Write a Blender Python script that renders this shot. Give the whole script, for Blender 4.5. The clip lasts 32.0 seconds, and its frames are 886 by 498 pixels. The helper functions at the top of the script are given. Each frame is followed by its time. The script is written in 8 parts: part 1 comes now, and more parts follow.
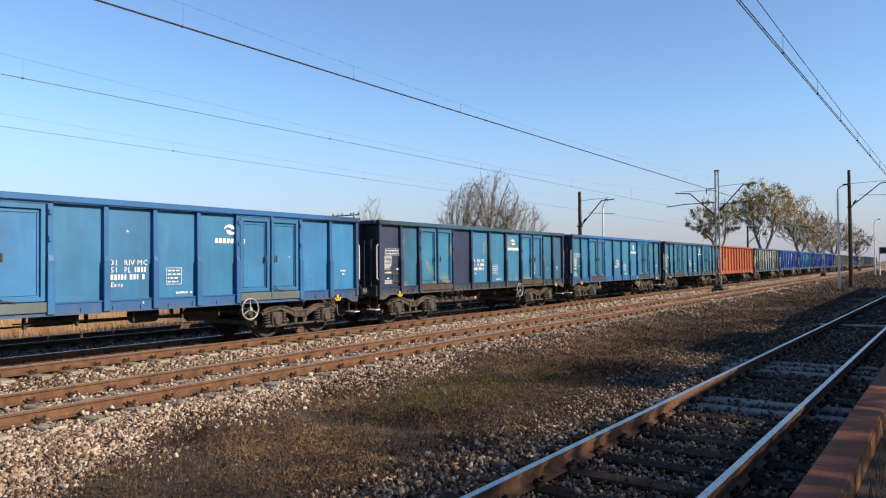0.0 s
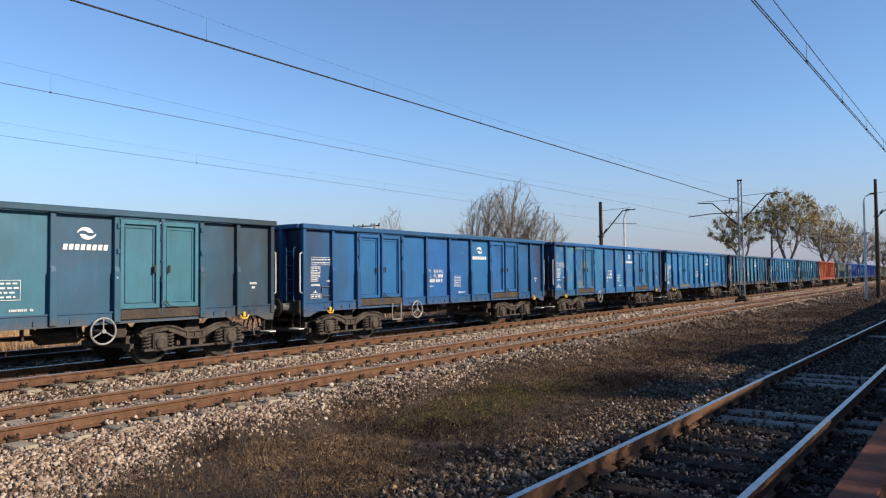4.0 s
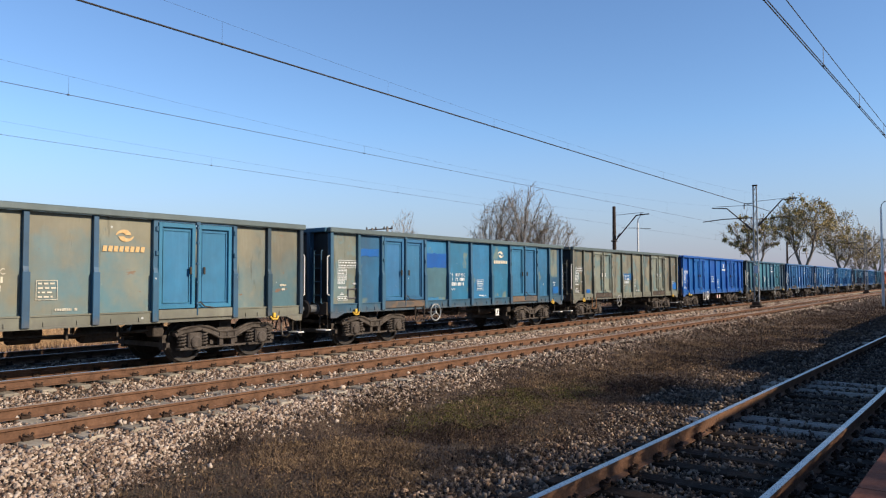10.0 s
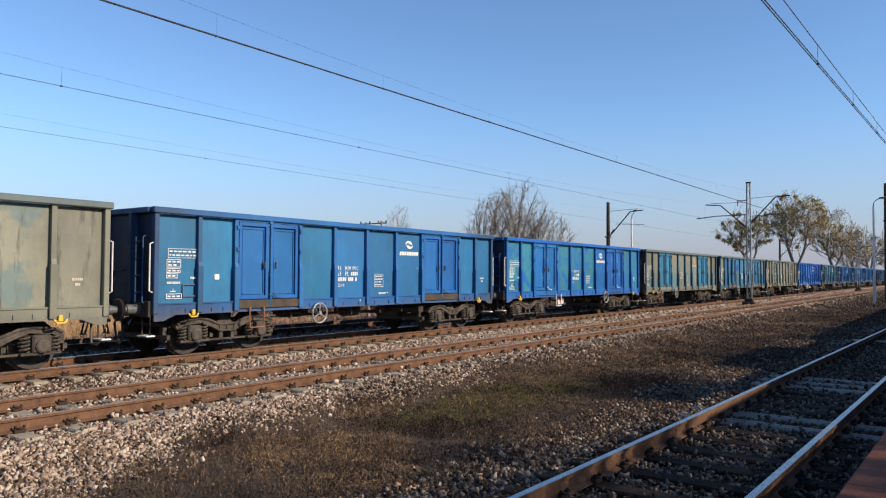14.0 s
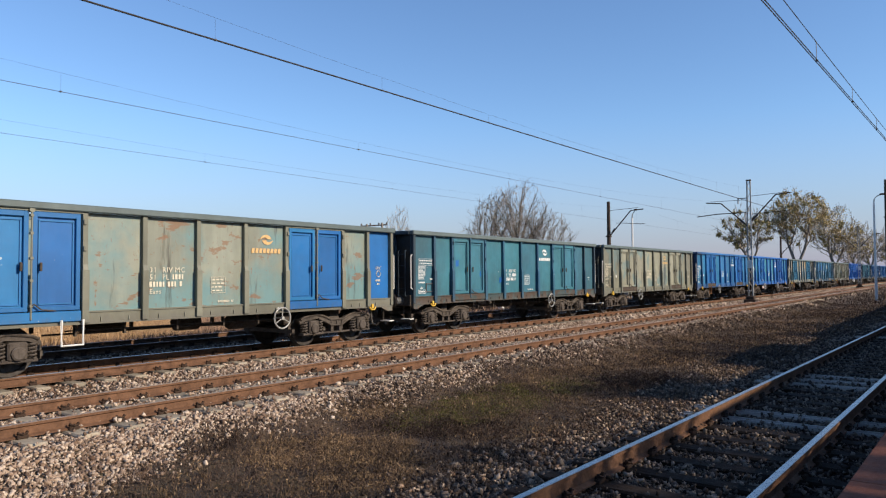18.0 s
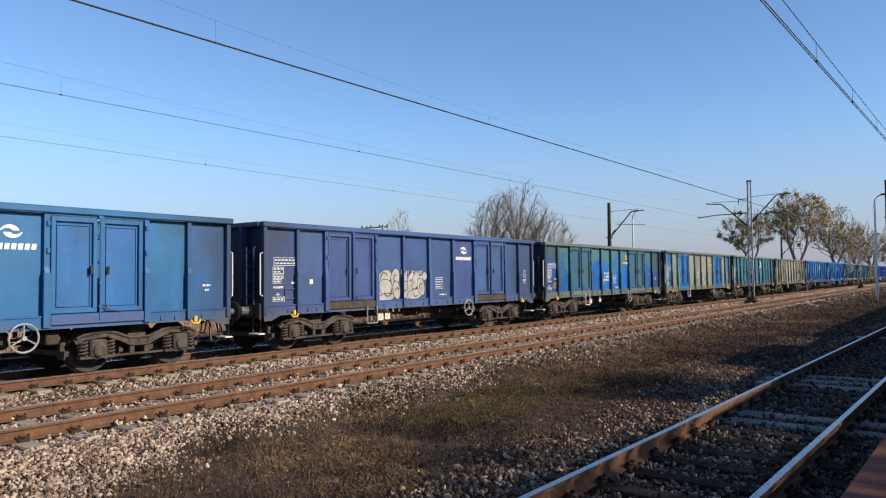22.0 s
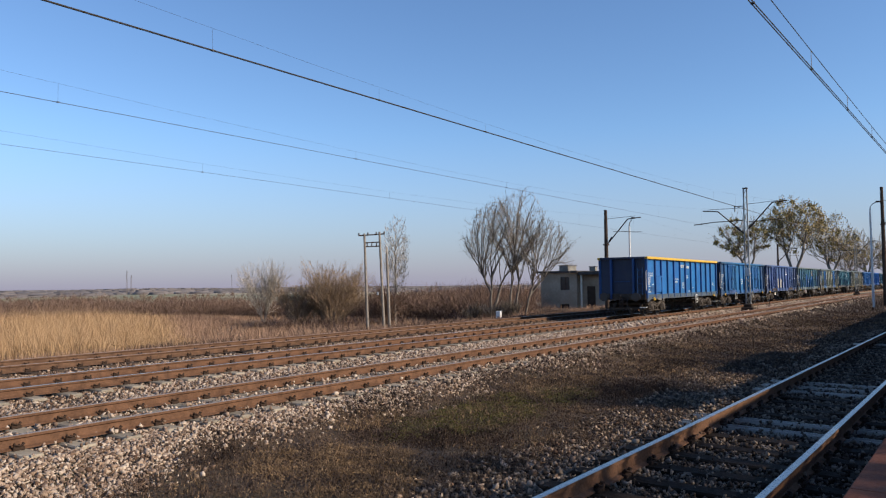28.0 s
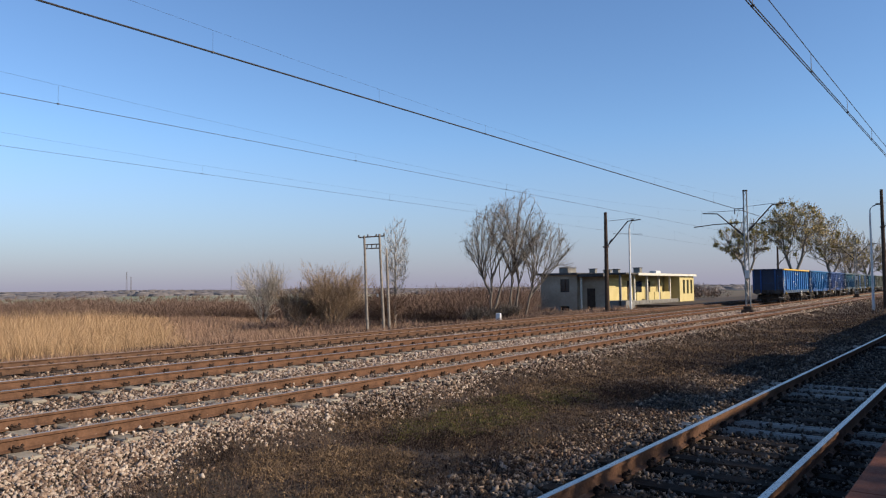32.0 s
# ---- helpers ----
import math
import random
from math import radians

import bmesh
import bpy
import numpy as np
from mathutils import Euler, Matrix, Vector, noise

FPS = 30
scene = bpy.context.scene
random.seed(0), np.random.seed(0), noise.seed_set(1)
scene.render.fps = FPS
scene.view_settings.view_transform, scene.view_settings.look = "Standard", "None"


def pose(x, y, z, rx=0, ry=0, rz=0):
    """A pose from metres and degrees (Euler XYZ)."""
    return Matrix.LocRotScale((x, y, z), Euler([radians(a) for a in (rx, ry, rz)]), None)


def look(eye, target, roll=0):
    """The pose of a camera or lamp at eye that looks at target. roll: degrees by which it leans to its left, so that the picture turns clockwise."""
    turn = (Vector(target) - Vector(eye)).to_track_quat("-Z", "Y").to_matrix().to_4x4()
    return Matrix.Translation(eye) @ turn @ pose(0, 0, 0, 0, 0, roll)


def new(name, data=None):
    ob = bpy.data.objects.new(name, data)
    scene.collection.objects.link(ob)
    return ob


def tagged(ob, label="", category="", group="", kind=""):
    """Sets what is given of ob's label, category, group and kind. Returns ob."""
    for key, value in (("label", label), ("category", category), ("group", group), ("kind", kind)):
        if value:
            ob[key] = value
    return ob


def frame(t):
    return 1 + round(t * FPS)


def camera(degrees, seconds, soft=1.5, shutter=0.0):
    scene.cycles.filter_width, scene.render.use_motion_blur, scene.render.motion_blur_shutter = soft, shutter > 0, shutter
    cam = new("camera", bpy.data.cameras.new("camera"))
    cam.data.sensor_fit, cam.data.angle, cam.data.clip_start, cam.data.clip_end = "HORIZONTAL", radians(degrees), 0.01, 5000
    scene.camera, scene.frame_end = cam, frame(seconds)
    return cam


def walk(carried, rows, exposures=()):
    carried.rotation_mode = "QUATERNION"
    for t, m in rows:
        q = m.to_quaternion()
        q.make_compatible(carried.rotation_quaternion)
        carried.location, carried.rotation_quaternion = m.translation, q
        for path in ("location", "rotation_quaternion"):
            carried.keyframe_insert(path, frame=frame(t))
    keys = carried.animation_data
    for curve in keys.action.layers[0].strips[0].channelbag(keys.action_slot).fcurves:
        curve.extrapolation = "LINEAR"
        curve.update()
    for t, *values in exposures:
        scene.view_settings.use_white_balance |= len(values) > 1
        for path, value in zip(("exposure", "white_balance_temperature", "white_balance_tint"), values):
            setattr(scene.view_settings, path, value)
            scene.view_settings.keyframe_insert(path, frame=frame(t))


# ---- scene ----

# camera: held in the hand at one spot on the platform, it only turns
EYE = Vector((0.0, 0.0, 1.79))
cam = camera(62.8, 32.0, 1.2)
TURNS = (  # seconds, heading left of the track, tilt, lean
    (0.0, 33.73, 1.31, -0.54), (0.5, 33.89, 1.42, -0.76), (1.0, 34.12, 1.58, -0.59), (1.5, 34.35, 1.70, -0.67), (2.0, 34.54, 1.81, -0.66),
    (2.5, 34.66, 1.86, -0.75), (3.0, 34.84, 1.98, -0.68), (3.5, 35.11, 2.05, -0.64), (5.5, 35.77, 2.54, -0.17), (6.0, 35.94, 2.58, -0.09),
    (6.5, 36.02, 2.65, -0.08), (7.0, 36.09, 2.65, -0.00), (7.5, 36.14, 2.66, -0.30), (8.0, 36.20, 2.67, 0.25), (8.5, 36.27, 2.71, 0.23),
    (9.0, 36.15, 2.66, -0.01), (9.5, 36.28, 2.58, -0.15), (10.0, 36.32, 2.44, -0.12), (10.5, 36.32, 2.37, -0.10), (11.0, 36.37, 2.33, -0.26),
    (11.5, 36.35, 2.32, -0.29), (12.0, 36.26, 2.23, -0.24), (12.5, 36.16, 2.15, -0.19), (13.0, 36.08, 2.06, 0.14), (13.5, 36.01, 2.07, 0.09),
    (14.0, 35.85, 2.03, 0.26), (14.5, 35.81, 2.02, 0.17), (16.5, 35.69, 2.03, -0.33), (17.0, 35.68, 2.02, -0.32), (17.5, 35.78, 2.08, -0.56),
    (18.0, 35.91, 2.12, -0.38), (18.5, 35.95, 2.11, -0.15), (19.0, 36.02, 2.16, -0.21), (19.5, 35.99, 2.12, -0.38), (20.0, 36.13, 2.13, -0.09),
    (20.5, 36.05, 2.14, -0.37), (21.0, 36.11, 2.11, -0.36), (21.5, 36.09, 2.23, -0.57), (22.0, 35.96, 2.26, -0.57), (22.5, 35.92, 2.24, -0.53),
    (23.0, 35.89, 2.30, -0.59), (23.5, 35.90, 2.30, -0.50), (24.0, 35.94, 2.44, -0.51), (24.5, 35.96, 2.51, -0.39), (25.0, 35.90, 2.56, -0.57),
    (25.5, 35.89, 2.63, -0.53), (27.5, 35.66, 2.79, -0.59), (28.0, 35.71, 2.83, -0.61), (28.5, 35.75, 2.82, -0.55), (29.0, 35.70, 2.84, -0.67),
    (29.5, 35.67, 2.90, -0.63), (30.0, 35.58, 2.95, -0.66), (30.5, 35.52, 2.96, -0.64), (31.0, 35.54, 2.95, -0.65), (31.5, 35.61, 2.96, -0.63),
    (32.0, 35.70, 2.99, -0.55))


def heading(yaw, tilt, lean):
    a, b = radians(yaw), radians(tilt)
    way = Vector((-math.sin(a) * math.cos(b), math.cos(a) * math.cos(b), math.sin(b)))
    return look(EYE, EYE + way, lean)


walk(cam, [(t, heading(a, b, c)) for t, a, b, c in TURNS], ((0.0, 0.62, 6950, 10), (2.0, 0.5, 6750, 10), (6.0, 0.4, 6600, 10), (10.0, 0.43, 6620, 10), (18.0, 0.43, 6620, 10), (28.0, 0.33, 6560, 10), (32.0, 0.3, 6540, 10)))

# daylight: a low winter sun across the tracks, clear sky
SUN_AZ, SUN_EL = radians(13.0), radians(27.0)  # from +x towards +y; above the horizon
world = bpy.data.worlds.new("sky")
scene.world = world
world.use_nodes = True
wn = world.node_tree.nodes
sky = wn.new("ShaderNodeTexSky")
sky.sky_type, sky.sun_disc = "NISHITA", False
sky.sun_elevation, sky.sun_rotation = SUN_EL, radians(90) - SUN_AZ
sky.air_density, sky.dust_density, sky.ozone_density = 1.0, 0.2, 1.6
wn["Background"].inputs["Strength"].default_value = 0.115
tint = wn.new("ShaderNodeMix")
tint.data_type, tint.blend_type = "RGBA", "MULTIPLY"
tint.inputs[0].default_value, tint.inputs[7].default_value = 1.0, (0.76, 0.95, 1.19, 1.0)
world.node_tree.links.new(sky.outputs[0], tint.inputs[6])
world.node_tree.links.new(tint.outputs[2], wn["Background"].inputs["Color"])
sun = new("sun", bpy.data.lights.new("sun", "SUN"))
sun.data.energy, sun.data.angle, sun.data.color = 5.0, radians(0.6), (1.0, 0.86, 0.68)
sun_way = Vector((math.cos(SUN_AZ) * math.cos(SUN_EL), math.sin(SUN_AZ) * math.cos(SUN_EL), math.sin(SUN_EL)))
sun.matrix_basis = look(sun_way * 200, (0, 0, 0))


# ---- materials ----
class Nodes:
    """Short hand for building one node material."""

    def __init__(self, name):
        self.mat = bpy.data.materials.new(name)
        self.mat.use_nodes = True
        self.t = self.mat.node_tree
        self.bsdf = self.t.nodes["Principled BSDF"]

    def node(self, kind, **kw):
        n = self.t.nodes.new("ShaderNode" + kind)
        for k, v in kw.items():
            if k in n.inputs:
                n.inputs[k].default_value = v
        return n

    def link(self, a, b):
        self.t.links.new(a, b)

    def coords(self, scale=(1, 1, 1), offset=(0, 0, 0), world=False):
        m = self.node("Mapping")
        m.inputs["Scale"].default_value, m.inputs["Location"].default_value = scale, offset
        src = self.node("NewGeometry").outputs["Position"] if world else self.node("TexCoord").outputs["Object"]
        self.link(src, m.inputs["Vector"])
        return m.outputs[0]

    def noise(self, vec, scale, detail=4.0, rough=0.6):
        n = self.node("TexNoise")
        n.inputs["Scale"].default_value, n.inputs["Detail"].default_value, n.inputs["Roughness"].default_value = scale, detail, rough
        self.link(vec, n.inputs["Vector"])
        return n.outputs["Fac"]

    def ramp(self, fac, lo, hi, a=0.0, b=1.0):
        m = self.node("MapRange")
        for k, v in zip(("From Min", "From Max", "To Min", "To Max"), (lo, hi, a, b)):
            m.inputs[k].default_value = v
        self.link(fac, m.inputs["Value"])
        return m.outputs[0]

    def calc(self, op, a, b=0.0):
        m = self.node("Math")
        m.operation = op
        for i, v in enumerate((a, b)):
            if isinstance(v, (int, float)):
                m.inputs[i].default_value = v
            else:
                self.link(v, m.inputs[i])
        return m.outputs[0]

    def mix(self, fac, a, b):
        m = self.node("Mix")
        m.data_type = "RGBA"
        for i, v in ((0, fac), (6, a), (7, b)):
            if isinstance(v, (int, float)):
                m.inputs[i].default_value = v
            elif isinstance(v, tuple):
                m.inputs[i].default_value = (*v, 1.0)[:4]
            else:
                self.link(v, m.inputs[i])
        return m.outputs[2]

    def bump(self, fac, strength=0.3, distance=0.01):
        b = self.node("Bump")
        b.inputs["Strength"].default_value, b.inputs["Distance"].default_value = strength, distance
        self.link(fac, b.inputs["Height"])
        self.link(b.outputs[0], self.bsdf.inputs["Normal"])

    def done(self, colour, rough=0.7, metal=0.0):
        for key, v in (("Base Color", colour), ("Roughness", rough), ("Metallic", metal)):
            if isinstance(v, tuple):
                self.bsdf.inputs[key].default_value = (*v, 1.0)
            elif isinstance(v, (int, float)):
                self.bsdf.inputs[key].default_value = v
            else:
                self.link(v, self.bsdf.inputs[key])
        return self.mat


def plain(name, a, b, scale=8.0, rough=0.7, metal=0.0, bump=0.2, island=0.0, each=0.0, fine=6.0):
    """Two-tone surface with coarse stains and fine grain; island, each: colour spread from piece to piece."""
    n = Nodes(name)
    v = n.coords()
    big, small = n.noise(v, scale), n.noise(v, scale * fine, 5.0, 0.7)
    col = n.mix(n.ramp(n.calc("ADD", n.calc("MULTIPLY", big, 0.6), n.calc("MULTIPLY", small, 0.4)), 0.35, 0.65), a, b)
    if island or each:
        r = n.node("NewGeometry").outputs["Random Per Island"] if island else n.node("ObjectInfo").outputs["Random"]
        hsv = n.node("HueSaturation")
        k = island or each
        n.link(n.ramp(r, 0, 1, 1 - k, 1 + k), hsv.inputs["Value"])
        n.link(col, hsv.inputs["Color"])
        col = hsv.outputs[0]
    if bump:
        n.bump(small, bump, 0.01)
    if rough >= 0.8:
        n.bsdf.inputs["Specular IOR Level"].default_value = 0.1
    return n.done(col, n.ramp(small, 0.3, 0.7, min(rough + 0.12, 1), max(rough - 0.12, 0.05)), metal)


def paint(name, base, seed, patch=None, amount=0.5, rust=0.2, dirt=0.4, blot=1.3, fade=0.25, soot=0.0, split=0.0, chips=0.5, drips=0.0, blur=0.025, scabs=0.0):
    """Weathered wagon paint: faded and streaked, peeled to an older coat in patches, with rust specks and dirt."""
    n = Nodes(name)
    v = n.coords(offset=(seed * 7.3, seed * 3.1, seed * 5.7))
    streak = n.coords(scale=(1, 2.4, 0.3), offset=(seed * 2.1, seed * 1.7, 0))
    big, mid, fine, run = n.noise(v, 0.7), n.noise(v, 4.0), n.noise(v, 28.0, 6, 0.7), n.noise(streak, 2.2, 5, 0.65)
    base = tuple(c * 0.78 for c in base)
    pale = tuple(min(c * 1.35 + 0.01, 1) for c in base)
    deep = tuple(c * 0.72 for c in base)
    place = n.node("SeparateXYZ")
    n.link(n.coords(), place.inputs[0])
    along, height = place.outputs[1], place.outputs[2]
    col = n.mix(n.ramp(big, 0.35, 0.7), deep, base)
    col = n.mix(n.ramp(run, 0.48, 0.78, 0, fade * 1.4), col, pale)
    sheet = n.node("HueSaturation")
    own = n.node("ObjectInfo").outputs["Random"]
    n.link(n.ramp(own, 0, 1, 0.86, 1.14), sheet.inputs["Value"])
    n.link(n.ramp(n.calc("FRACT", n.calc("MULTIPLY", own, 7.0)), 0, 1, 0.492, 0.508), sheet.inputs["Hue"])
    n.link(col, sheet.inputs["Color"])
    col = sheet.outputs[0]
    if patch:
        where = n.calc("ADD", n.calc("MULTIPLY", n.noise(v, blot, 3.0, 0.55), 0.8), n.calc("MULTIPLY", mid, 0.2))
        if split:
            where = n.calc("ADD", where, n.calc("MULTIPLY", n.calc("SUBTRACT", height, 2.1), split))
        edge = 0.68 - 0.36 * amount
        col = n.mix(n.ramp(where, edge - blur, edge + blur), col, tuple(c * 0.78 for c in patch))
    grime = n.calc("MULTIPLY", n.ramp(n.noise(v, 1.6, 5, 0.7), 0.42, 0.72), n.ramp(run, 0.3, 0.7))
    col = n.mix(n.calc("MULTIPLY", grime, dirt), col, (0.045, 0.042, 0.04))
    # darkens unevenly towards both ends of the wagon
    if soot:
        reach = n.calc("ADD", n.calc("ABSOLUTE", along), n.calc("MULTIPLY", n.noise(n.coords(scale=(1, 1, 0.4), offset=(seed, seed * 2.3, 0)), 1.1, 5, 0.65), 4.2))
        col = n.mix(n.ramp(reach, 6.3, 8.4, 0, soot), col, (0.022, 0.021, 0.02))
    if drips:
        run_down = n.noise(n.coords(scale=(1, 1.6, 0.22), offset=(seed * 5.1, seed * 2.9, seed)), 1.5, 5, 0.68)
        col = n.mix(n.calc("MULTIPLY", n.ramp(run_down, 0.60 - 0.12 * drips, 0.68 - 0.12 * drips), 0.75), col, (0.035, 0.031, 0.027))
    if chips:
        specks = n.noise(n.coords(offset=(seed * 9.1, seed * 0.7, seed * 6.3)), 5.5, 2.5, 0.5)
        col = n.mix(n.ramp(specks, 0.775 - 0.02 * chips, 0.79 - 0.02 * chips, 0, 0.75), col, (0.45, 0.47, 0.47))
        worn = n.noise(n.coords(scale=(1, 7.0, 1.6), offset=(seed * 1.3, seed * 4.7, 0)), 3.2, 6, 0.72)
        col = n.mix(n.ramp(worn, 0.735 - 0.05 * chips, 0.765 - 0.05 * chips), col, (0.40, 0.42, 0.42))
    r = n.ramp(n.calc("ADD", n.calc("MULTIPLY", n.noise(streak, 5.0, 6, 0.75), 0.5), n.calc("MULTIPLY", n.noise(v, 9.0, 6, 0.75), 0.5)), 0.67 - 0.13 * rust, 0.71 - 0.11 * rust)
    low = n.calc("ADD", height, n.calc("MULTIPLY", n.noise(n.coords(scale=(1, 2.5, 1), offset=(seed * 3.3, seed, 0)), 2.4, 5, 0.7), 0.75))
    col = n.mix(n.ramp(low, 1.28, 1.46, 0.15 + 0.7 * dirt, 0.0), col, n.mix(fine, (0.05, 0.046, 0.042), (0.13, 0.118, 0.105)))
    if scabs:
        blots = n.noise(n.coords(scale=(1, 0.75, 1.9), offset=(seed * 2.7, seed * 6.1, seed)), 1.9, 9, 0.62)
        r = n.calc("MAXIMUM", r, n.ramp(blots, 0.68 - 0.08 * scabs, 0.70 - 0.08 * scabs, 0, 0.72))
    r = n.calc("MAXIMUM", r, n.ramp(low, 1.12, 1.24, 0.1 + 0.45 * rust, 0.0))
    col = n.mix(r, col, n.mix(fine, (0.10, 0.047, 0.025), (0.24, 0.12, 0.06)))
    n.bump(n.calc("ADD", fine, n.calc("MULTIPLY", n.noise(v, 1.9, 2), 3.0)), 0.12, 0.012)
    n.bsdf.inputs["Specular IOR Level"].default_value = 0.35
    return n.done(col, n.ramp(mid, 0.3, 0.7, 0.42, 0.65))


def ground_material():
    """Soil, dead grass and moss between the tracks, with trodden ash on the line itself."""
    n = Nodes("ground")
    v = n.coords(world=True)
    big, mid, fine = n.noise(v, 0.35), n.noise(v, 2.2), n.noise(v, 24.0, 8, 0.75)
    soil = n.mix(fine, (0.016, 0.010, 0.008), (0.058, 0.038, 0.026))
    straw = n.mix(fine, (0.046, 0.028, 0.016), (0.115, 0.074, 0.041))
    green = n.mix(fine, (0.022, 0.021, 0.009), (0.055, 0.049, 0.021))
    col = n.mix(n.ramp(mid, 0.42, 0.6), soil, straw)
    col = n.mix(n.calc("MULTIPLY", n.ramp(big, 0.5, 0.64), n.ramp(mid, 0.35, 0.65)), col, green)
    far = n.node("SeparateXYZ")
    n.link(n.coords(world=True), far.inputs[0])
    field = n.noise(n.coords(scale=(0.25, 1, 1), world=True), 0.018, 3)
    meadow = n.mix(n.ramp(field, 0.4, 0.6), (0.15, 0.105, 0.058), (0.075, 0.072, 0.035))
    meadow = n.mix(n.ramp(n.noise(v, 0.09), 0.4, 0.65), meadow, (0.091, 0.060, 0.035))
    col = n.mix(n.ramp(far.outputs[0], -45, -30, 1, 0), col, meadow)
    fields = n.mix(n.ramp(field, 0.44, 0.52), (0.30, 0.245, 0.165), (0.17, 0.17, 0.095))
    col = n.mix(n.ramp(far.outputs[0], -150, -115, 1, 0), col, fields)
    n.bump(fine, 0.6, 0.04)
    return n.done(col, 0.95)


def sheer(name, a, b, island=0.35, rough=0.85):
    """Thin plant matter: stalks, twigs, blades."""
    n = Nodes(name)
    rnd = n.node("NewGeometry").outputs["Random Per Island"]
    col = n.mix(n.ramp(rnd, 0, 1), a, b)
    hsv = n.node("HueSaturation")
    n.link(n.ramp(n.noise(n.coords(), 0.6), 0.3, 0.7, 1 - island, 1 + island), hsv.inputs["Value"])
    n.link(col, hsv.inputs["Color"])
    n.bsdf.inputs["Specular IOR Level"].default_value = 0.2
    return n.done(hsv.outputs[0], rough)


M_GROUND = ground_material()
def stone_material(name, dark, warm, pale):
    """Crushed rock: every stone its own tone, from dirty brown through pinkish to pale grey, with a grainy face."""
    n = Nodes(name)
    v = n.coords()
    own = n.node("NewGeometry").outputs["Random Per Island"]
    tone = n.mix(n.ramp(own, 0.05, 0.45), dark, warm)
    tone = n.mix(n.ramp(own, 0.45, 0.95), tone, pale)
    grain = n.noise(v, 55.0, 5, 0.7)
    hsv = n.node("HueSaturation")
    n.link(n.ramp(grain, 0.3, 0.7, 0.72, 1.18), hsv.inputs["Value"])
    n.link(tone, hsv.inputs["Color"])
    n.bump(grain, 0.3, 0.01)
    n.bsdf.inputs["Specular IOR Level"].default_value = 0.15
    return n.done(hsv.outputs[0], 0.9)


M_STONE = stone_material("ballast_stone", (0.115, 0.076, 0.056), (0.285, 0.205, 0.155), (0.50, 0.41, 0.33))
M_STONE_RUST = stone_material("ballast_rusty", (0.085, 0.05, 0.034), (0.22, 0.145, 0.10), (0.42, 0.32, 0.24))
# dark stone tone; part of the siding's shade is mixed into it
M_STONE_DARK = stone_material("ballast_dark_with_shade", (0.022, 0.016, 0.013), (0.078, 0.058, 0.046), (0.26, 0.205, 0.16))
M_RAIL = plain("rail_rust", (0.070, 0.038, 0.024), (0.165, 0.088, 0.053), 5.0, 0.8, bump=0.4)
M_RAIL_OLD = plain("rail_dark_rust", (0.068, 0.039, 0.026), (0.15, 0.086, 0.054), 5.0, 0.8, bump=0.4)
M_HEAD = plain("rail_head_polished", (0.36, 0.35, 0.34), (0.55, 0.54, 0.52), 9.0, 0.32, 0.9, 0.05)
M_HEAD_RUST = plain("rail_head_worn", (0.20, 0.14, 0.11), (0.33, 0.26, 0.22), 9.0, 0.5, 0.3, 0.1)
M_SLEEPER = plain("sleeper_concrete", (0.19, 0.16, 0.12), (0.33, 0.285, 0.225), 4.0, 0.9, each=0.2)
M_TIMBER = plain("sleeper_timber", (0.010, 0.007, 0.005), (0.028, 0.019, 0.013), 3.0, 0.85, each=0.3, bump=0.6)
# pale stand-in for sky glints along sleeper edges
M_SLEEPER_GLINT = plain("sleeper_edge_glint", (0.25, 0.245, 0.24), (0.45, 0.44, 0.43), 4.0, 0.4, 0.3, 0.1)
M_TIMBER_OLD = plain("sleeper_timber_bleached", (0.045, 0.031, 0.022), (0.115, 0.082, 0.058), 3.0, 0.9, each=0.3, bump=0.6)
M_CLIP = plain("rail_clip_iron", (0.021, 0.014, 0.011), (0.056, 0.035, 0.025), 30.0, 0.8)
M_UNDER = plain("underframe_grime", (0.030, 0.025, 0.021), (0.082, 0.067, 0.055), 3.0, 0.8, bump=0.3)
M_BOGIE = plain("bogie_brake_dust", (0.036, 0.030, 0.026), (0.105, 0.088, 0.076), 5.0, 0.85, bump=0.3)
M_TYRE = plain("wheel_steel", (0.024, 0.020, 0.018), (0.06, 0.051, 0.045), 10.0, 0.55, 0.4)
M_BUFFER_CASE = plain("buffer_case_grey", (0.045, 0.047, 0.050), (0.115, 0.118, 0.12), 9.0, 0.6, 0.1)
M_BUFFER = plain("buffer_greased", (0.02, 0.017, 0.015), (0.05, 0.04, 0.035), 12.0, 0.5)
M_GALV = plain("galvanised_steel", (0.211, 0.211, 0.205), (0.322, 0.322, 0.310), 14.0, 0.55, 0.2)
M_WHITE = plain("white_lettering", (0.50, 0.51, 0.51), (0.72, 0.73, 0.72), 20.0, 0.6, bump=0.0)
M_FADED = plain("faded_lettering", (0.42, 0.38, 0.30), (0.62, 0.56, 0.44), 20.0, 0.7, bump=0.0)
M_OCHRE = plain("ochre_lettering", (0.40, 0.24, 0.09), (0.56, 0.38, 0.18), 20.0, 0.7, bump=0.0)
M_YELLOW = plain("yellow_paint", (0.496, 0.288, 0.024), (0.640, 0.400, 0.048), 9.0, 0.55, bump=0.1)
M_RUSTBAND = plain("rusty_door_beam", (0.035, 0.03, 0.027), (0.095, 0.073, 0.058), 3.5, 0.85, bump=0.3)
M_WHITEPAINT = plain("white_paint_worn", (0.510, 0.493, 0.459), (0.680, 0.671, 0.646), 9.0, 0.6)
M_RUSTSTEP = plain("rusty_orange_step", (0.16, 0.075, 0.035), (0.30, 0.15, 0.075), 9.0, 0.8)
M_RED = plain("red_paint", (0.42, 0.06, 0.04), (0.60, 0.10, 0.06), 9.0, 0.6)
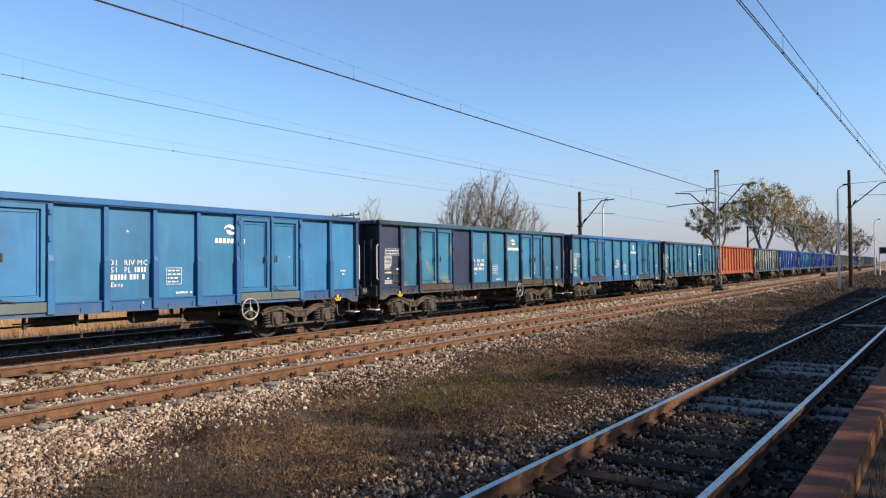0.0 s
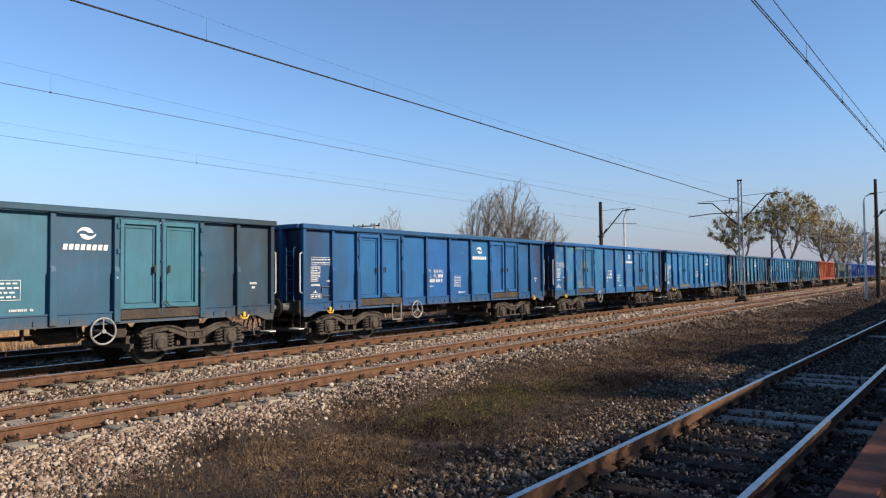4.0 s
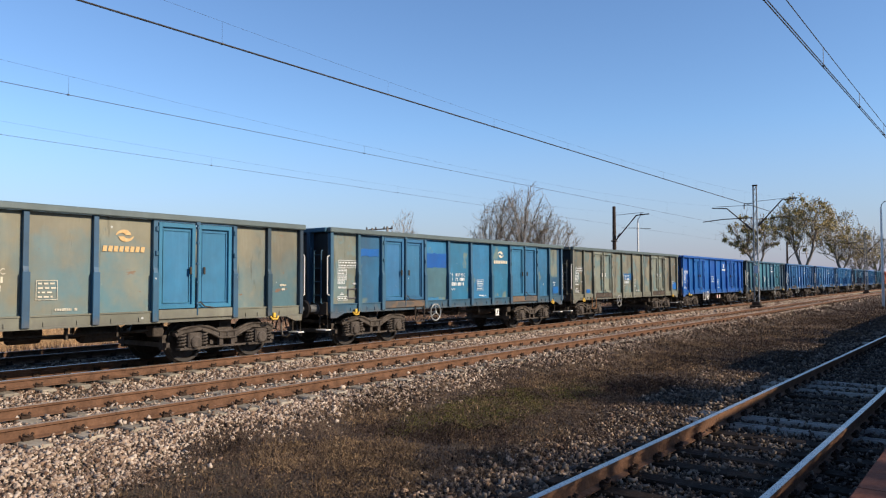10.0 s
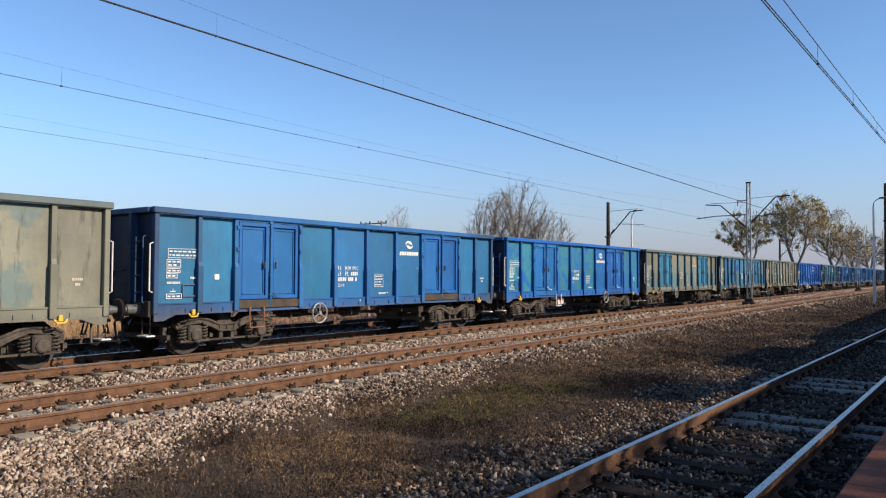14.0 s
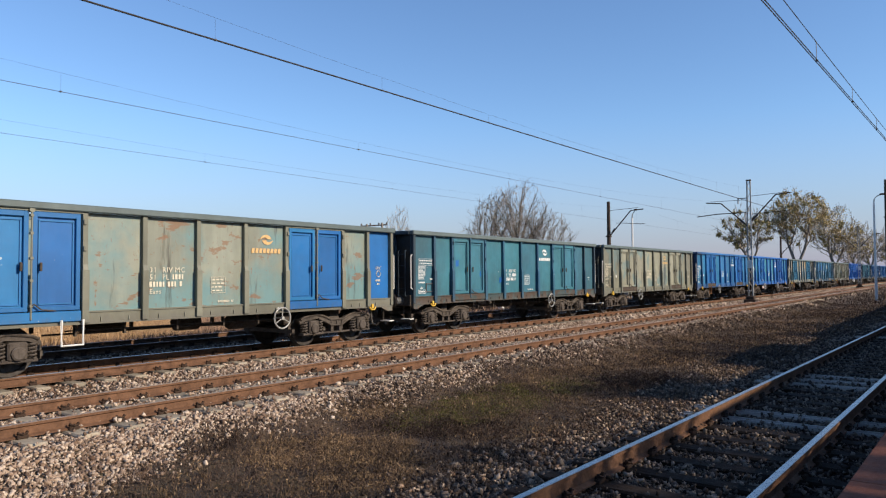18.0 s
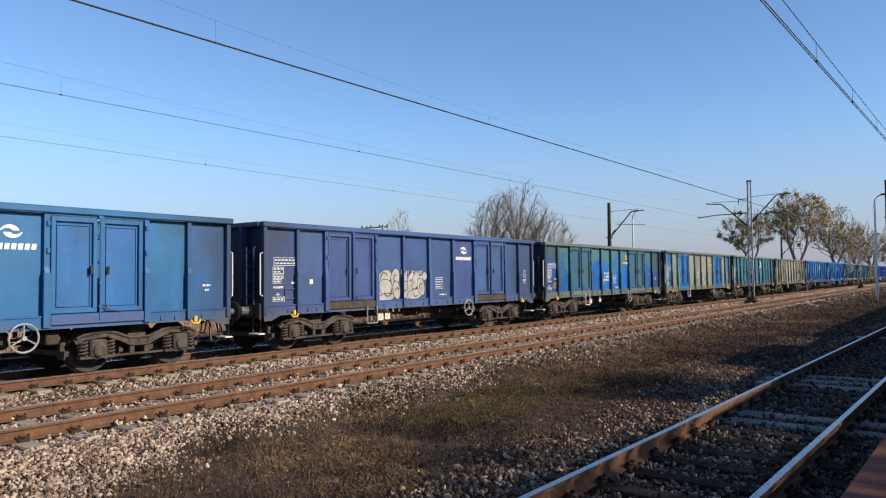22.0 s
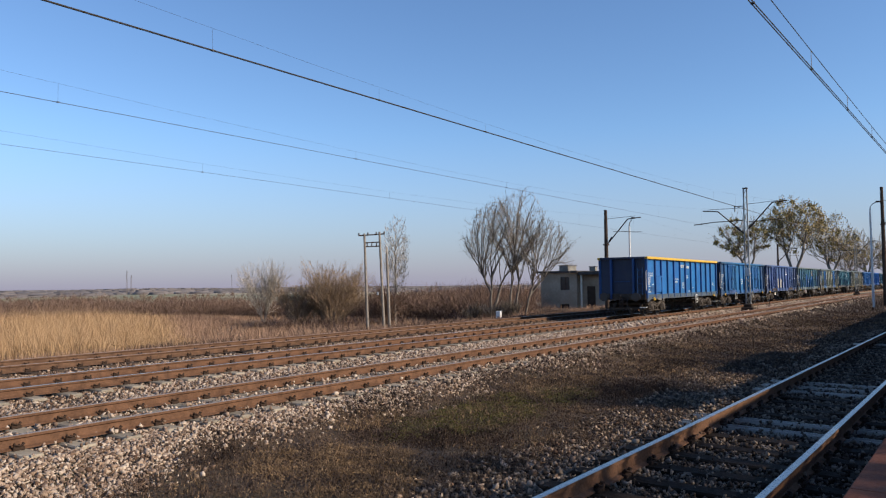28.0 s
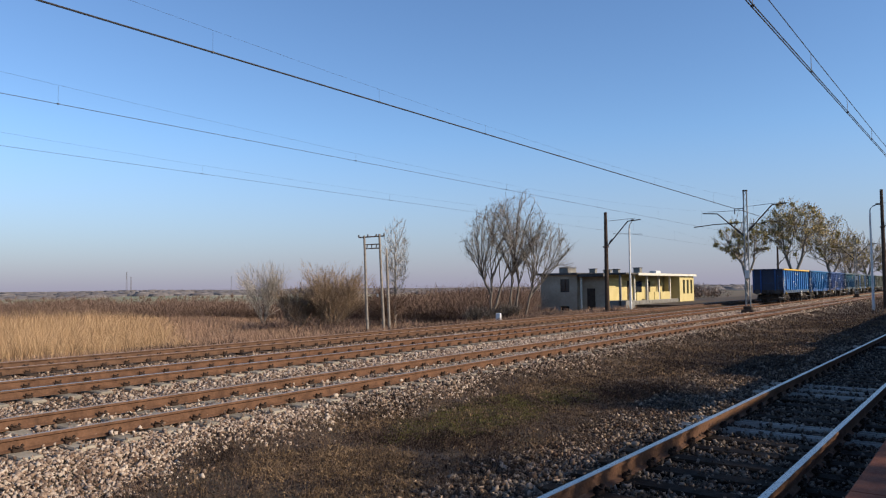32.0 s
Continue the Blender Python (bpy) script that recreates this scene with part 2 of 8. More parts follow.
M_WIRE = plain("copper_wire_dull", (0.05, 0.048, 0.05), (0.09, 0.085, 0.085), 6.0, 0.6, 0.5, 0.0)
M_KERB = plain("platform_edge_red_brown", (0.125, 0.047, 0.030), (0.20, 0.08, 0.05), 5.0, 0.85, bump=0.3)
M_KERB_SIDE = plain("platform_edge_ochre", (0.12, 0.06, 0.03), (0.21, 0.11, 0.055), 5.0, 0.85, bump=0.4)
M_CONCRETE = plain("concrete_aged", (0.149, 0.140, 0.124), (0.248, 0.236, 0.214), 2.0, 0.9, bump=0.3)
M_POLE_DARK = plain("pole_dark_brown", (0.035, 0.025, 0.020), (0.077, 0.056, 0.043), 3.0, 0.85, bump=0.3)
M_PLASTER = plain("grey_render", (0.27, 0.215, 0.155), (0.40, 0.33, 0.25), 0.8, 0.92, bump=0.2)
M_CREAM = plain("cream_yellow_render", (0.446, 0.360, 0.158), (0.547, 0.461, 0.238), 0.9, 0.9, bump=0.1)
M_TRIM = plain("pale_trim", (0.496, 0.464, 0.384), (0.608, 0.576, 0.496), 3.0, 0.8)
M_ROOF = plain("bitumen_roof", (0.05, 0.047, 0.045), (0.11, 0.10, 0.095), 1.5, 0.9)
M_GLASS = plain("window_glass_dark", (0.012, 0.014, 0.018), (0.03, 0.034, 0.04), 1.0, 0.12, bump=0.0)
M_BARK = plain("bark_grey", (0.14, 0.118, 0.10), (0.30, 0.262, 0.222), 6.0, 0.9, bump=0.5)
M_BARK_DARK = plain("bark_dark_grey", (0.075, 0.062, 0.052), (0.19, 0.16, 0.135), 6.0, 0.9, bump=0.5)
M_TWIG = sheer("twigs", (0.15, 0.125, 0.104), (0.31, 0.263, 0.22))
M_TWIG_WARM = sheer("shrub_twigs", (0.095, 0.058, 0.043), (0.195, 0.128, 0.093))
M_WILLOW = sheer("willow_twigs", (0.19, 0.13, 0.085), (0.34, 0.245, 0.165))
M_TWIG_PALE = sheer("pale_twigs", (0.24, 0.205, 0.17), (0.44, 0.39, 0.335))
M_BARK_PALE = plain("bark_pale_grey", (0.17, 0.145, 0.12), (0.38, 0.335, 0.285), 6.0, 0.9, bump=0.5)
M_REED = sheer("dry_reed", (0.27, 0.165, 0.085), (0.45, 0.30, 0.17), 0.25)
M_MEADOW = sheer("mauve_meadow_growth", (0.18, 0.108, 0.073), (0.34, 0.22, 0.15), 0.3)
M_STRAW = sheer("dry_grass", (0.078, 0.047, 0.027), (0.25, 0.17, 0.10), 0.35)
M_WEED = sheer("dead_weed", (0.024, 0.0158, 0.0122), (0.108, 0.074, 0.057), 0.4)
M_WEED_DARK = sheer("dark_dead_weed", (0.012, 0.008, 0.006), (0.048, 0.030, 0.024), 0.4)
M_GREENGRASS = sheer("mossy_grass", (0.040, 0.040, 0.010), (0.130, 0.122, 0.034), 0.35)
M_MISTLETOE = sheer("mistletoe", (0.15, 0.125, 0.05), (0.33, 0.27, 0.115), 0.3)
M_GRAFFITO = plain("graffito_grey", (0.20, 0.20, 0.19), (0.40, 0.395, 0.37), 3.0, 0.7, bump=0.0)
M_LEAF = sheer("olive_leaves", (0.26, 0.19, 0.075), (0.50, 0.385, 0.175), 0.3)
# the haze of distance is mixed into this greyish base
M_FARWOOD_HAZED = sheer("far_wood_hazed", (0.120, 0.104, 0.100), (0.176, 0.156, 0.148), 0.2)


# ---- mesh helpers ----
def thing(name, m=None, label="", category="", group="", kind=""):
    ob = new(name)
    ob.empty_display_size = 0.2
    if m is not None:
        ob.matrix_basis = m
    return tagged(ob, label, category, group, kind)


def link_mesh(name, me, mat, parent=None, label="", m=None):
    """An object on a mesh that others may share; its material belongs to the object."""
    if not me.materials:
        me.materials.append(None)
    ob = new(name, me)
    ob.material_slots[0].link = "OBJECT"
    ob.material_slots[0].material = mat
    if parent is not None:
        ob.parent = parent
    if m is not None:
        ob.matrix_basis = m
    return tagged(ob, label)


def mesh_of(name, bm):
    me = bpy.data.meshes.new(name)
    bm.to_mesh(me)
    bm.free()
    return me


def part(name, bm, mat, parent=None, label="", m=None):
    return link_mesh(name, mesh_of(name, bm), mat, parent, label, m)


def box(bm, x0, x1, y0, y1, z0, z1, bevel=0.0, m=None):
    vs = [bm.verts.new(p) for p in ((x0, y0, z0), (x1, y0, z0), (x1, y1, z0), (x0, y1, z0), (x0, y0, z1), (x1, y0, z1), (x1, y1, z1), (x0, y1, z1))]
    fs = [bm.faces.new([vs[i] for i in q]) for q in ((3, 2, 1, 0), (4, 5, 6, 7), (0, 1, 5, 4), (1, 2, 6, 5), (2, 3, 7, 6), (3, 0, 4, 7))]
    if bevel:
        bmesh.ops.bevel(bm, geom=list({e for f in fs for e in f.edges}), offset=bevel, segments=1, affect="EDGES")
    if m is not None:
        bmesh.ops.transform(bm, matrix=m, verts=[v for v in vs if v.is_valid])
    return bm


def boxes(*dims, bevel=0.0):
    bm = bmesh.new()
    for d in dims:
        box(bm, *d, bevel=bevel)
    return bm


def tube(bm, pts, radii, sides=6, caps=True):
    """A round bar through the points; one radius or one for each point."""
    pts = [Vector(p) for p in pts]
    if isinstance(radii, (int, float)):
        radii = [radii] * len(pts)
    rings = []
    for i, p in enumerate(pts):
        d = (pts[min(i + 1, len(pts) - 1)] - pts[max(i - 1, 0)]).normalized()
        u = d.cross(Vector((0, 0, 1)) if abs(d.z) < 0.9 else Vector((1, 0, 0))).normalized()
        w = d.cross(u)
        rings.append([bm.verts.new(p + (u * math.cos(k * math.tau / sides) + w * math.sin(k * math.tau / sides)) * radii[i]) for k in range(sides)])
    for a, b in zip(rings, rings[1:]):
        for k in range(sides):
            bm.faces.new((a[k], a[(k + 1) % sides], b[(k + 1) % sides], b[k]))
    if caps:
        bm.faces.new(rings[0][::-1])
        bm.faces.new(rings[-1])
    return bm


def turned(bm, profile, axis_x=True, sides=20, at=(0, 0, 0)):
    """A turned solid: profile of (along, radius) about the x axis (or z)."""
    rings = []
    for a, r in profile:
        ring = []
        for k in range(sides):
            c, s = math.cos(k * math.tau / sides) * r, math.sin(k * math.tau / sides) * r
            p = (a, c, s) if axis_x else (c, s, a)
            ring.append(bm.verts.new(Vector(p) + Vector(at)))
        rings.append(ring)
    for a, b in zip(rings, rings[1:]):
        for k in range(sides):
            bm.faces.new((a[k], a[(k + 1) % sides], b[(k + 1) % sides], b[k]))
    bm.faces.new(rings[0][::-1])
    bm.faces.new(rings[-1])
    return bm


def extrude_y(bm, outline, y0, y1):
    """A profile of (x, z) points drawn out along y."""
    a = [bm.verts.new((x, y0, z)) for x, z in outline]
    b = [bm.verts.new((x, y1, z)) for x, z in outline]
    k = len(outline)
    for i in range(k):
        bm.faces.new((a[i], a[(i + 1) % k], b[(i + 1) % k], b[i]))
    bm.faces.new(a[::-1])
    bm.faces.new(b)
    bmesh.ops.recalc_face_normals(bm, faces=bm.faces)
    return bm


def extrude_x(bm, outline, x0, x1):
    """A profile of (y, z) points drawn out along x."""
    a = [bm.verts.new((x0, y, z)) for y, z in outline]
    b = [bm.verts.new((x1, y, z)) for y, z in outline]
    k = len(outline)
    for i in range(k):
        bm.faces.new((a[i], a[(i + 1) % k], b[(i + 1) % k], b[i]))
    bm.faces.new(a[::-1])
    bm.faces.new(b)
    bmesh.ops.recalc_face_normals(bm, faces=bm.faces)
    return bm


def raw_mesh(name, verts, faces_per, nper, mat, label="", category="", kind="stuff", parent=None):
    """Many small alike-shaped pieces in one mesh. verts: (n, k, 3); faces_per: index faces of one piece (equal corners)."""
    n, k = verts.shape[:2]
    f = np.asarray(faces_per, dtype=np.int64)
    idx = (np.arange(n)[:, None, None] * k + f[None]).reshape(-1)
    me = bpy.data.meshes.new(name)
    me.vertices.add(n * k)
    me.vertices.foreach_set("co", np.ascontiguousarray(verts, dtype=np.float32).reshape(-1))
    nf, c = n * len(f), f.shape[1]
    me.loops.add(nf * c)
    me.loops.foreach_set("vertex_index", idx.astype(np.int32))
    me.polygons.add(nf)
    me.polygons.foreach_set("loop_start", (np.arange(nf) * c).astype(np.int32))
    me.update(calc_edges=True)
    me.materials.append(mat)
    ob = new(name, me)
    if parent is not None:
        ob.parent = parent
    return tagged(ob, label, category, "", kind)


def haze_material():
    """Winter haze painted as a lavender glow: thick at its foot, gone at its top."""
    n = Nodes("horizon_haze_glow")
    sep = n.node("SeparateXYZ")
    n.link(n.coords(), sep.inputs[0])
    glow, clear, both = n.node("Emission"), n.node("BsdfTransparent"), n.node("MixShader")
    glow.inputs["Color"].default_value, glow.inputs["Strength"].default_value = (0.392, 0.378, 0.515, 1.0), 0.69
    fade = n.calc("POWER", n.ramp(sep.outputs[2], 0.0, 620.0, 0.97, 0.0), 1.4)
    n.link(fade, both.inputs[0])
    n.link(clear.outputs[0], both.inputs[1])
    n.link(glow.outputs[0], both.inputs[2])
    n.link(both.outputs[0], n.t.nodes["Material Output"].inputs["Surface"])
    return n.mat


M_HAZE_GLOW = haze_material()


# ---- ground ----
TRACK_A, TRACK_B, TRACK_C, RAIL_GAP = -10.31, -14.86, -19.55, 0.7515
SIDING_X, SIDING_LEAN = -2.394, 0.029


def smooth(a, b, x):
    t = np.clip((x - a) / (b - a), 0, 1)
    return t * t * (3 - 2 * t)


def ground_z(x, y):
    """Height of the ground: the bed of the main line, the dip before the siding, the meadow lower down."""
    x, y = np.asarray(x, float), np.asarray(y, float)
    sx = SIDING_X + SIDING_LEAN * np.clip(y, -30, 90)
    z = np.full(x.shape, -0.24)
    z = z - 0.06 * np.exp(-((x + 12.58) / 0.7) ** 2)
    dip = smooth(-9.0, -7.9, x) * (1 - smooth(-1.9, -1.25, x - sx))
    z = z - 0.27 * dip
    z = z - 0.05 * smooth(-17.0, -18.0, x)
    low = smooth(-22.0, -29.0, x)
    deep = 0.95 - 0.55 * smooth(48, 62, y) * (1 - smooth(-40, -52, x))
    z = z - low * deep
    z = z - 0.5 * smooth(-60, -140, x)
    z = z + (0.05 * np.sin(x * 1.7 + y * 0.6) + 0.04 * np.sin(y * 1.3 - x * 0.9)) * (dip + low) * 0.6
    return z


def ground():
    xs = np.concatenate([-np.geomspace(3200, 60, 26), np.arange(-56, -24, 1.6), np.arange(-24, 3, 0.3), np.geomspace(3.2, 2500, 24)])
    ys = np.concatenate([-np.geomspace(2500, 25, 16), np.arange(-22, 70, 0.8), np.geomspace(72, 4500, 36)])
    X, Y = np.meshgrid(xs, ys, indexing="ij")
    Z = ground_z(X, Y)
    nx, ny = X.shape
    v = np.stack([X, Y, Z], -1).reshape(-1, 3)
    i = (np.arange(nx - 1)[:, None] * ny + np.arange(ny - 1)[None]).reshape(-1)
    f = np.stack([i, i + ny, i + ny + 1, i + 1], 1)
    me = bpy.data.meshes.new("ground")
    me.from_pydata(v.tolist(), [], f.tolist())
    me.materials.append(M_GROUND)
    me.polygons.foreach_set("use_smooth", np.ones(len(f), dtype=bool))
    tagged(new("ground", me), "flat railway land with soil, dead grass and distant fields", "ground", "", "structure")


ground()


def haze_shell():
    """A far glowing shell that paints haze at the horizon and closes the view."""
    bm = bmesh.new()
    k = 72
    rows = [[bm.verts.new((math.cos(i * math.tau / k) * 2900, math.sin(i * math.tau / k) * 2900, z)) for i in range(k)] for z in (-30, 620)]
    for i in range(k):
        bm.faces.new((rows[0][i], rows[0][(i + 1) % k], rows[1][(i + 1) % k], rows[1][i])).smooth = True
    tagged(part("backdrop", bm, M_HAZE_GLOW), "pale lavender winter haze on the horizon", "haze", "", "structure")


haze_shell()

# ---- tracks ----
RAIL_PROFILE = ((-0.07, -0.172), (0.07, -0.172), (0.07, -0.158), (0.012, -0.14), (0.009, -0.05), (0.036, -0.036), (0.036, -0.004), (-0.036, -0.004), (-0.036, -0.036), (-0.009, -0.05), (-0.012, -0.14), (-0.07, -0.158))


def rail_track(name, m, y0, y1, pitch, near, rust, head, sleeper_mat, label, clips, shape, lit=(), bright=None):
    """Two rails with their running faces, sleepers and clips; pieces near the platform are parts of their own."""
    track = thing(name, m, label, "railway track", "", "structure")
    for side in (-RAIL_GAP, RAIL_GAP):
        bm = bmesh.new()
        step = 25.0
        y = y0
        while y < y1:
            extrude_y(bm, [(x + side, z) for x, z in RAIL_PROFILE], y, min(y + step - 0.008, y1))
            y += step
        rail = part("rail", bm, rust, track)
        bm = bmesh.new()
        y = y0
        while y < y1:
            box(bm, side - 0.033, side + 0.033, y, min(y + step - 0.008, y1), -0.006, 0.0)
            y += step
        part("running_face", bm, head, rail)
    w, half = shape
    bm = bmesh.new()
    box(bm, -half, half, -w / 2, w / 2, -0.36, -0.178, bevel=0.02)
    sleeper = mesh_of("sleeper", bm)
    bm = bmesh.new()
    for s in (-1, 1):
        box(bm, s * 0.075 - 0.03, s * 0.075 + 0.03, -0.07, 0.07, -0.178, -0.135, bevel=0.008)
        box(bm, s * 0.062 - 0.025, s * 0.062 + 0.025, -0.045, 0.045, -0.15, -0.122, bevel=0.006)
        for q in (-0.05, 0.05):
            tube(bm, [(s * 0.08, q, -0.178), (s * 0.08, q, -0.085)], 0.014, 6)
        tube(bm, [(s * 0.05, -0.05, -0.115), (s * 0.10, -0.06, -0.10), (s * 0.11, 0.0, -0.12), (s * 0.10, 0.06, -0.10), (s * 0.05, 0.05, -0.115)], 0.010, 5)
    clip = mesh_of("rail_clip", bm)
    slim = mesh_of("slim_sleeper", boxes((-half, half, -0.080, -0.068, -0.33, -0.165), (-half, half, 0.068, 0.080, -0.33, -0.165), (-half, half, -0.066, 0.066, -0.33, -0.28)))
    count = int((y1 - y0) / pitch)
    rnd = random.Random(len(name) * 7 + int(pitch * 100))
    far_s, far_c = [], []
    for i in range(count):
        y = y0 + (i + 0.5) * pitch
        jit = rnd.uniform(-0.012, 0.012)
        if near[0] <= y <= near[1]:
            # the lit sleepers carry the sky's reflection in their pale colour
            steel = any(abs(y - b) < pitch / 2 for b in lit)
            link_mesh("sleeper", slim if steel else sleeper, bright if steel else sleeper_mat, track, "narrow sleeper with its sky glint put in pale colour" if steel else "", pose(jit, y, 0, 0, 0, rnd.uniform(-0.6, 0.6)))
            if clips:
                for side in (-RAIL_GAP, RAIL_GAP):
                    link_mesh("rail_clip", clip, M_CLIP, track, "", pose(side, y, 0))
        else:
            far_s.append(y)
    base = np.array([(x, yy, z) for z in (-0.36, -0.178) for x, yy in ((-half, -w / 2), (half, -w / 2), (half, w / 2), (-half, w / 2))])
    v = base[None] + np.stack([np.zeros(len(far_s)), np.array(far_s), np.zeros(len(far_s))], 1)[:, None, :]
    raw_mesh("far_sleepers", v, [(4, 5, 6, 7), (0, 1, 5, 4), (1, 2, 6, 5), (2, 3, 7, 6), (3, 0, 4, 7)], 5, sleeper_mat, parent=track)
    if clips:
        cb = np.array([(x, yy, z) for z in (-0.178, -0.11) for x, yy in ((-0.11, -0.06), (0.11, -0.06), (0.11, 0.06), (-0.11, 0.06))])
        ys = [(s, y) for y in far_s for s in (-RAIL_GAP, RAIL_GAP) if -20 < y < 90]
        if ys:
            v = cb[None] + np.array([(s, y, 0) for s, y in ys])[:, None, :]
            raw_mesh("far_clips", v, [(4, 5, 6, 7), (0, 1, 5, 4), (1, 2, 6, 5), (2, 3, 7, 6), (3, 0, 4, 7)], 5, M_CLIP, parent=track)
    return track


rail_track("track_main", pose(TRACK_A, 0.33, 0), -60, 700, 0.636, (2, 48), M_RAIL, M_HEAD_RUST, M_SLEEPER, "rusty main line track on concrete sleepers in pale ballast", True, (0.27, 1.25))
rail_track("track_train", pose(TRACK_B, 0, 0), -60, 700, 0.636, (3, 40), M_RAIL, M_HEAD, M_SLEEPER, "main line track that carries the freight train", True, (0.27, 1.25))
rail_track("track_far", pose(TRACK_C, 0, -0.05), -60, 700, 0.65, (4, 34), M_RAIL_OLD, M_HEAD_RUST, M_TIMBER_OLD, "overgrown rusty loop track on timber sleepers", True, (0.25, 1.25))
rail_track("track_siding", pose(SIDING_X, 0, 0, 0, 0, -math.degrees(math.atan(SIDING_LEAN))), -40, 300, 0.65, (2, 34), M_RAIL, M_HEAD, M_TIMBER, "siding track on dark timber sleepers beside the platform", True, (0.25, 1.28), (10.1, 10.75, 14.0, 14.7, 15.3, 26.2), M_SLEEPER_GLINT)


# ---- the freight train ----
HALF_L, HALF_W, SOLE, FLOOR, TOP = 6.53, 1.37, 0.92, 1.17, 3.17
LAYOUTS = {"wide": (-5.44, -4.47, -2.50, -1.27, 0.0, 1.27, 2.51, 4.49, 5.48), "narrow": (-5.40, -4.27, -2.20, -1.10, 0.0, 1.10, 2.20, 4.27, 5.40)}
POSTS = LAYOUTS["wide"]
PITCH = 14.04
CACHE = {}


def shared(key, make):
    if key not in CACHE:
        CACHE[key] = mesh_of(key, make())
    return CACHE[key]


def panel_mesh(y0, y1, z0=FLOOR, z1=TOP - 0.13):
    """A pressed side sheet between two posts, slightly dished."""
    bm = bmesh.new()
    x = HALF_W - 0.115
    nx, nz = 4, 4
    grid = [[bm.verts.new((x + 0.012 * math.sin(math.pi * i / nx) * math.sin(math.pi * k / nz), y0 + (y1 - y0) * i / nx, z0 + (z1 - z0) * k / nz)) for k in range(nz + 1)] for i in range(nx + 1)]
    for i in range(nx):
        for k in range(nz):
            bm.faces.new((grid[i][k], grid[i + 1][k], grid[i + 1][k + 1], grid[i][k + 1])).smooth = True
    box(bm, x - 0.03, x - 0.012, y0, y1, z0, z1)
    return bm


def post_mesh(y):
    """A side post that widens and stands further out over its lower half."""
    bm = bmesh.new()
    x0, x1 = HALF_W - 0.125, HALF_W
    extrude_y(bm, ((x0, TOP - 0.13), (x1 - 0.025, TOP - 0.13), (x1 - 0.02, 2.05), (x1 + 0.005, 1.93), (x1 + 0.012, SOLE + 0.04), (x0, SOLE + 0.04)), y - 0.048, y + 0.048)
    box(bm, x1 - 0.02, x1 + 0.016, y - 0.068, y + 0.068, SOLE + 0.03, 1.95, bevel=0.008)
    return bm


def slim_post_mesh(y):
    return boxes((HALF_W - 0.125, HALF_W - 0.02, y - 0.038, y + 0.038, SOLE + 0.03, TOP - 0.13), bevel=0.008)


def leaf_sheet_mesh(y0, y1):
    x = HALF_W - 0.095
    return boxes((x - 0.02, x, y0 + 0.024, y1 - 0.024, FLOOR + 0.04, TOP - 0.18))


def leaf_ring(bm, a, b, z0, z1, wide, high, x0, x1, bevel=0.0):
    for d in ((a, a + wide, z0, z1), (b - wide, b, z0, z1), (a + wide - 0.01, b - wide + 0.01, z0, z0 + wide), (a + wide - 0.01, b - wide + 0.01, z1 - high, z1)):
        box(bm, x0, x1, *d, bevel=bevel)
    return bm


def leaf_frame_mesh(y0, y1):
    """The raised frame round one leaf of a side door."""
    x = HALF_W - 0.095
    return leaf_ring(bmesh.new(), y0 + 0.014, y1 - 0.014, FLOOR + 0.03, TOP - 0.17, 0.085, 0.10, x - 0.01, x + 0.055, 0.008)


def leaf_bead_mesh(y0, y1):
    """The thin bead pressed into the sheet inside the frame."""
    x = HALF_W - 0.095
    return leaf_ring(bmesh.new(), y0 + 0.129, y1 - 0.129, FLOOR + 0.145, TOP - 0.315, 0.022, 0.025, x - 0.01, x + 0.022)


def leaf_mesh(y0, y1):
    """A whole leaf for the side turned away."""
    bm = bmesh.new()
    x = HALF_W - 0.095
    box(bm, x - 0.02, x, y0 + 0.024, y1 - 0.024, FLOOR + 0.04, TOP - 0.18)
    return leaf_ring(bm, y0 + 0.014, y1 - 0.014, FLOOR + 0.03, TOP - 0.17, 0.085, 0.10, x - 0.015, x + 0.055)


def hinge_mesh(y, s, z):
    bm = bmesh.new()
    box(bm, HALF_W - 0.05, HALF_W + 0.012, y - 0.03, y + 0.03, z - 0.05, z + 0.05, bevel=0.01)
    return bm


def lock_mesh(y):
    """The bar lock down the middle of a door with its cam and lever."""
    bm = bmesh.new()
    tube(bm, [(HALF_W, y, FLOOR - 0.12), (HALF_W, y, TOP - 0.12)], 0.018, 6)
    for z in (1.3, 1.75, 2.15, 2.6, 2.92):
        box(bm, HALF_W - 0.05, HALF_W + 0.02, y - 0.03, y + 0.03, z - 0.025, z + 0.025, bevel=0.006)
    turned(bm, [(-0.05, 0.05), (0.02, 0.05)], True, 10, (HALF_W, y, TOP - 0.15))
    return bm


def lever_mesh(y):
    return tube(bmesh.new(), [(HALF_W, y - 0.02, FLOOR + 0.12), (HALF_W + 0.02, y + 0.05, FLOOR + 0.16), (HALF_W + 0.02, y + 0.17, FLOOR + 0.06), (HALF_W + 0.02, y + 0.42, FLOOR + 0.03)], 0.014, 6)


def handle_mesh(y):
    bm = boxes((HALF_W - 0.035, HALF_W + 0.005, y - 0.022, y + 0.022, 1.92, 2.08), bevel=0.008)
    return bm


def end_wall_mesh(s):
    """The end wall with its two stiffening posts, from inside the sides."""
    bm = bmesh.new()
    y = s * (HALF_L - 0.06)
    box(bm, -HALF_W + 0.07, HALF_W - 0.07, y - 0.03, y + 0.03, SOLE + 0.02, TOP - 0.1)
    return bm


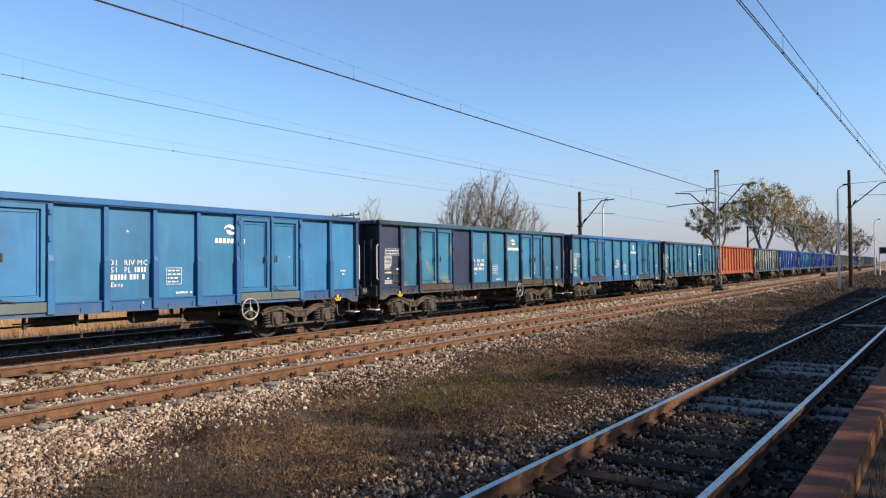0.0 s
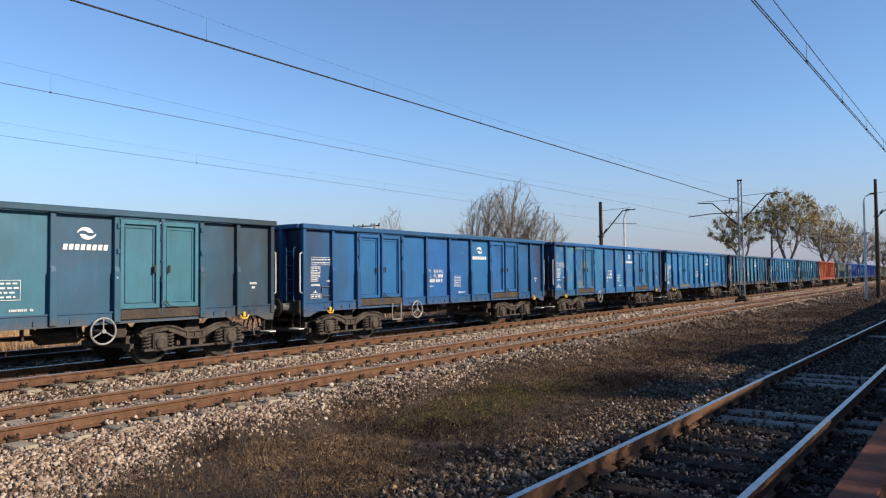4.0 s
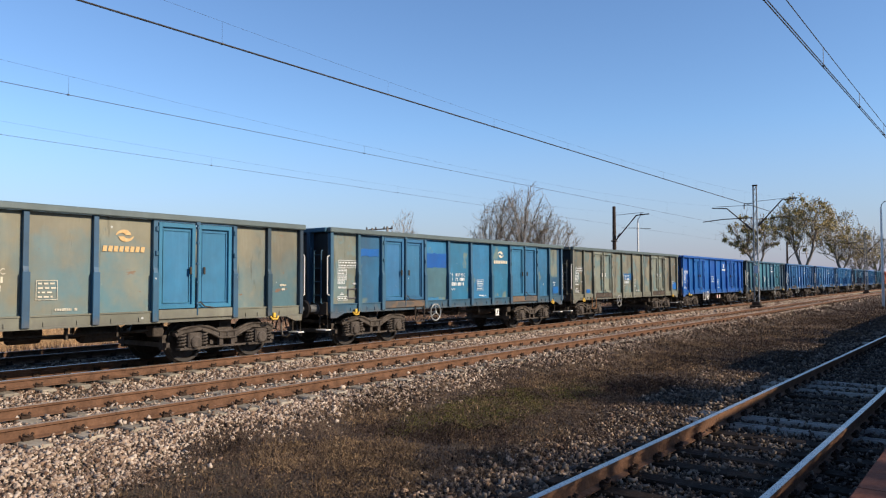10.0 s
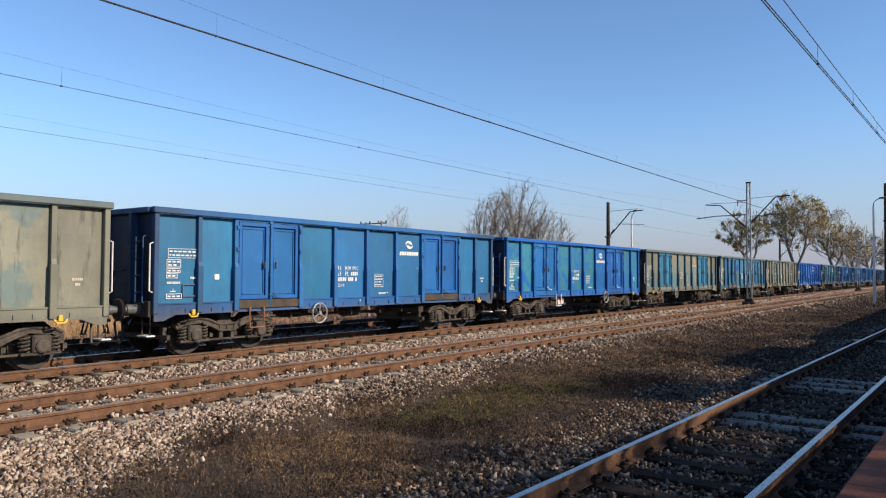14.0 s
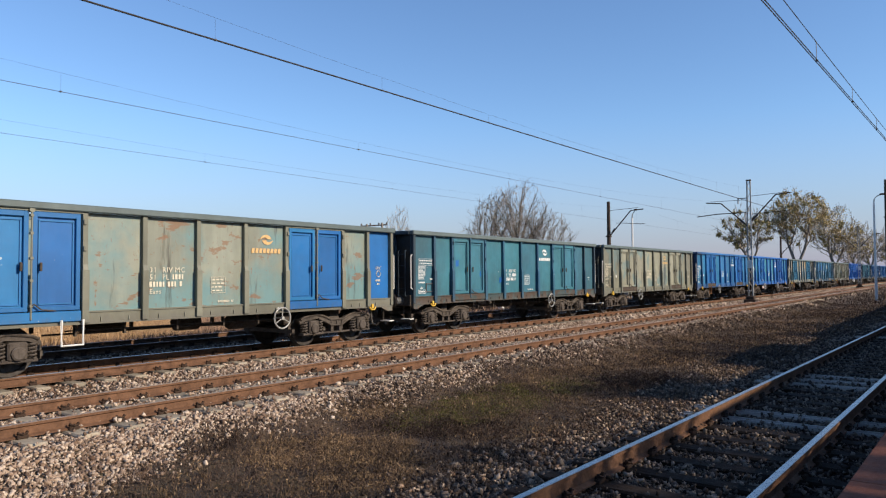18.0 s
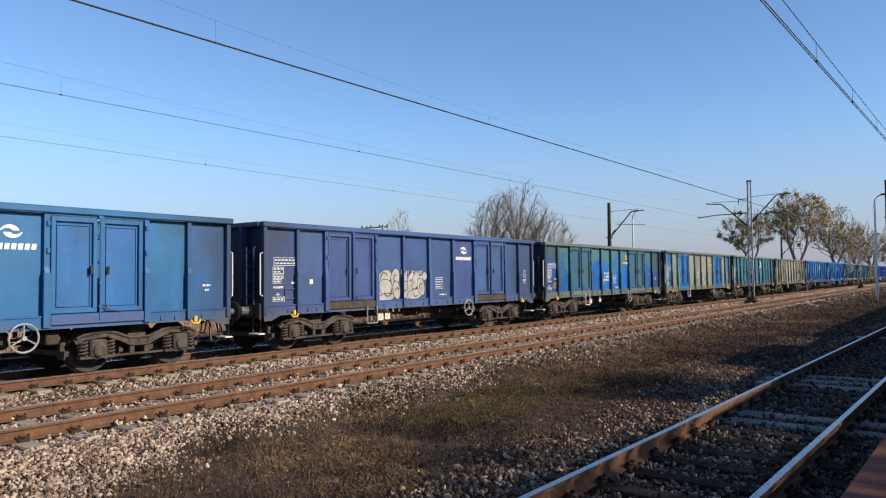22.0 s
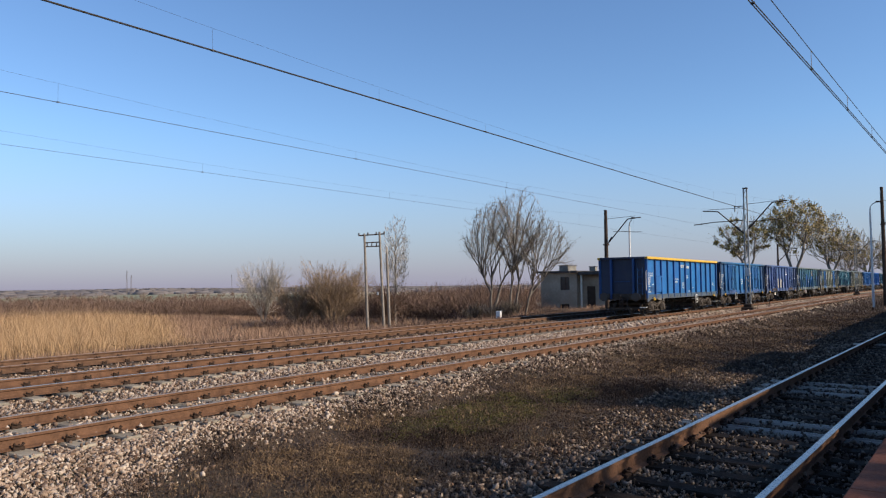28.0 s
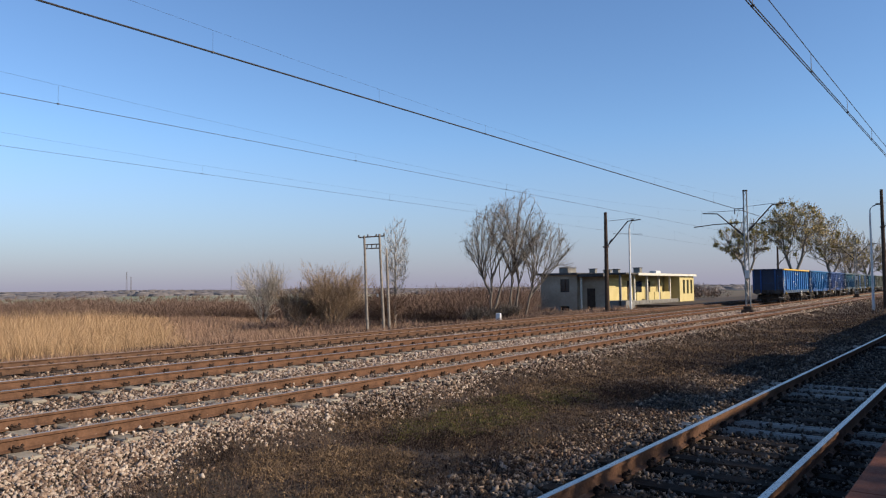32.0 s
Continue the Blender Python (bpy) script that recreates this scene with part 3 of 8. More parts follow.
def end_post_mesh(x, s):
    bm = bmesh.new()
    y0, y1 = sorted((s * (HALF_L - 0.04), s * (HALF_L + 0.13)))
    box(bm, x - 0.055, x + 0.055, y0, y1, SOLE, TOP - 0.11, bevel=0.012)
    return bm


def top_rail_mesh(s):
    """The heavy rolled rim along one side of the open top."""
    w, l = HALF_W + 0.035, HALF_L + 0.06
    x0, x1 = sorted((s * (w - 0.15), s * w))
    return boxes((x0, x1, -l, l, TOP - 0.13, TOP), bevel=0.018)


def end_rail_mesh(s):
    w, l = HALF_W + 0.035, HALF_L + 0.06
    y0, y1 = sorted((s * (l - 0.15), s * (l + 0.06)))
    return boxes((-w + 0.152, w - 0.152, y0, y1, TOP - 0.125, TOP - 0.006), bevel=0.018)


def sole_mesh(s):
    """The solebar: a channel under each side, with its lower lip."""
    bm = bmesh.new()
    x = s * (HALF_W - 0.03)
    extrude_y(bm, ((x - s * 0.09, SOLE), (x, SOLE), (x, SOLE + 0.028), (x - s * 0.02, SOLE + 0.03), (x - s * 0.02, FLOOR - 0.03), (x, FLOOR - 0.028), (x, FLOOR), (x - s * 0.09, FLOOR)), -HALF_L, HALF_L)
    return bm


def gusset_mesh():
    bm = bmesh.new()
    for y in POSTS:
        for d in (-0.33, 0.33):
            if abs(y + d) < HALF_L - 0.1:
                box(bm, HALF_W - 0.05, HALF_W - 0.028, y + d - 0.012, y + d + 0.012, SOLE + 0.05, SOLE + 0.13)
    return bm


def underframe_mesh():
    """Floor, centre sill, cross bearers, headstocks and bogie bolsters."""
    bm = bmesh.new()
    box(bm, -HALF_W + 0.1, HALF_W - 0.1, -HALF_L + 0.1, HALF_L - 0.1, FLOOR - 0.05, FLOOR - 0.005)
    box(bm, -0.22, 0.22, -HALF_L, HALF_L, SOLE - 0.02, FLOOR - 0.05)
    for y in (-4.5, -2.4, -0.8, 0.8, 2.4, 4.5):
        box(bm, -HALF_W + 0.14, HALF_W - 0.14, y - 0.07, y + 0.07, SOLE + 0.02, FLOOR - 0.05)
    for s in (-1, 1):
        y0, y1 = sorted((s * (HALF_L - 0.03), s * (HALF_L + 0.08)))
        box(bm, -HALF_W + 0.1, HALF_W - 0.1, y0, y1, SOLE - 0.03, SOLE + 0.3, bevel=0.01)
        box(bm, -1.0, 1.0, s * 4.5 - 0.16, s * 4.5 + 0.16, 0.74, SOLE + 0.02)
    return bm


def brake_mesh():
    """Brake cylinder, air tanks, rods and hangers that hang under the middle."""
    bm = bmesh.new()
    for x, y0, y1, r, z in ((0.55, 1.35, 2.2, 0.17, 0.72), (-0.5, -1.6, -0.7, 0.15, 0.74)):
        tube(bm, [(x, y0, z), (x, y0 + 0.06, z), (x, y1 - 0.06, z), (x, y1, z)], [r * 0.75, r, r, r * 0.75], 12)
    tube(bm, [(0.2, 0.2, 0.78), (0.2, 0.75, 0.78)], [0.2, 0.2], 12)
    tube(bm, [(0.75, -3.0, 0.72), (0.75, 3.2, 0.72)], 0.02, 5)
    tube(bm, [(1.0, -2.7, 0.79), (1.0, 2.6, 0.76)], 0.014, 5)
    tube(bm, [(0.9, -2.4, 0.78), (0.35, 0.2, 0.7), (0.4, 2.6, 0.62)], 0.025, 5)
    for y in (-2.5, -1.5, -0.3, 0.9, 1.9, 2.9):
        box(bm, 0.95, 1.03, y - 0.02, y + 0.02, 0.68, SOLE + 0.02)
        box(bm, -0.8, -0.72, y - 0.03, y + 0.03, 0.66, SOLE + 0.02)
    box(bm, 0.85, 1.12, 2.62, 2.86, 0.62, 0.86, bevel=0.02)
    return bm


def buffer_mesh(x, s):
    bm = bmesh.new()
    prof = [(0.06, 0.15), (0.09, 0.15), (0.10, 0.105), (0.34, 0.10), (0.35, 0.075), (0.455, 0.075)]
    turned(bm, prof, False, 14)
    bmesh.ops.transform(bm, matrix=Matrix.Translation((x, s * HALF_L, 1.05)) @ pose(0, 0, 0, -90 * s), verts=bm.verts)
    bmesh.ops.recalc_face_normals(bm, faces=bm.faces)
    return bm


def buffer_disc_mesh(x, s):
    bm = bmesh.new()
    turned(bm, [(0.452, 0.08), (0.456, 0.21), (0.475, 0.235), (0.486, 0.21), (0.49, 0.05)], False, 20)
    bmesh.ops.transform(bm, matrix=Matrix.Translation((x, s * HALF_L, 1.05)) @ pose(0, 0, 0, -90 * s), verts=bm.verts)
    bmesh.ops.recalc_face_normals(bm, faces=bm.faces)
    return bm


def coupling_mesh(s):
    """Draw hook with its screw link, and the two brake hoses."""
    bm = bmesh.new()
    tube(bm, [(0, s * (HALF_L + 0.05), 1.02), (0, s * (HALF_L + 0.28), 1.02), (0, s * (HALF_L + 0.36), 1.10), (0, s * (HALF_L + 0.27), 1.15)], [0.05, 0.05, 0.045, 0.03], 8)
    for x in (-0.07, 0.07):
        tube(bm, [(x, s * (HALF_L + 0.26), 1.03), (x * 1.2, s * (HALF_L + 0.30), 0.8), (x, s * (HALF_L + 0.24), 0.55)], 0.02, 6)
    box(bm, -0.11, 0.11, s * (HALF_L + 0.24) - 0.03, s * (HALF_L + 0.24) + 0.03, 0.76, 0.82)
    tube(bm, [(-0.11, s * (HALF_L + 0.24), 0.53), (0.11, s * (HALF_L + 0.24), 0.53)], 0.022, 6)
    return bm


def hose_mesh(x, s):
    y = s * HALF_L
    return tube(bmesh.new(), [(x, y, 0.9), (x, y + s * 0.16, 0.9), (x, y + s * 0.24, 0.74), (x + 0.03, y + s * 0.22, 0.5), (x + 0.1, y + s * 0.2, 0.36), (x + 0.2, y + s * 0.24, 0.34), (x + 0.27, y + s * 0.3, 0.42)], 0.026, 7)


def grab_mesh(s):
    """A white hand rail that stands off the corner of the end."""
    y, x = s * (HALF_L + 0.09), HALF_W - 0.06
    return tube(bmesh.new(), [(x, y - s * 0.08, 1.40), (x, y, 1.43), (x, y, 2.40), (x, y - s * 0.08, 2.43)], 0.017, 6)


def corner_step_mesh(s):
    y = s * (HALF_L + 0.02)
    return tube(bmesh.new(), [(HALF_W - 0.12, y, SOLE), (HALF_W - 0.12, y, 0.5), (HALF_W - 0.4, y, 0.5), (HALF_W - 0.4, y, SOLE)], 0.018, 6)


def tread_mesh(s):
    y = s * (HALF_L + 0.02)
    return boxes((HALF_W - 0.44, HALF_W - 0.08, y - 0.1, y + 0.1, 0.485, 0.515), bevel=0.006)


def ladder_mesh():
    """Bent grab bars and a narrow ladder on the end wall."""
    y = -HALF_L - 0.13
    bm = bmesh.new()
    for x in (0.86, 1.12):
        tube(bm, [(x, y + 0.06, 1.18), (x, y, 1.2), (x, y, 2.55), (x, y + 0.06, 2.57)], 0.016, 6)
    for z in (1.4, 1.75, 2.1, 2.45):
        tube(bm, [(0.86, y, z), (1.12, y, z)], 0.013, 5)
    return bm


def end_bar_mesh():
    y = -HALF_L - 0.16
    return tube(bmesh.new(), [(-0.42, y + 0.1, 1.86), (-0.40, y, 1.86), (0.40, y, 1.86), (0.42, y + 0.1, 1.86)], 0.016, 6)


def skirt_mesh(s):
    """The corner of the side plate that reaches below the sill, cut off on the slant."""
    pts = [(s * y, z) for y, z in ((6.52, 0.80), (6.30, 0.80), (6.0, 0.925), (6.52, 0.925))]
    return extrude_x(bmesh.new(), pts, HALF_W - 0.075, HALF_W - 0.035)


def side_step_mesh(y):
    x = HALF_W + 0.02
    bm = tube(bmesh.new(), [(x, y - 0.2, FLOOR - 0.15), (x, y - 0.2, 0.55), (x, y + 0.2, 0.55), (x, y + 0.2, FLOOR - 0.15)], 0.026, 6)
    return bm


def wheel_mesh_hand(y):
    """The spoked hand brake wheel."""
    bm = bmesh.new()
    x, z, r = HALF_W + 0.05, 0.80, 0.25
    k = 22
    pts = [(x, y + math.cos(i * math.tau / k) * r, z + math.sin(i * math.tau / k) * r) for i in range(k + 1)]
    tube(bm, pts, 0.02, 6, False)
    for a in (90, 210, 330):
        tube(bm, [(x, y, z), (x, y + math.cos(radians(a)) * r, z + math.sin(radians(a)) * r)], 0.015, 5)
    turned(bm, [(-0.3, 0.02), (-0.03, 0.02), (-0.03, 0.045), (0.03, 0.045)], True, 8, (x, y, z))
    return bm


def hook_mesh(s):
    """The small yellow rope hook under the corner."""
    y = s * (HALF_L - 0.92)
    bm = bmesh.new()
    box(bm, HALF_W - 0.02, HALF_W + 0.03, y - 0.04, y + 0.04, SOLE - 0.02, SOLE + 0.1, bevel=0.01)
    tube(bm, [(HALF_W + 0.01, y - 0.12, SOLE + 0.02), (HALF_W + 0.03, y - 0.07, SOLE - 0.05), (HALF_W + 0.03, y + 0.07, SOLE - 0.05), (HALF_W + 0.01, y + 0.12, SOLE + 0.02)], 0.022, 6)
    return bm


def bogie_frame_mesh(s):
    """The pressed side frame of a bogie: fish-bellied, with horn cheeks over the axles."""
    bm = bmesh.new()
    x = s * 1.03
    out = ((-1.34, 0.66), (-1.18, 0.76), (-0.75, 0.82), (-0.5, 0.77), (-0.22, 0.66), (0.22, 0.66), (0.5, 0.77), (0.75, 0.82), (1.18, 0.76), (1.34, 0.66), (1.3, 0.58), (1.12, 0.66), (0.66, 0.70), (0.42, 0.60), (0.2, 0.49), (-0.2, 0.49), (-0.42, 0.60), (-0.66, 0.70), (-1.12, 0.66), (-1.3, 0.58))
    extrude_x(bm, out, x - 0.05, x + 0.05)
    lip = ((-1.3, 0.69), (-1.18, 0.75), (-0.75, 0.81), (-0.5, 0.76), (-0.22, 0.65), (0.22, 0.65), (0.5, 0.76), (0.75, 0.81), (1.18, 0.75), (1.3, 0.69))
    tube(bm, [(x + s * 0.06, y, z) for y, z in lip], 0.03, 6)
    tube(bm, [(x + s * 0.06, y, z) for y, z in ((-0.68, 0.70), (-0.42, 0.61), (-0.2, 0.50), (0.2, 0.50), (0.42, 0.61), (0.68, 0.70))], 0.022, 6)
    box(bm, x - 0.03, x + 0.03, -0.62, 0.62, 0.295, 0.335)
    for y in (-0.16, 0.16):
        box(bm, x - 0.035, x + 0.045, y - 0.05, y + 0.05, 0.33, 0.55)
    for y in (-0.2, 0.0, 0.2):
        box(bm, x + s * 0.05 - 0.02, x + s * 0.05 + 0.02, y - 0.02, y + 0.02, 0.5, 0.66)
    return bm


def bolster_mesh():
    bm = boxes((-0.98, 0.98, -0.2, 0.2, 0.5, 0.73), (-0.98, 0.98, -1.26, -1.18, 0.6, 0.7), (-0.98, 0.98, 1.18, 1.26, 0.6, 0.7), bevel=0.015)
    for y in (-0.33, 0.33, -1.42, 1.42):
        box(bm, -0.95, 0.95, y - 0.04, y + 0.04, 0.36, 0.46)
        for x in (-0.75, 0.75):
            box(bm, x - 0.06, x + 0.06, y - 0.05, y + 0.05, 0.3, 0.62)
    return bm


def axle_box_mesh(y, s):
    bm = bmesh.new()
    x = s * 1.06
    box(bm, x - 0.1, x + 0.12, y - 0.17, y + 0.17, 0.33, 0.66, bevel=0.03)
    turned(bm, [(0.0, 0.13), (s * 0.15, 0.13), (s * 0.17, 0.10)], True, 12, (x, y, 0.46))
    box(bm, x - 0.1, x + 0.09, y - 0.36, y + 0.36, 0.29, 0.345, bevel=0.01)
    bmesh.ops.recalc_face_normals(bm, faces=bm.faces)
    return bm


def spring_mesh(y, s):
    """A stack of coils beside the axle box."""
    bm = bmesh.new()
    turns, r = 4.5, 0.085
    pts = [(s * 1.06 + math.cos(a) * r, y + math.sin(a) * r, 0.345 + (a / math.tau) / turns * 0.30) for a in np.linspace(0, turns * math.tau, int(turns * 9))]
    tube(bm, pts, 0.022, 5)
    return bm


def wheelset_mesh():
    """Axle with its two flanged wheels, about its own middle."""
    bm = bmesh.new()
    turned(bm, [(-1.1, 0.06), (1.1, 0.06)], True, 10)
    for s in (-1, 1):
        prof = [(0.80, 0.06), (0.80, 0.16), (0.735, 0.17), (0.745, 0.36), (0.80, 0.38), (0.80, 0.448), (0.70, 0.458), (0.685, 0.485), (0.665, 0.485), (0.662, 0.38), (0.70, 0.36), (0.69, 0.17), (0.64, 0.16), (0.64, 0.06)]
        turned(bm, [(s * a, r) for a, r in prof], True, 28)
        for k in range(3):
            a = k * math.tau / 3
            c, q = math.cos(a) * 0.26, math.sin(a) * 0.26
            box(bm, s * 0.745 - 0.01, s * 0.745 + 0.012, c - 0.03, c + 0.03, q - 0.03, q + 0.03)
    bmesh.ops.recalc_face_normals(bm, faces=bm.faces)
    return bm


def words(text, size):
    """Lettering as a thin mesh in the built-in face; it reads along +y on a side that faces +x."""
    key = "text_" + text + "_%.2f" % size
    if key not in CACHE:
        cu = bpy.data.curves.new(key, "FONT")
        cu.body, cu.size, cu.extrude, cu.space_character, cu.resolution_u = text, size, 0.0015, 1.05, 1
        ob = bpy.data.objects.new(key, cu)
        scene.collection.objects.link(ob)
        bpy.context.view_layer.update()
        me = bpy.data.meshes.new_from_object(ob.evaluated_get(bpy.context.evaluated_depsgraph_get()))
        bpy.data.objects.remove(ob)
        turn = Matrix(((0, 0, 1, 0), (1, 0, 0, 0), (0, 1, 0, 0), (0, 0, 0, 1)))
        me.transform(turn)
        me.materials.clear()
        CACHE[key] = me
    return CACHE[key]


FACE = HALF_W - 0.098


def bars(rows, h=0.055, gap=0.03, depth=0.003):
    """Rows of plain bars where writing cannot be read; rows of (y0, y1) pieces from the top down."""
    bm = bmesh.new()
    z = 0.0
    for row in rows:
        for a, b in row:
            y, i = a, int((a + b) * 50) % 3
            while y < b - 0.2 * h:
                q = min(y + h * (0.46, 0.34, 0.52)[i % 3], b)
                box(bm, 0, depth, y, q, z - h, z)
                y, i = q + h * 0.26, i + 1
        z -= h + gap
    return bm


def emblem_mesh():
    """Two plain leaves that curl about one round opening, the operator's mark without its letters."""
    bm = bmesh.new()
    for a0 in (0.15, 0.15 + math.pi):
        k = 12
        inner, outer = [], []
        for i in range(k + 1):
            f = i / k
            a = a0 + f * 2.95
            r = 0.135 + 0.055 * f ** 1.6
            thick = 0.012 + 0.105 * math.sin(math.pi * f ** 0.62) ** 0.8
            inner.append((math.cos(a) * (r - thick), math.sin(a) * (r - thick) * 0.78))
            outer.append((math.cos(a) * r, math.sin(a) * r * 0.78))
        vs = [[bm.verts.new((0.003, y, z)) for y, z in line] for line in (inner, outer)]
        for i in range(k):
            bm.faces.new((vs[0][i], vs[1][i], vs[1][i + 1], vs[0][i + 1]))
    return bm


def emblem_bar_mesh():
    return extrude_x(bmesh.new(), ((-0.047, -0.055), (0.035, -0.055), (0.053, 0.055), (-0.029, 0.055)), 0, 0.003)


def table_mesh(w=0.38, h=0.36, n=4, t=0.009):
    """A framed grid of small figures, too small to read."""
    bm = bmesh.new()
    box(bm, 0, 0.003, -w / 2, w / 2, -t, 0)
    box(bm, 0, 0.003, -w / 2, w / 2, -h, -h + t)
    box(bm, 0, 0.003, -w / 2, -w / 2 + t, -h + t, -t)
    box(bm, 0, 0.003, w / 2 - t, w / 2, -h + t, -t)
    rnd = random.Random(5)
    for i in range(n):
        z = -h * (i + 0.75) / (n + 0.5)
        y = -w / 2 + 0.035
        while y < w / 2 - 0.08:
            q = rnd.uniform(0.03, 0.09)
            box(bm, 0, 0.003, y, min(y + q, w / 2 - 0.03), z - min(0.016, h * 0.16), z + min(0.014, h * 0.15))
            y += q + 0.035
    return bm


def bogie(wagon, s, moving):
    """One two-axle bogie of a wagon. Returns its wheelsets."""
    y = s * 4.5
    b = link_mesh("bogie", shared("bolster", bolster_mesh), M_BOGIE, wagon, "two-axle bogie coated in brown brake dust", pose(0, y, 0))
    for q in (-1, 1):
        link_mesh("side_frame", shared("side_frame%d" % q, lambda: bogie_frame_mesh(q)), M_BOGIE, b)
    sets = []
    for a in (-0.9, 0.9):
        ws = link_mesh("wheelset", shared("wheelset", wheelset_mesh), M_TYRE, b, "", pose(0, a, 0.46))
        sets.append((ws, a))
        for q in (-1, 1):
            link_mesh("axle_box", shared("axle_box%d%.1f" % (q, a), lambda: axle_box_mesh(a, q)), M_BOGIE, b)
            for d in (-0.27, 0.27):
                link_mesh("coil_spring", shared("spring%d%.2f" % (q, a + d), lambda: spring_mesh(a + d, q)), M_BOGIE, b)
    return sets


def wagon(k, look_of):
    """One four-axle open wagon; look_of holds its paints and marks."""
    o = look_of
    w = thing("open_wagon", pose(TRACK_B, 0, 0), o["label"], "freight wagon", "wagons of the train")
    main, trim = o["paint"], o.get("trim", o["paint"])
    rim = o.get("rim", trim)
    door_paint = o.get("doors", main)
    per = o.get("bays", {})
    link_mesh("underframe", shared("underframe", underframe_mesh), M_UNDER, w)
    link_mesh("brake_gear", shared("brake_gear", brake_mesh), M_UNDER, w)
    for s in (-1, 1):
        link_mesh("top_rail", shared("top_rail%d" % s, lambda: top_rail_mesh(s)), rim, w)
        link_mesh("end_rail", shared("end_rail%d" % s, lambda: end_rail_mesh(s)), o.get("end_rim", trim), w)
        link_mesh("solebar", shared("sole%d" % s, lambda: sole_mesh(s)), o.get("sole", trim), w)
    if k < 21:
        link_mesh("gusset_strip", shared("gussets", gusset_mesh), o.get("sole", trim), w)["kind"] = "stuff"
    far = pose(0, 0, 0, 0, 0, 180)
    plainside = o.get("plain")
    if plainside:
        posts = [-5.21, -4.25, -3.20, -2.12, -1.04, -0.03, 1.02, 2.05, 3.12, 4.17, 5.20]
        edges = [-HALF_L, *posts, HALF_L]
        bays = list(zip(edges, edges[1:]))
    else:
        posts = LAYOUTS[o.get("layout", "wide")]
        edges = [-HALF_L, *posts, HALF_L]
        bays = [(a, b) for a, b in zip(edges, edges[1:]) if b - a < 1.8]
    for i, (a, b) in enumerate(bays):
        me = shared("panel%.2f_%.2f" % (a, b), lambda: panel_mesh(a, b))
        link_mesh("side_panel", me, per.get(i, main), w)
        link_mesh("side_panel", me, main, w, "", far)
    for y in posts:
        me = shared("post%.2f%s" % (y, "slim" if plainside else ""), lambda: slim_post_mesh(y) if plainside else post_mesh(y))
        link_mesh("post", me, trim, w)
        link_mesh("post", me, trim, w, "", far)
    for y in (-HALF_L + 0.04, HALF_L - 0.04):
        me = shared("corner%.2f" % y, lambda: boxes((HALF_W - 0.12, HALF_W - 0.01, y - 0.055, y + 0.055, SOLE + 0.04, TOP - 0.13), bevel=0.01))
        link_mesh("corner_post", me, trim, w)
        link_mesh("corner_post", me, trim, w, "", far)
    if plainside:
        a, b = bays[1]
        hatch = link_mesh("hatch", shared("hatch", lambda: boxes((HALF_W - 0.07, HALF_W - 0.03, a + 0.08, b - 0.09, FLOOR + 0.1, 2.12), (HALF_W - 0.06, HALF_W - 0.01, a + 0.06, b - 0.07, 2.1, 2.17), bevel=0.008)), main, w)
        for z in (1.35, 2.0):
            link_mesh("hinge", shared("hatch_hinge%.2f" % z, lambda: boxes((HALF_W - 0.06, HALF_W + 0.01, b - 0.14, b - 0.03, z - 0.05, z + 0.05), bevel=0.008)), trim, hatch)
    else:
        for y0, y1 in ((posts[1], posts[2]), (posts[6], posts[7])):
            mid = (y0 + y1) / 2
            for q, (a, b) in enumerate(((y0 + 0.07, mid - 0.02), (mid + 0.02, y1 - 0.07))):
                me = shared("leaf%.2f" % a, lambda: leaf_mesh(a, b))
                coat = o.get("leaves", {}).get((y0 > 0, q), door_paint)
                if k < 22:
                    door = link_mesh("door", shared("sheet%.2f" % a, lambda: leaf_sheet_mesh(a, b)), coat, w, "double side door leaf, closed")
                    link_mesh("door_frame", shared("frame%.2f" % a, lambda: leaf_frame_mesh(a, b)), coat, door)
                    link_mesh("bead", shared("bead%.2f" % a, lambda: leaf_bead_mesh(a, b)), coat, door)
                else:
                    door = link_mesh("door", me, coat, w, "double side door leaf, closed")
                for z in (1.35, 1.85, 2.35, 2.85) if k < 21 else ():
                    link_mesh("hinge", shared("hinge%.2f_%.2f" % (a, z), lambda: hinge_mesh(a - 0.05 if q == 0 else b + 0.05, -1 if q == 0 else 1, z)), trim, door)
                hy = mid - 0.17 if q == 0 else mid + 0.17
                link_mesh("handle", shared("handle%.2f" % hy, lambda: handle_mesh(hy)), o.get("handles", M_UNDER), door)
                link_mesh("door", me, door_paint, w, "double side door leaf, closed", far)
            link_mesh("lock_bar", shared("lock%.2f" % mid, lambda: lock_mesh(mid)), trim, w)
            link_mesh("lock_lever", shared("lever%.2f" % mid, lambda: lever_mesh(mid)), o.get("levers", M_UNDER), w)
            beam = shared("beam%.2f" % mid, lambda: boxes((HALF_W - 0.10, HALF_W - 0.002, y0 + 0.075, y1 - 0.075, SOLE + 0.07, FLOOR + 0.015), bevel=0.012))
            link_mesh("door_beam", beam, o.get("beam", M_RUSTBAND), w, "worn beam under the door")
            link_mesh("door_header", shared("header%.2f" % mid, lambda: boxes((HALF_W - 0.09, HALF_W - 0.02, y0 + 0.05, y1 - 0.05, TOP - 0.165, TOP - 0.132))), trim, w)
    for s in (-1, 1):
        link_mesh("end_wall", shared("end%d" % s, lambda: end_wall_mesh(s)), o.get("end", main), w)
        for x in (-0.62, 0.62):
            link_mesh("end_post", shared("endpost%d%.1f" % (s, x), lambda: end_post_mesh(x, s)), trim, w)
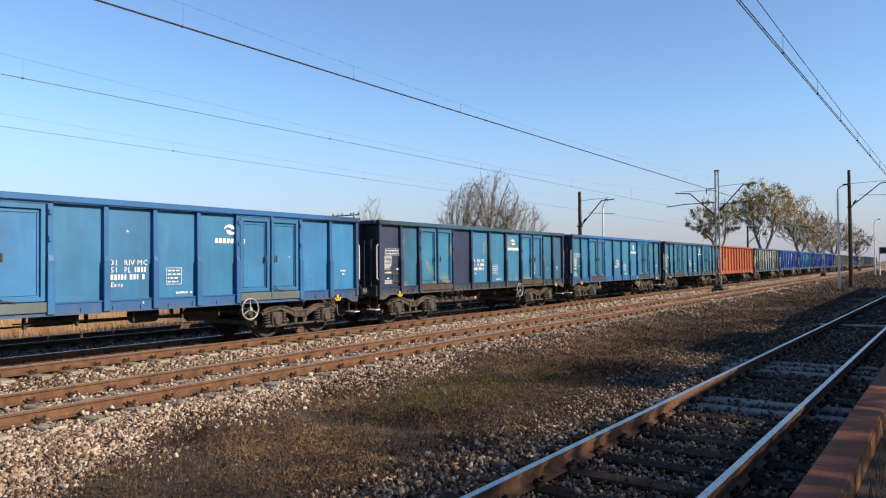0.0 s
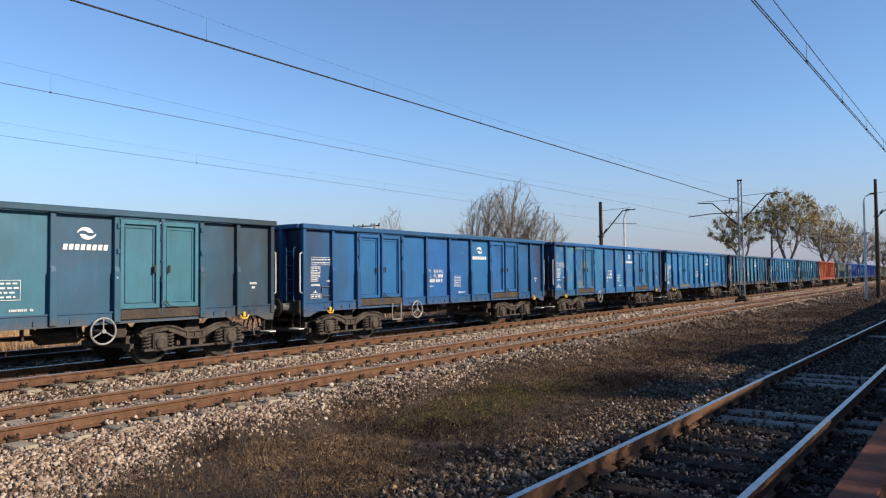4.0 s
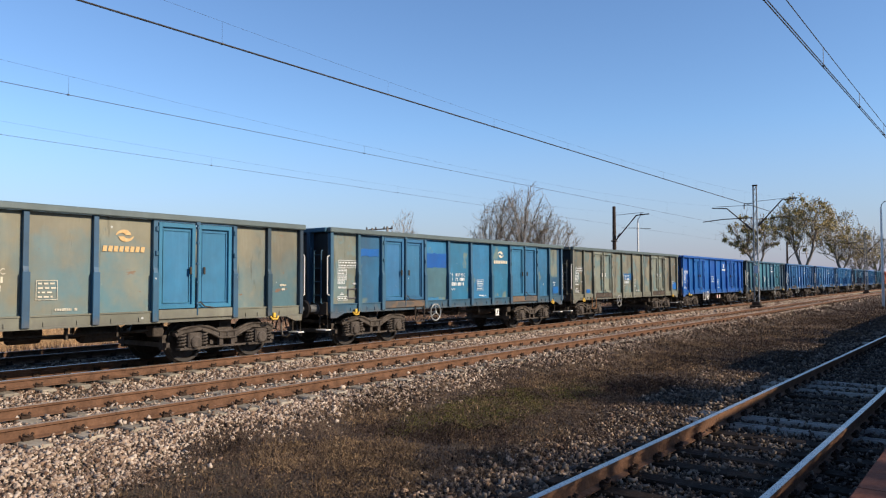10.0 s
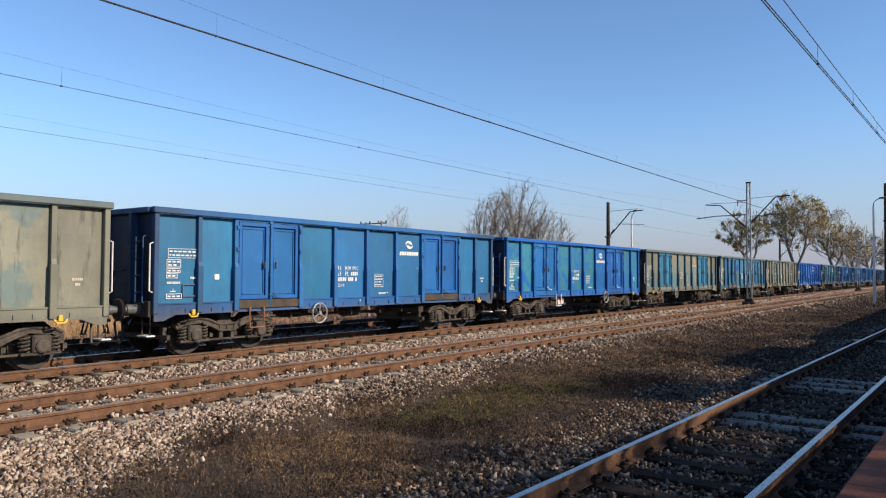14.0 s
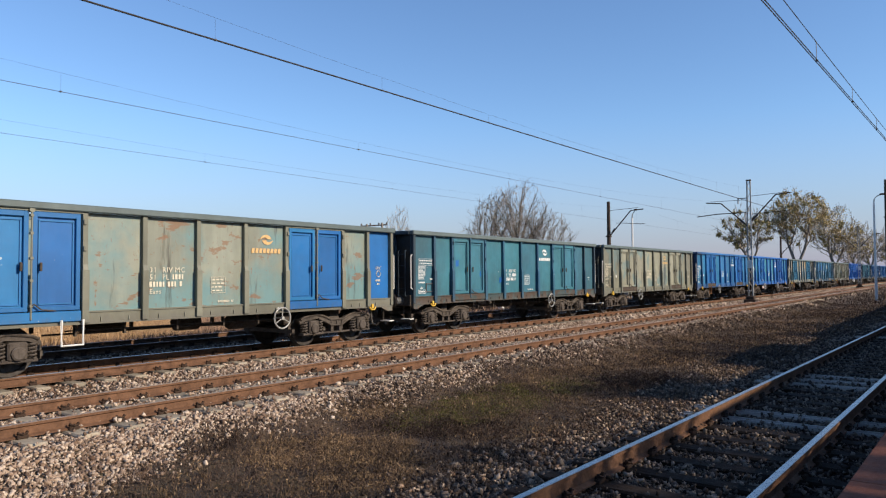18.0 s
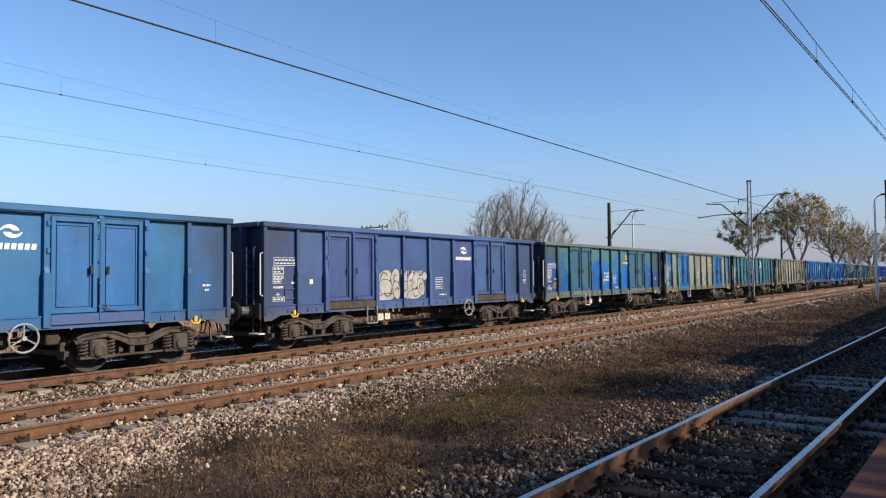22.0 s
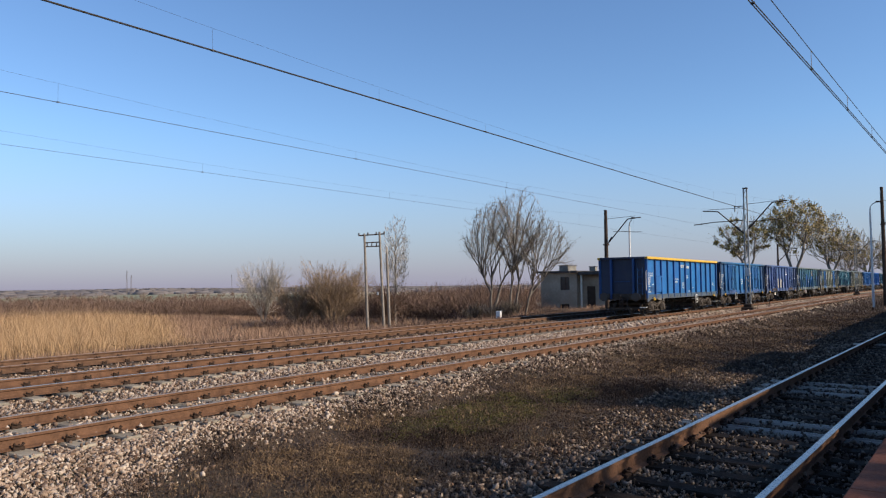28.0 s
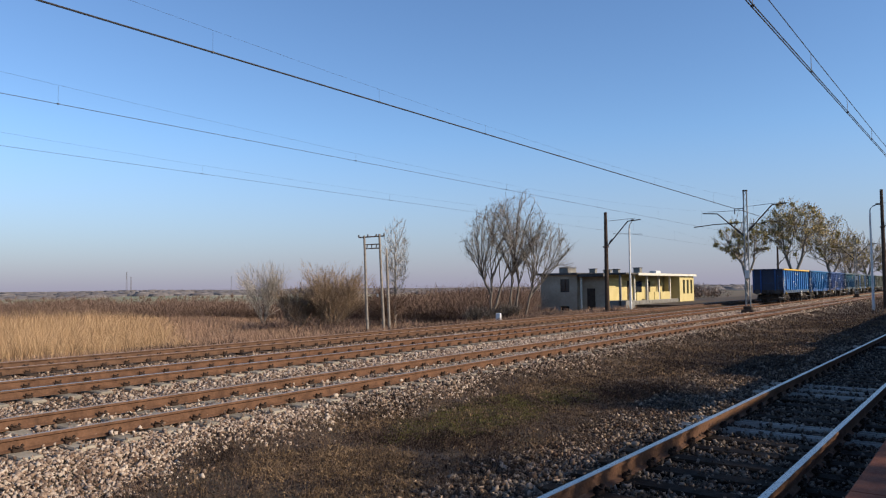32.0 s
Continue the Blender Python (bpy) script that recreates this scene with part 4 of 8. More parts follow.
        for x in (-0.875, 0.875):
            bf = link_mesh("buffer", shared("buffer%d%.1f" % (s, x), lambda: buffer_mesh(x, s)), M_BUFFER_CASE, w)
            link_mesh("buffer_disc", shared("disc%d%.1f" % (s, x), lambda: buffer_disc_mesh(x, s)), M_BUFFER, bf)
        link_mesh("coupling", shared("coupling%d" % s, lambda: coupling_mesh(s)), M_BUFFER, w)
        link_mesh("brake_hose", shared("hose%d" % s, lambda: hose_mesh(0.3, s)), M_BUFFER, w)
        if k < 22:
            link_mesh("corner_skirt", shared("skirt%d" % s, lambda: skirt_mesh(s)), o.get("sole", trim), w)
        link_mesh("grab_rail", shared("grab%d" % s, lambda: grab_mesh(s)), o.get("grab", M_WHITEPAINT), w)
        step = link_mesh("corner_step", shared("cstep%d" % s, lambda: corner_step_mesh(s)), M_UNDER, w)
        if k < 20:
            link_mesh("tread", shared("tread%d" % s, lambda: tread_mesh(s)), M_WHITEPAINT, step, "worn pale step tread")
        link_mesh("rope_hook", shared("hook%d" % s, lambda: hook_mesh(s)), o.get("hook", M_YELLOW), w)
    if k < 24:
        link_mesh("end_ladder", shared("end_ladder", ladder_mesh), trim, w)
        link_mesh("end_grab_bar", shared("end_bar", end_bar_mesh), trim, w)
    if o.get("step") is not None:
        link_mesh("side_step", shared("step%.2f" % o["step"], lambda: side_step_mesh(o["step"])), o.get("step_mat", M_WHITEPAINT), w)
    hw = o.get("wheel", 2.2)
    link_mesh("hand_wheel", shared("hand%.2f" % hw, lambda: wheel_mesh_hand(hw)), o.get("wheel_mat", M_GALV), w)
    sets = [v for s in (-1, 1) for v in bogie(w, s, True)]
    if k < 24:
        marks(w, o)
        settle_marks(w)
    return w, sets


def put(w, name, key, make, mat, y, z, label=""):
    return link_mesh(name, shared(key, make), mat, w, label, pose(FACE + 0.004, y, z))


def marks(w, o):
    """Lettering and signs on the side: what can be read in letters, the rest as bars."""
    ink = o.get("ink", M_WHITE)
    if o.get("mark_y") is not None:
        em = put(w, "emblem", "emblem", emblem_mesh, o.get("logo", ink), o["mark_y"] + 0.03, 2.68)
        for i in range(8):
            link_mesh("emblem_bar", shared("emblem_bar", emblem_bar_mesh), o.get("logo", ink), em, "", pose(0, -0.41 + 0.113 * i, -0.265))
    y, z = o.get("text", (-1.13, 1.90) if o.get("layout", "wide") == "wide" else (-0.97, 1.86))
    if o.get("numbers", True):
        for dz, a, b in ((0.0, "31", "RIV MC"), (-0.15, "51", "PL")):
            link_mesh("lettering", words(a, 0.16), ink, w, "", pose(FACE + 0.006, y, z + dz))
            link_mesh("lettering", words(b, 0.16), ink, w, "", pose(FACE + 0.006, y + 0.29, z + dz))
        put(w, "lettering", "number_bar", lambda: bars([[(0.53, 0.82)], [(0, 0.34), (0.42, 0.64), (0.70, 0.79)]], 0.105, 0.045), ink, y, z - 0.04)
        link_mesh("lettering", words("Eaos", 0.14), ink, w, "", pose(FACE + 0.006, y, z - 0.44))
    if o.get("grid_y") is not None:
        put(w, "data_table", "grid", table_mesh, ink, o["grid_y"] - 0.2, 1.80)
    if o.get("end_table", True):
        put(w, "data_table", "endgrid", lambda: table_mesh(0.70, 0.20, 2), ink, -5.83, 2.32)
        for i, (wide, tall, z) in enumerate(((0.34, 0.17, 2.09), (0.33, 0.10, 1.90), (0.26, 0.10, 1.79), (0.37, 0.11, 1.365))):
            put(w, "data_table", "endframe%.2f" % (wide + tall + z), lambda: table_mesh(wide, tall, 2 if tall > 0.15 else 1, 0.012), ink, -6.21 + wide / 2, z)
        put(w, "data_table", "endline", lambda: bars([[(0.0, 0.32)]], 0.05, 0.02), ink, -6.19, 1.62)
        put(w, "data_table", "tooth", lambda: boxes((0, 0.003, -0.07, 0.07, 0.0, 0.016), (0, 0.003, -0.01, 0.01, 0.016, 0.06)), ink, -6.05, 1.405)
        put(w, "data_table", "sillnote", lambda: bars([[(0.0, 0.2)], [(0.03, 0.21)]], 0.045, 0.025), ink, -6.03, 1.12)
        put(w, "data_table", "holdernote", lambda: bars([[(0.0, 0.26)]], 0.05, 0.02), ink, -5.63, 1.72)
        if o.get("holder") is None:
            put(w, "label_holder", "holder_frame", holder_mesh, o.get("trim", o["paint"]), -5.66, 1.43)
        else:
            holder = put(w, "label_holder", "holder", lambda: boxes((0.0, 0.012, -0.16, 0.16, -0.14, 0.14), bevel=0.004), M_UNDER, -5.66, 1.43, "slotted metal label holder")
            for i in range(6):
                link_mesh("slat", shared("holder_slat", lambda: boxes((0.012, 0.02, -0.145, 0.145, -0.008, 0.008))), M_GALV, holder, "", pose(0, 0, -0.11 + i * 0.044))
    if o.get("graffito"):
        graffito(w)
    for y, z, mat in o.get("plates", ()):
        pl = link_mesh("hanging_plate", shared("plate%.2f" % y, lambda: boxes((1.04, 1.055, y - 0.11, y + 0.11, z - 0.1, z + 0.14), bevel=0.004)), M_WHITEPAINT, w, "small white tin plate under the solebar")
        link_mesh("stripe", shared("stripe%.2f" % y, lambda: extrude_x(bmesh.new(), ((y - 0.08, z - 0.06), (y - 0.02, z - 0.06), (y + 0.08, z + 0.1), (y + 0.02, z + 0.1)), 1.055, 1.058)), mat, pl)
    for y0, y1, z, h in o.get("name_bars", ()):
        put(w, "name_bar", "name%.2f_%.2f" % (y0, z), lambda: bars([[(c, min(c + 0.15, y1 - y0)) for c in np.arange(0, y1 - y0 - 0.05, 0.18)]], h, 0.02), ink, y0, z)
    for text, y, z in o.get("lines", ()):
        link_mesh("lettering", words(text, 0.15), ink, w, "", pose(FACE + 0.006, y, z))
    if o.get("uic"):
        link_mesh("lettering", words("UIC", 0.13), ink, w, "", pose(FACE + 0.006, 5.86, 1.98))
        put(w, "lettering", "ring", lambda: tube(bmesh.new(), [(0.002, math.cos(i * math.tau / 16) * 0.085, math.sin(i * math.tau / 16) * 0.085) for i in range(17)], 0.009, 4, False), ink, 5.98, 1.86)
    put(w, "lettering", "front_note", lambda: bars([[(0.0, 0.22)], [(0.06, 0.16)]], 0.05, 0.05), ink, 5.86, 1.70)
    put(w, "lettering", "low_note", lambda: bars([[(0.0, 0.3), (0.36, 0.42)]], 0.045, 0.02), ink, 0.55, 1.28)
    if o.get("spot"):
        put(w, "spot_sign", "spot", lambda: boxes((0, 0.004, -0.06, 0.06, -0.06, 0.06)), M_WHITEPAINT, -4.95, 1.72)
    for i, (y0, y1, z0, z1, mat) in enumerate(o.get("patches", ())):
        link_mesh("paint_patch", shared("patch%d%.2f%.2f%.2f" % (i, y0, y1, z0 + z1), lambda: patch_mesh(y0, y1, z0, z1)), mat, w, "fresh coat of paint brushed over the old", pose(FACE + 0.001, 0, 0))


def settle_marks(w):
    for ob in w.children:
        if ob.name.split(".")[0] in ("lettering", "name_bar", "data_table"):
            ob["kind"] = "stuff"


def patch_mesh(y0, y1, z0, z1):
    """A brushed patch with an uneven edge."""
    rnd = random.Random(int((y0 + z0 + 20) * 100))
    bm = bmesh.new()
    pts = []
    n = 9
    for i in range(n):
        pts.append((y0 + (y1 - y0) * i / n, z0 + rnd.uniform(-0.02, 0.02)))
    for i in range(5):
        pts.append((y1 + rnd.uniform(-0.015, 0.015), z0 + (z1 - z0) * i / 5))
    for i in range(n):
        pts.append((y1 - (y1 - y0) * i / n, z1 + rnd.uniform(-0.02, 0.02)))
    for i in range(5):
        pts.append((y0 + rnd.uniform(-0.015, 0.015), z1 - (z1 - z0) * i / 5))
    extrude_x(bm, pts, 0.0, 0.003)
    return bm


def disc(bm, y, z, ry, rz, x0, x1, k=18, tilt=0.0):
    ring = [(math.cos(i * math.tau / k) * ry, math.sin(i * math.tau / k) * rz) for i in range(k)]
    c, q = math.cos(tilt), math.sin(tilt)
    extrude_x(bm, [(y + a * c - b * q, z + a * q + b * c) for a, b in ring], x0, x1)


def holder_mesh():
    """An empty frame for a paper label."""
    return boxes((0, 0.02, -0.17, 0.17, 0.11, 0.135), (0, 0.02, -0.17, 0.17, -0.135, -0.11), (0, 0.021, -0.17, -0.15, -0.12, 0.12), (0, 0.021, 0.15, 0.17, -0.12, 0.12))


def ribbon(pts, width, x0, x1):
    """A flat sprayed stroke through (y, z) points."""
    bm = bmesh.new()
    rows = []
    for i, (y, z) in enumerate(pts):
        a, b = pts[max(i - 1, 0)], pts[min(i + 1, len(pts) - 1)]
        d = Vector((b[0] - a[0], b[1] - a[1])).normalized()
        w = width * (0.5 if i in (0, len(pts) - 1) else 1.0) / 2
        rows.append([bm.verts.new((x, y + s * -d.y * w, z + s * d.x * w)) for x in (x0, x1) for s in (-1, 1)])
    for a, b in zip(rows, rows[1:]):
        for i, k in ((2, 3), (0, 2), (3, 1)):
            bm.faces.new((a[i], a[k], b[k], b[i]))
    return bm


def graffito(w):
    """Bulging pale sprayed shapes with soft dark outlines and inner strokes across two bays and a post, no letters."""
    shapes = ((-2.62, 1.62, 0.10, 0.16, 0.3), (-2.30, 1.42, 0.16, 0.22, 0.5), (-2.12, 1.80, 0.34, 0.20, 0.4), (-1.98, 1.48, 0.36, 0.24, -0.5), (-2.02, 1.24, 0.38, 0.10, 0.1), (-1.62, 1.80, 0.18, 0.26, -0.2), (-1.56, 1.44, 0.15, 0.26, 0.2),
              (-1.20, 1.80, 0.13, 0.28, 0.4), (-1.14, 1.40, 0.20, 0.26, 0.1), (-0.88, 1.64, 0.17, 0.30, -0.2), (-0.70, 1.30, 0.36, 0.14, 0.1), (-0.66, 1.72, 0.15, 0.28, -0.5), (-0.40, 1.52, 0.17, 0.26, 0.3), (-0.22, 1.84, 0.11, 0.13, 0.0))
    for i, (y, z, a, b, t) in enumerate(shapes):
        x = FACE + 0.006 + i * 0.0009
        g = part("sprayed_shape", (lambda bm: (disc(bm, y, z, a + 0.022, b + 0.022, x, x + 0.0006, 20, t), bm)[1])(bmesh.new()), M_BUFFER, w, "dark sprayed outline")
        part("sprayed_fill", (lambda bm: (disc(bm, y, z, a, b, x + 0.0006, x + 0.0008, 20, t), bm)[1])(bmesh.new()), M_GRAFFITO, g, "pale grey sprayed fill")
    g = part("sprayed_shape", boxes((HALF_W + 0.0165, HALF_W + 0.018, -1.336, -1.204, 1.22, 1.94)), M_GRAFFITO, w, "pale grey paint sprayed over the post")
    for z in (1.4, 1.68):
        part("sprayed_line", boxes((HALF_W + 0.0182, HALF_W + 0.019, -1.336, -1.204, z, z + 0.03)), M_BUFFER, g, "dark sprayed stroke")
    x = FACE + 0.020
    for y, z, r, a0, a1 in ((-2.12, 1.78, 0.15, 0.4, 3.4), (-1.96, 1.48, 0.18, 3.6, 6.6), (-1.60, 1.78, 0.09, 1.2, 4.6), (-1.55, 1.42, 0.08, 0.0, 3.2), (-1.12, 1.42, 0.10, 2.0, 5.6), (-0.88, 1.62, 0.10, 0.2, 2.8), (-0.68, 1.32, 0.08, 3.0, 6.0), (-0.40, 1.52, 0.09, 0.6, 4.0)):
        pts = [(y + math.cos(a0 + (a1 - a0) * i / 8) * r, z + math.sin(a0 + (a1 - a0) * i / 8) * r * 1.15) for i in range(9)]
        part("sprayed_line", ribbon(pts, 0.03, x, x + 0.001), M_BUFFER, w, "dark sprayed stroke")


# paints of the train, from its last wagon forwards
BLUE, BRIGHT, TEAL, GREY, SAND = (0.024, 0.150, 0.36), (0.006, 0.145, 0.49), (0.05, 0.20, 0.275), (0.30, 0.30, 0.25), (0.33, 0.29, 0.20)
P_MID = paint("blue_weathered", (0.018, 0.145, 0.385), 1, dirt=0.38, soot=0.6)
P_MID2 = paint("blue_faded", (0.03, 0.20, 0.42), 2, dirt=0.35)
P_NAVY = paint("dusky_blue", (0.056, 0.115, 0.30), 3, dirt=0.4, soot=0.5, chips=0.3)
P_SKYDOOR = paint("faded_blue_doors", (0.038, 0.175, 0.33), 44, dirt=0.3, chips=1.0)
P_RUSTY = paint("rusty_beam", (0.20, 0.135, 0.085), 45, (0.09, 0.085, 0.08), 0.4, 0.6, 0.5)
P_LIGHTBLUE = paint("light_azure_blue", (0.012, 0.160, 0.44), 46, dirt=0.2, rust=0.15, fade=0.12)
P_SLATE = paint("slate_blue_posts", (0.045, 0.125, 0.20), 43, dirt=0.5, rust=0.35)
P_DEEP = paint("deep_blue_posts", (0.018, 0.098, 0.25), 42, dirt=0.4)
P_BRIGHT = paint("bright_blue", BRIGHT, 4, dirt=0.2, rust=0.05, fade=0.12)
P_BRIGHT_TEAL = paint("teal_with_blue_spots", (0.035, 0.205, 0.31), 5, (0.008, 0.13, 0.42), 0.36, 0.05, 0.2, 2.6, blur=0.035, fade=0.08)
P_AZURE = paint("azure_blue", (0.008, 0.125, 0.43), 39, dirt=0.25, rust=0.05, fade=0.12)
P_TEAL = paint("teal_weathered", TEAL, 6, dirt=0.4, soot=0.5)
P_TEAL_SOLE = paint("teal_brown_sill", (0.055, 0.085, 0.085), 40, (0.075, 0.05, 0.035), 0.5, 0.7, 0.5, 2.0)
P_TEAL_DARK = paint("dark_teal", (0.03, 0.11, 0.19), 7, dirt=0.6, soot=0.7)
P_GREY = paint("grey_green_faded", (0.315, 0.31, 0.235), 8, (0.17, 0.235, 0.225), 0.35, dirt=0.4, rust=0.4, soot=0.4, blot=0.8, drips=0.4)
P_SAND = paint("sand_grey_scraped", (0.265, 0.25, 0.185), 9, (0.145, 0.215, 0.21), 0.42, 0.85, 0.4, 1.3, soot=0.5, chips=0.2, drips=0.6, scabs=0.6)
P_SAND_DOOR = paint("grey_green_doors", (0.235, 0.255, 0.205), 38, (0.15, 0.215, 0.21), 0.4, 0.75, 0.35, 1.5, chips=0.2, drips=0.5)
P_COBALT = paint("cobalt_blue", (0.003, 0.108, 0.42), 37, dirt=0.25, rust=0.05, fade=0.12)
P_SAND_TEAL = paint("sand_and_teal_scraped", (0.285, 0.268, 0.188), 10, (0.095, 0.205, 0.24), 0.40, 0.3, 0.3, 0.9, soot=0.35, split=-0.12, drips=0.12, blur=0.13, scabs=0.3)
P_PATCHY = paint("patchy_blue_green", (0.004, 0.140, 0.50), 11, (0.055, 0.175, 0.20), 0.36, 0.15, 0.35, 1.1, split=0.26, soot=0.75, chips=0.9, blur=0.05)
P_SEA = paint("sea_blue_faded", (0.035, 0.19, 0.32), 19, dirt=0.4)
P_OLIVE = paint("olive_grey", (0.215, 0.215, 0.165), 12, dirt=0.45, rust=0.4)
P_ORANGE = paint("orange_red", (0.42, 0.10, 0.035), 13, dirt=0.3)
P_ROYAL = paint("royal_blue", (0.025, 0.085, 0.34), 14, dirt=0.25)
P_TAIL = paint("mid_blue_clean", (0.016, 0.170, 0.48), 15, dirt=0.22, rust=0.1, soot=0.2, chips=0.8)
P_TAIL_POST = paint("mid_blue_posts", (0.018, 0.095, 0.30), 25, dirt=0.4, rust=0.1)
P_TAIL_SOLE = paint("grey_blue_sole", (0.10, 0.145, 0.21), 26, dirt=0.4, rust=0.1)
P_OLDBLUE = paint("old_blue", (0.032, 0.19, 0.35), 16, (0.15, 0.22, 0.21), 0.22, 0.3, 0.5, 1.1, soot=0.45, chips=1.0)
P_ROOFGREY = paint("rim_grey_green", (0.13, 0.17, 0.17), 17, dirt=0.4)
P_DARKEND = paint("very_dark_blue", (0.024, 0.042, 0.095), 18, dirt=0.7)
P_BLACKEND = paint("sooty_black_end", (0.032, 0.034, 0.036), 41, (0.06, 0.045, 0.032), 0.3, 0.5, 0.6)

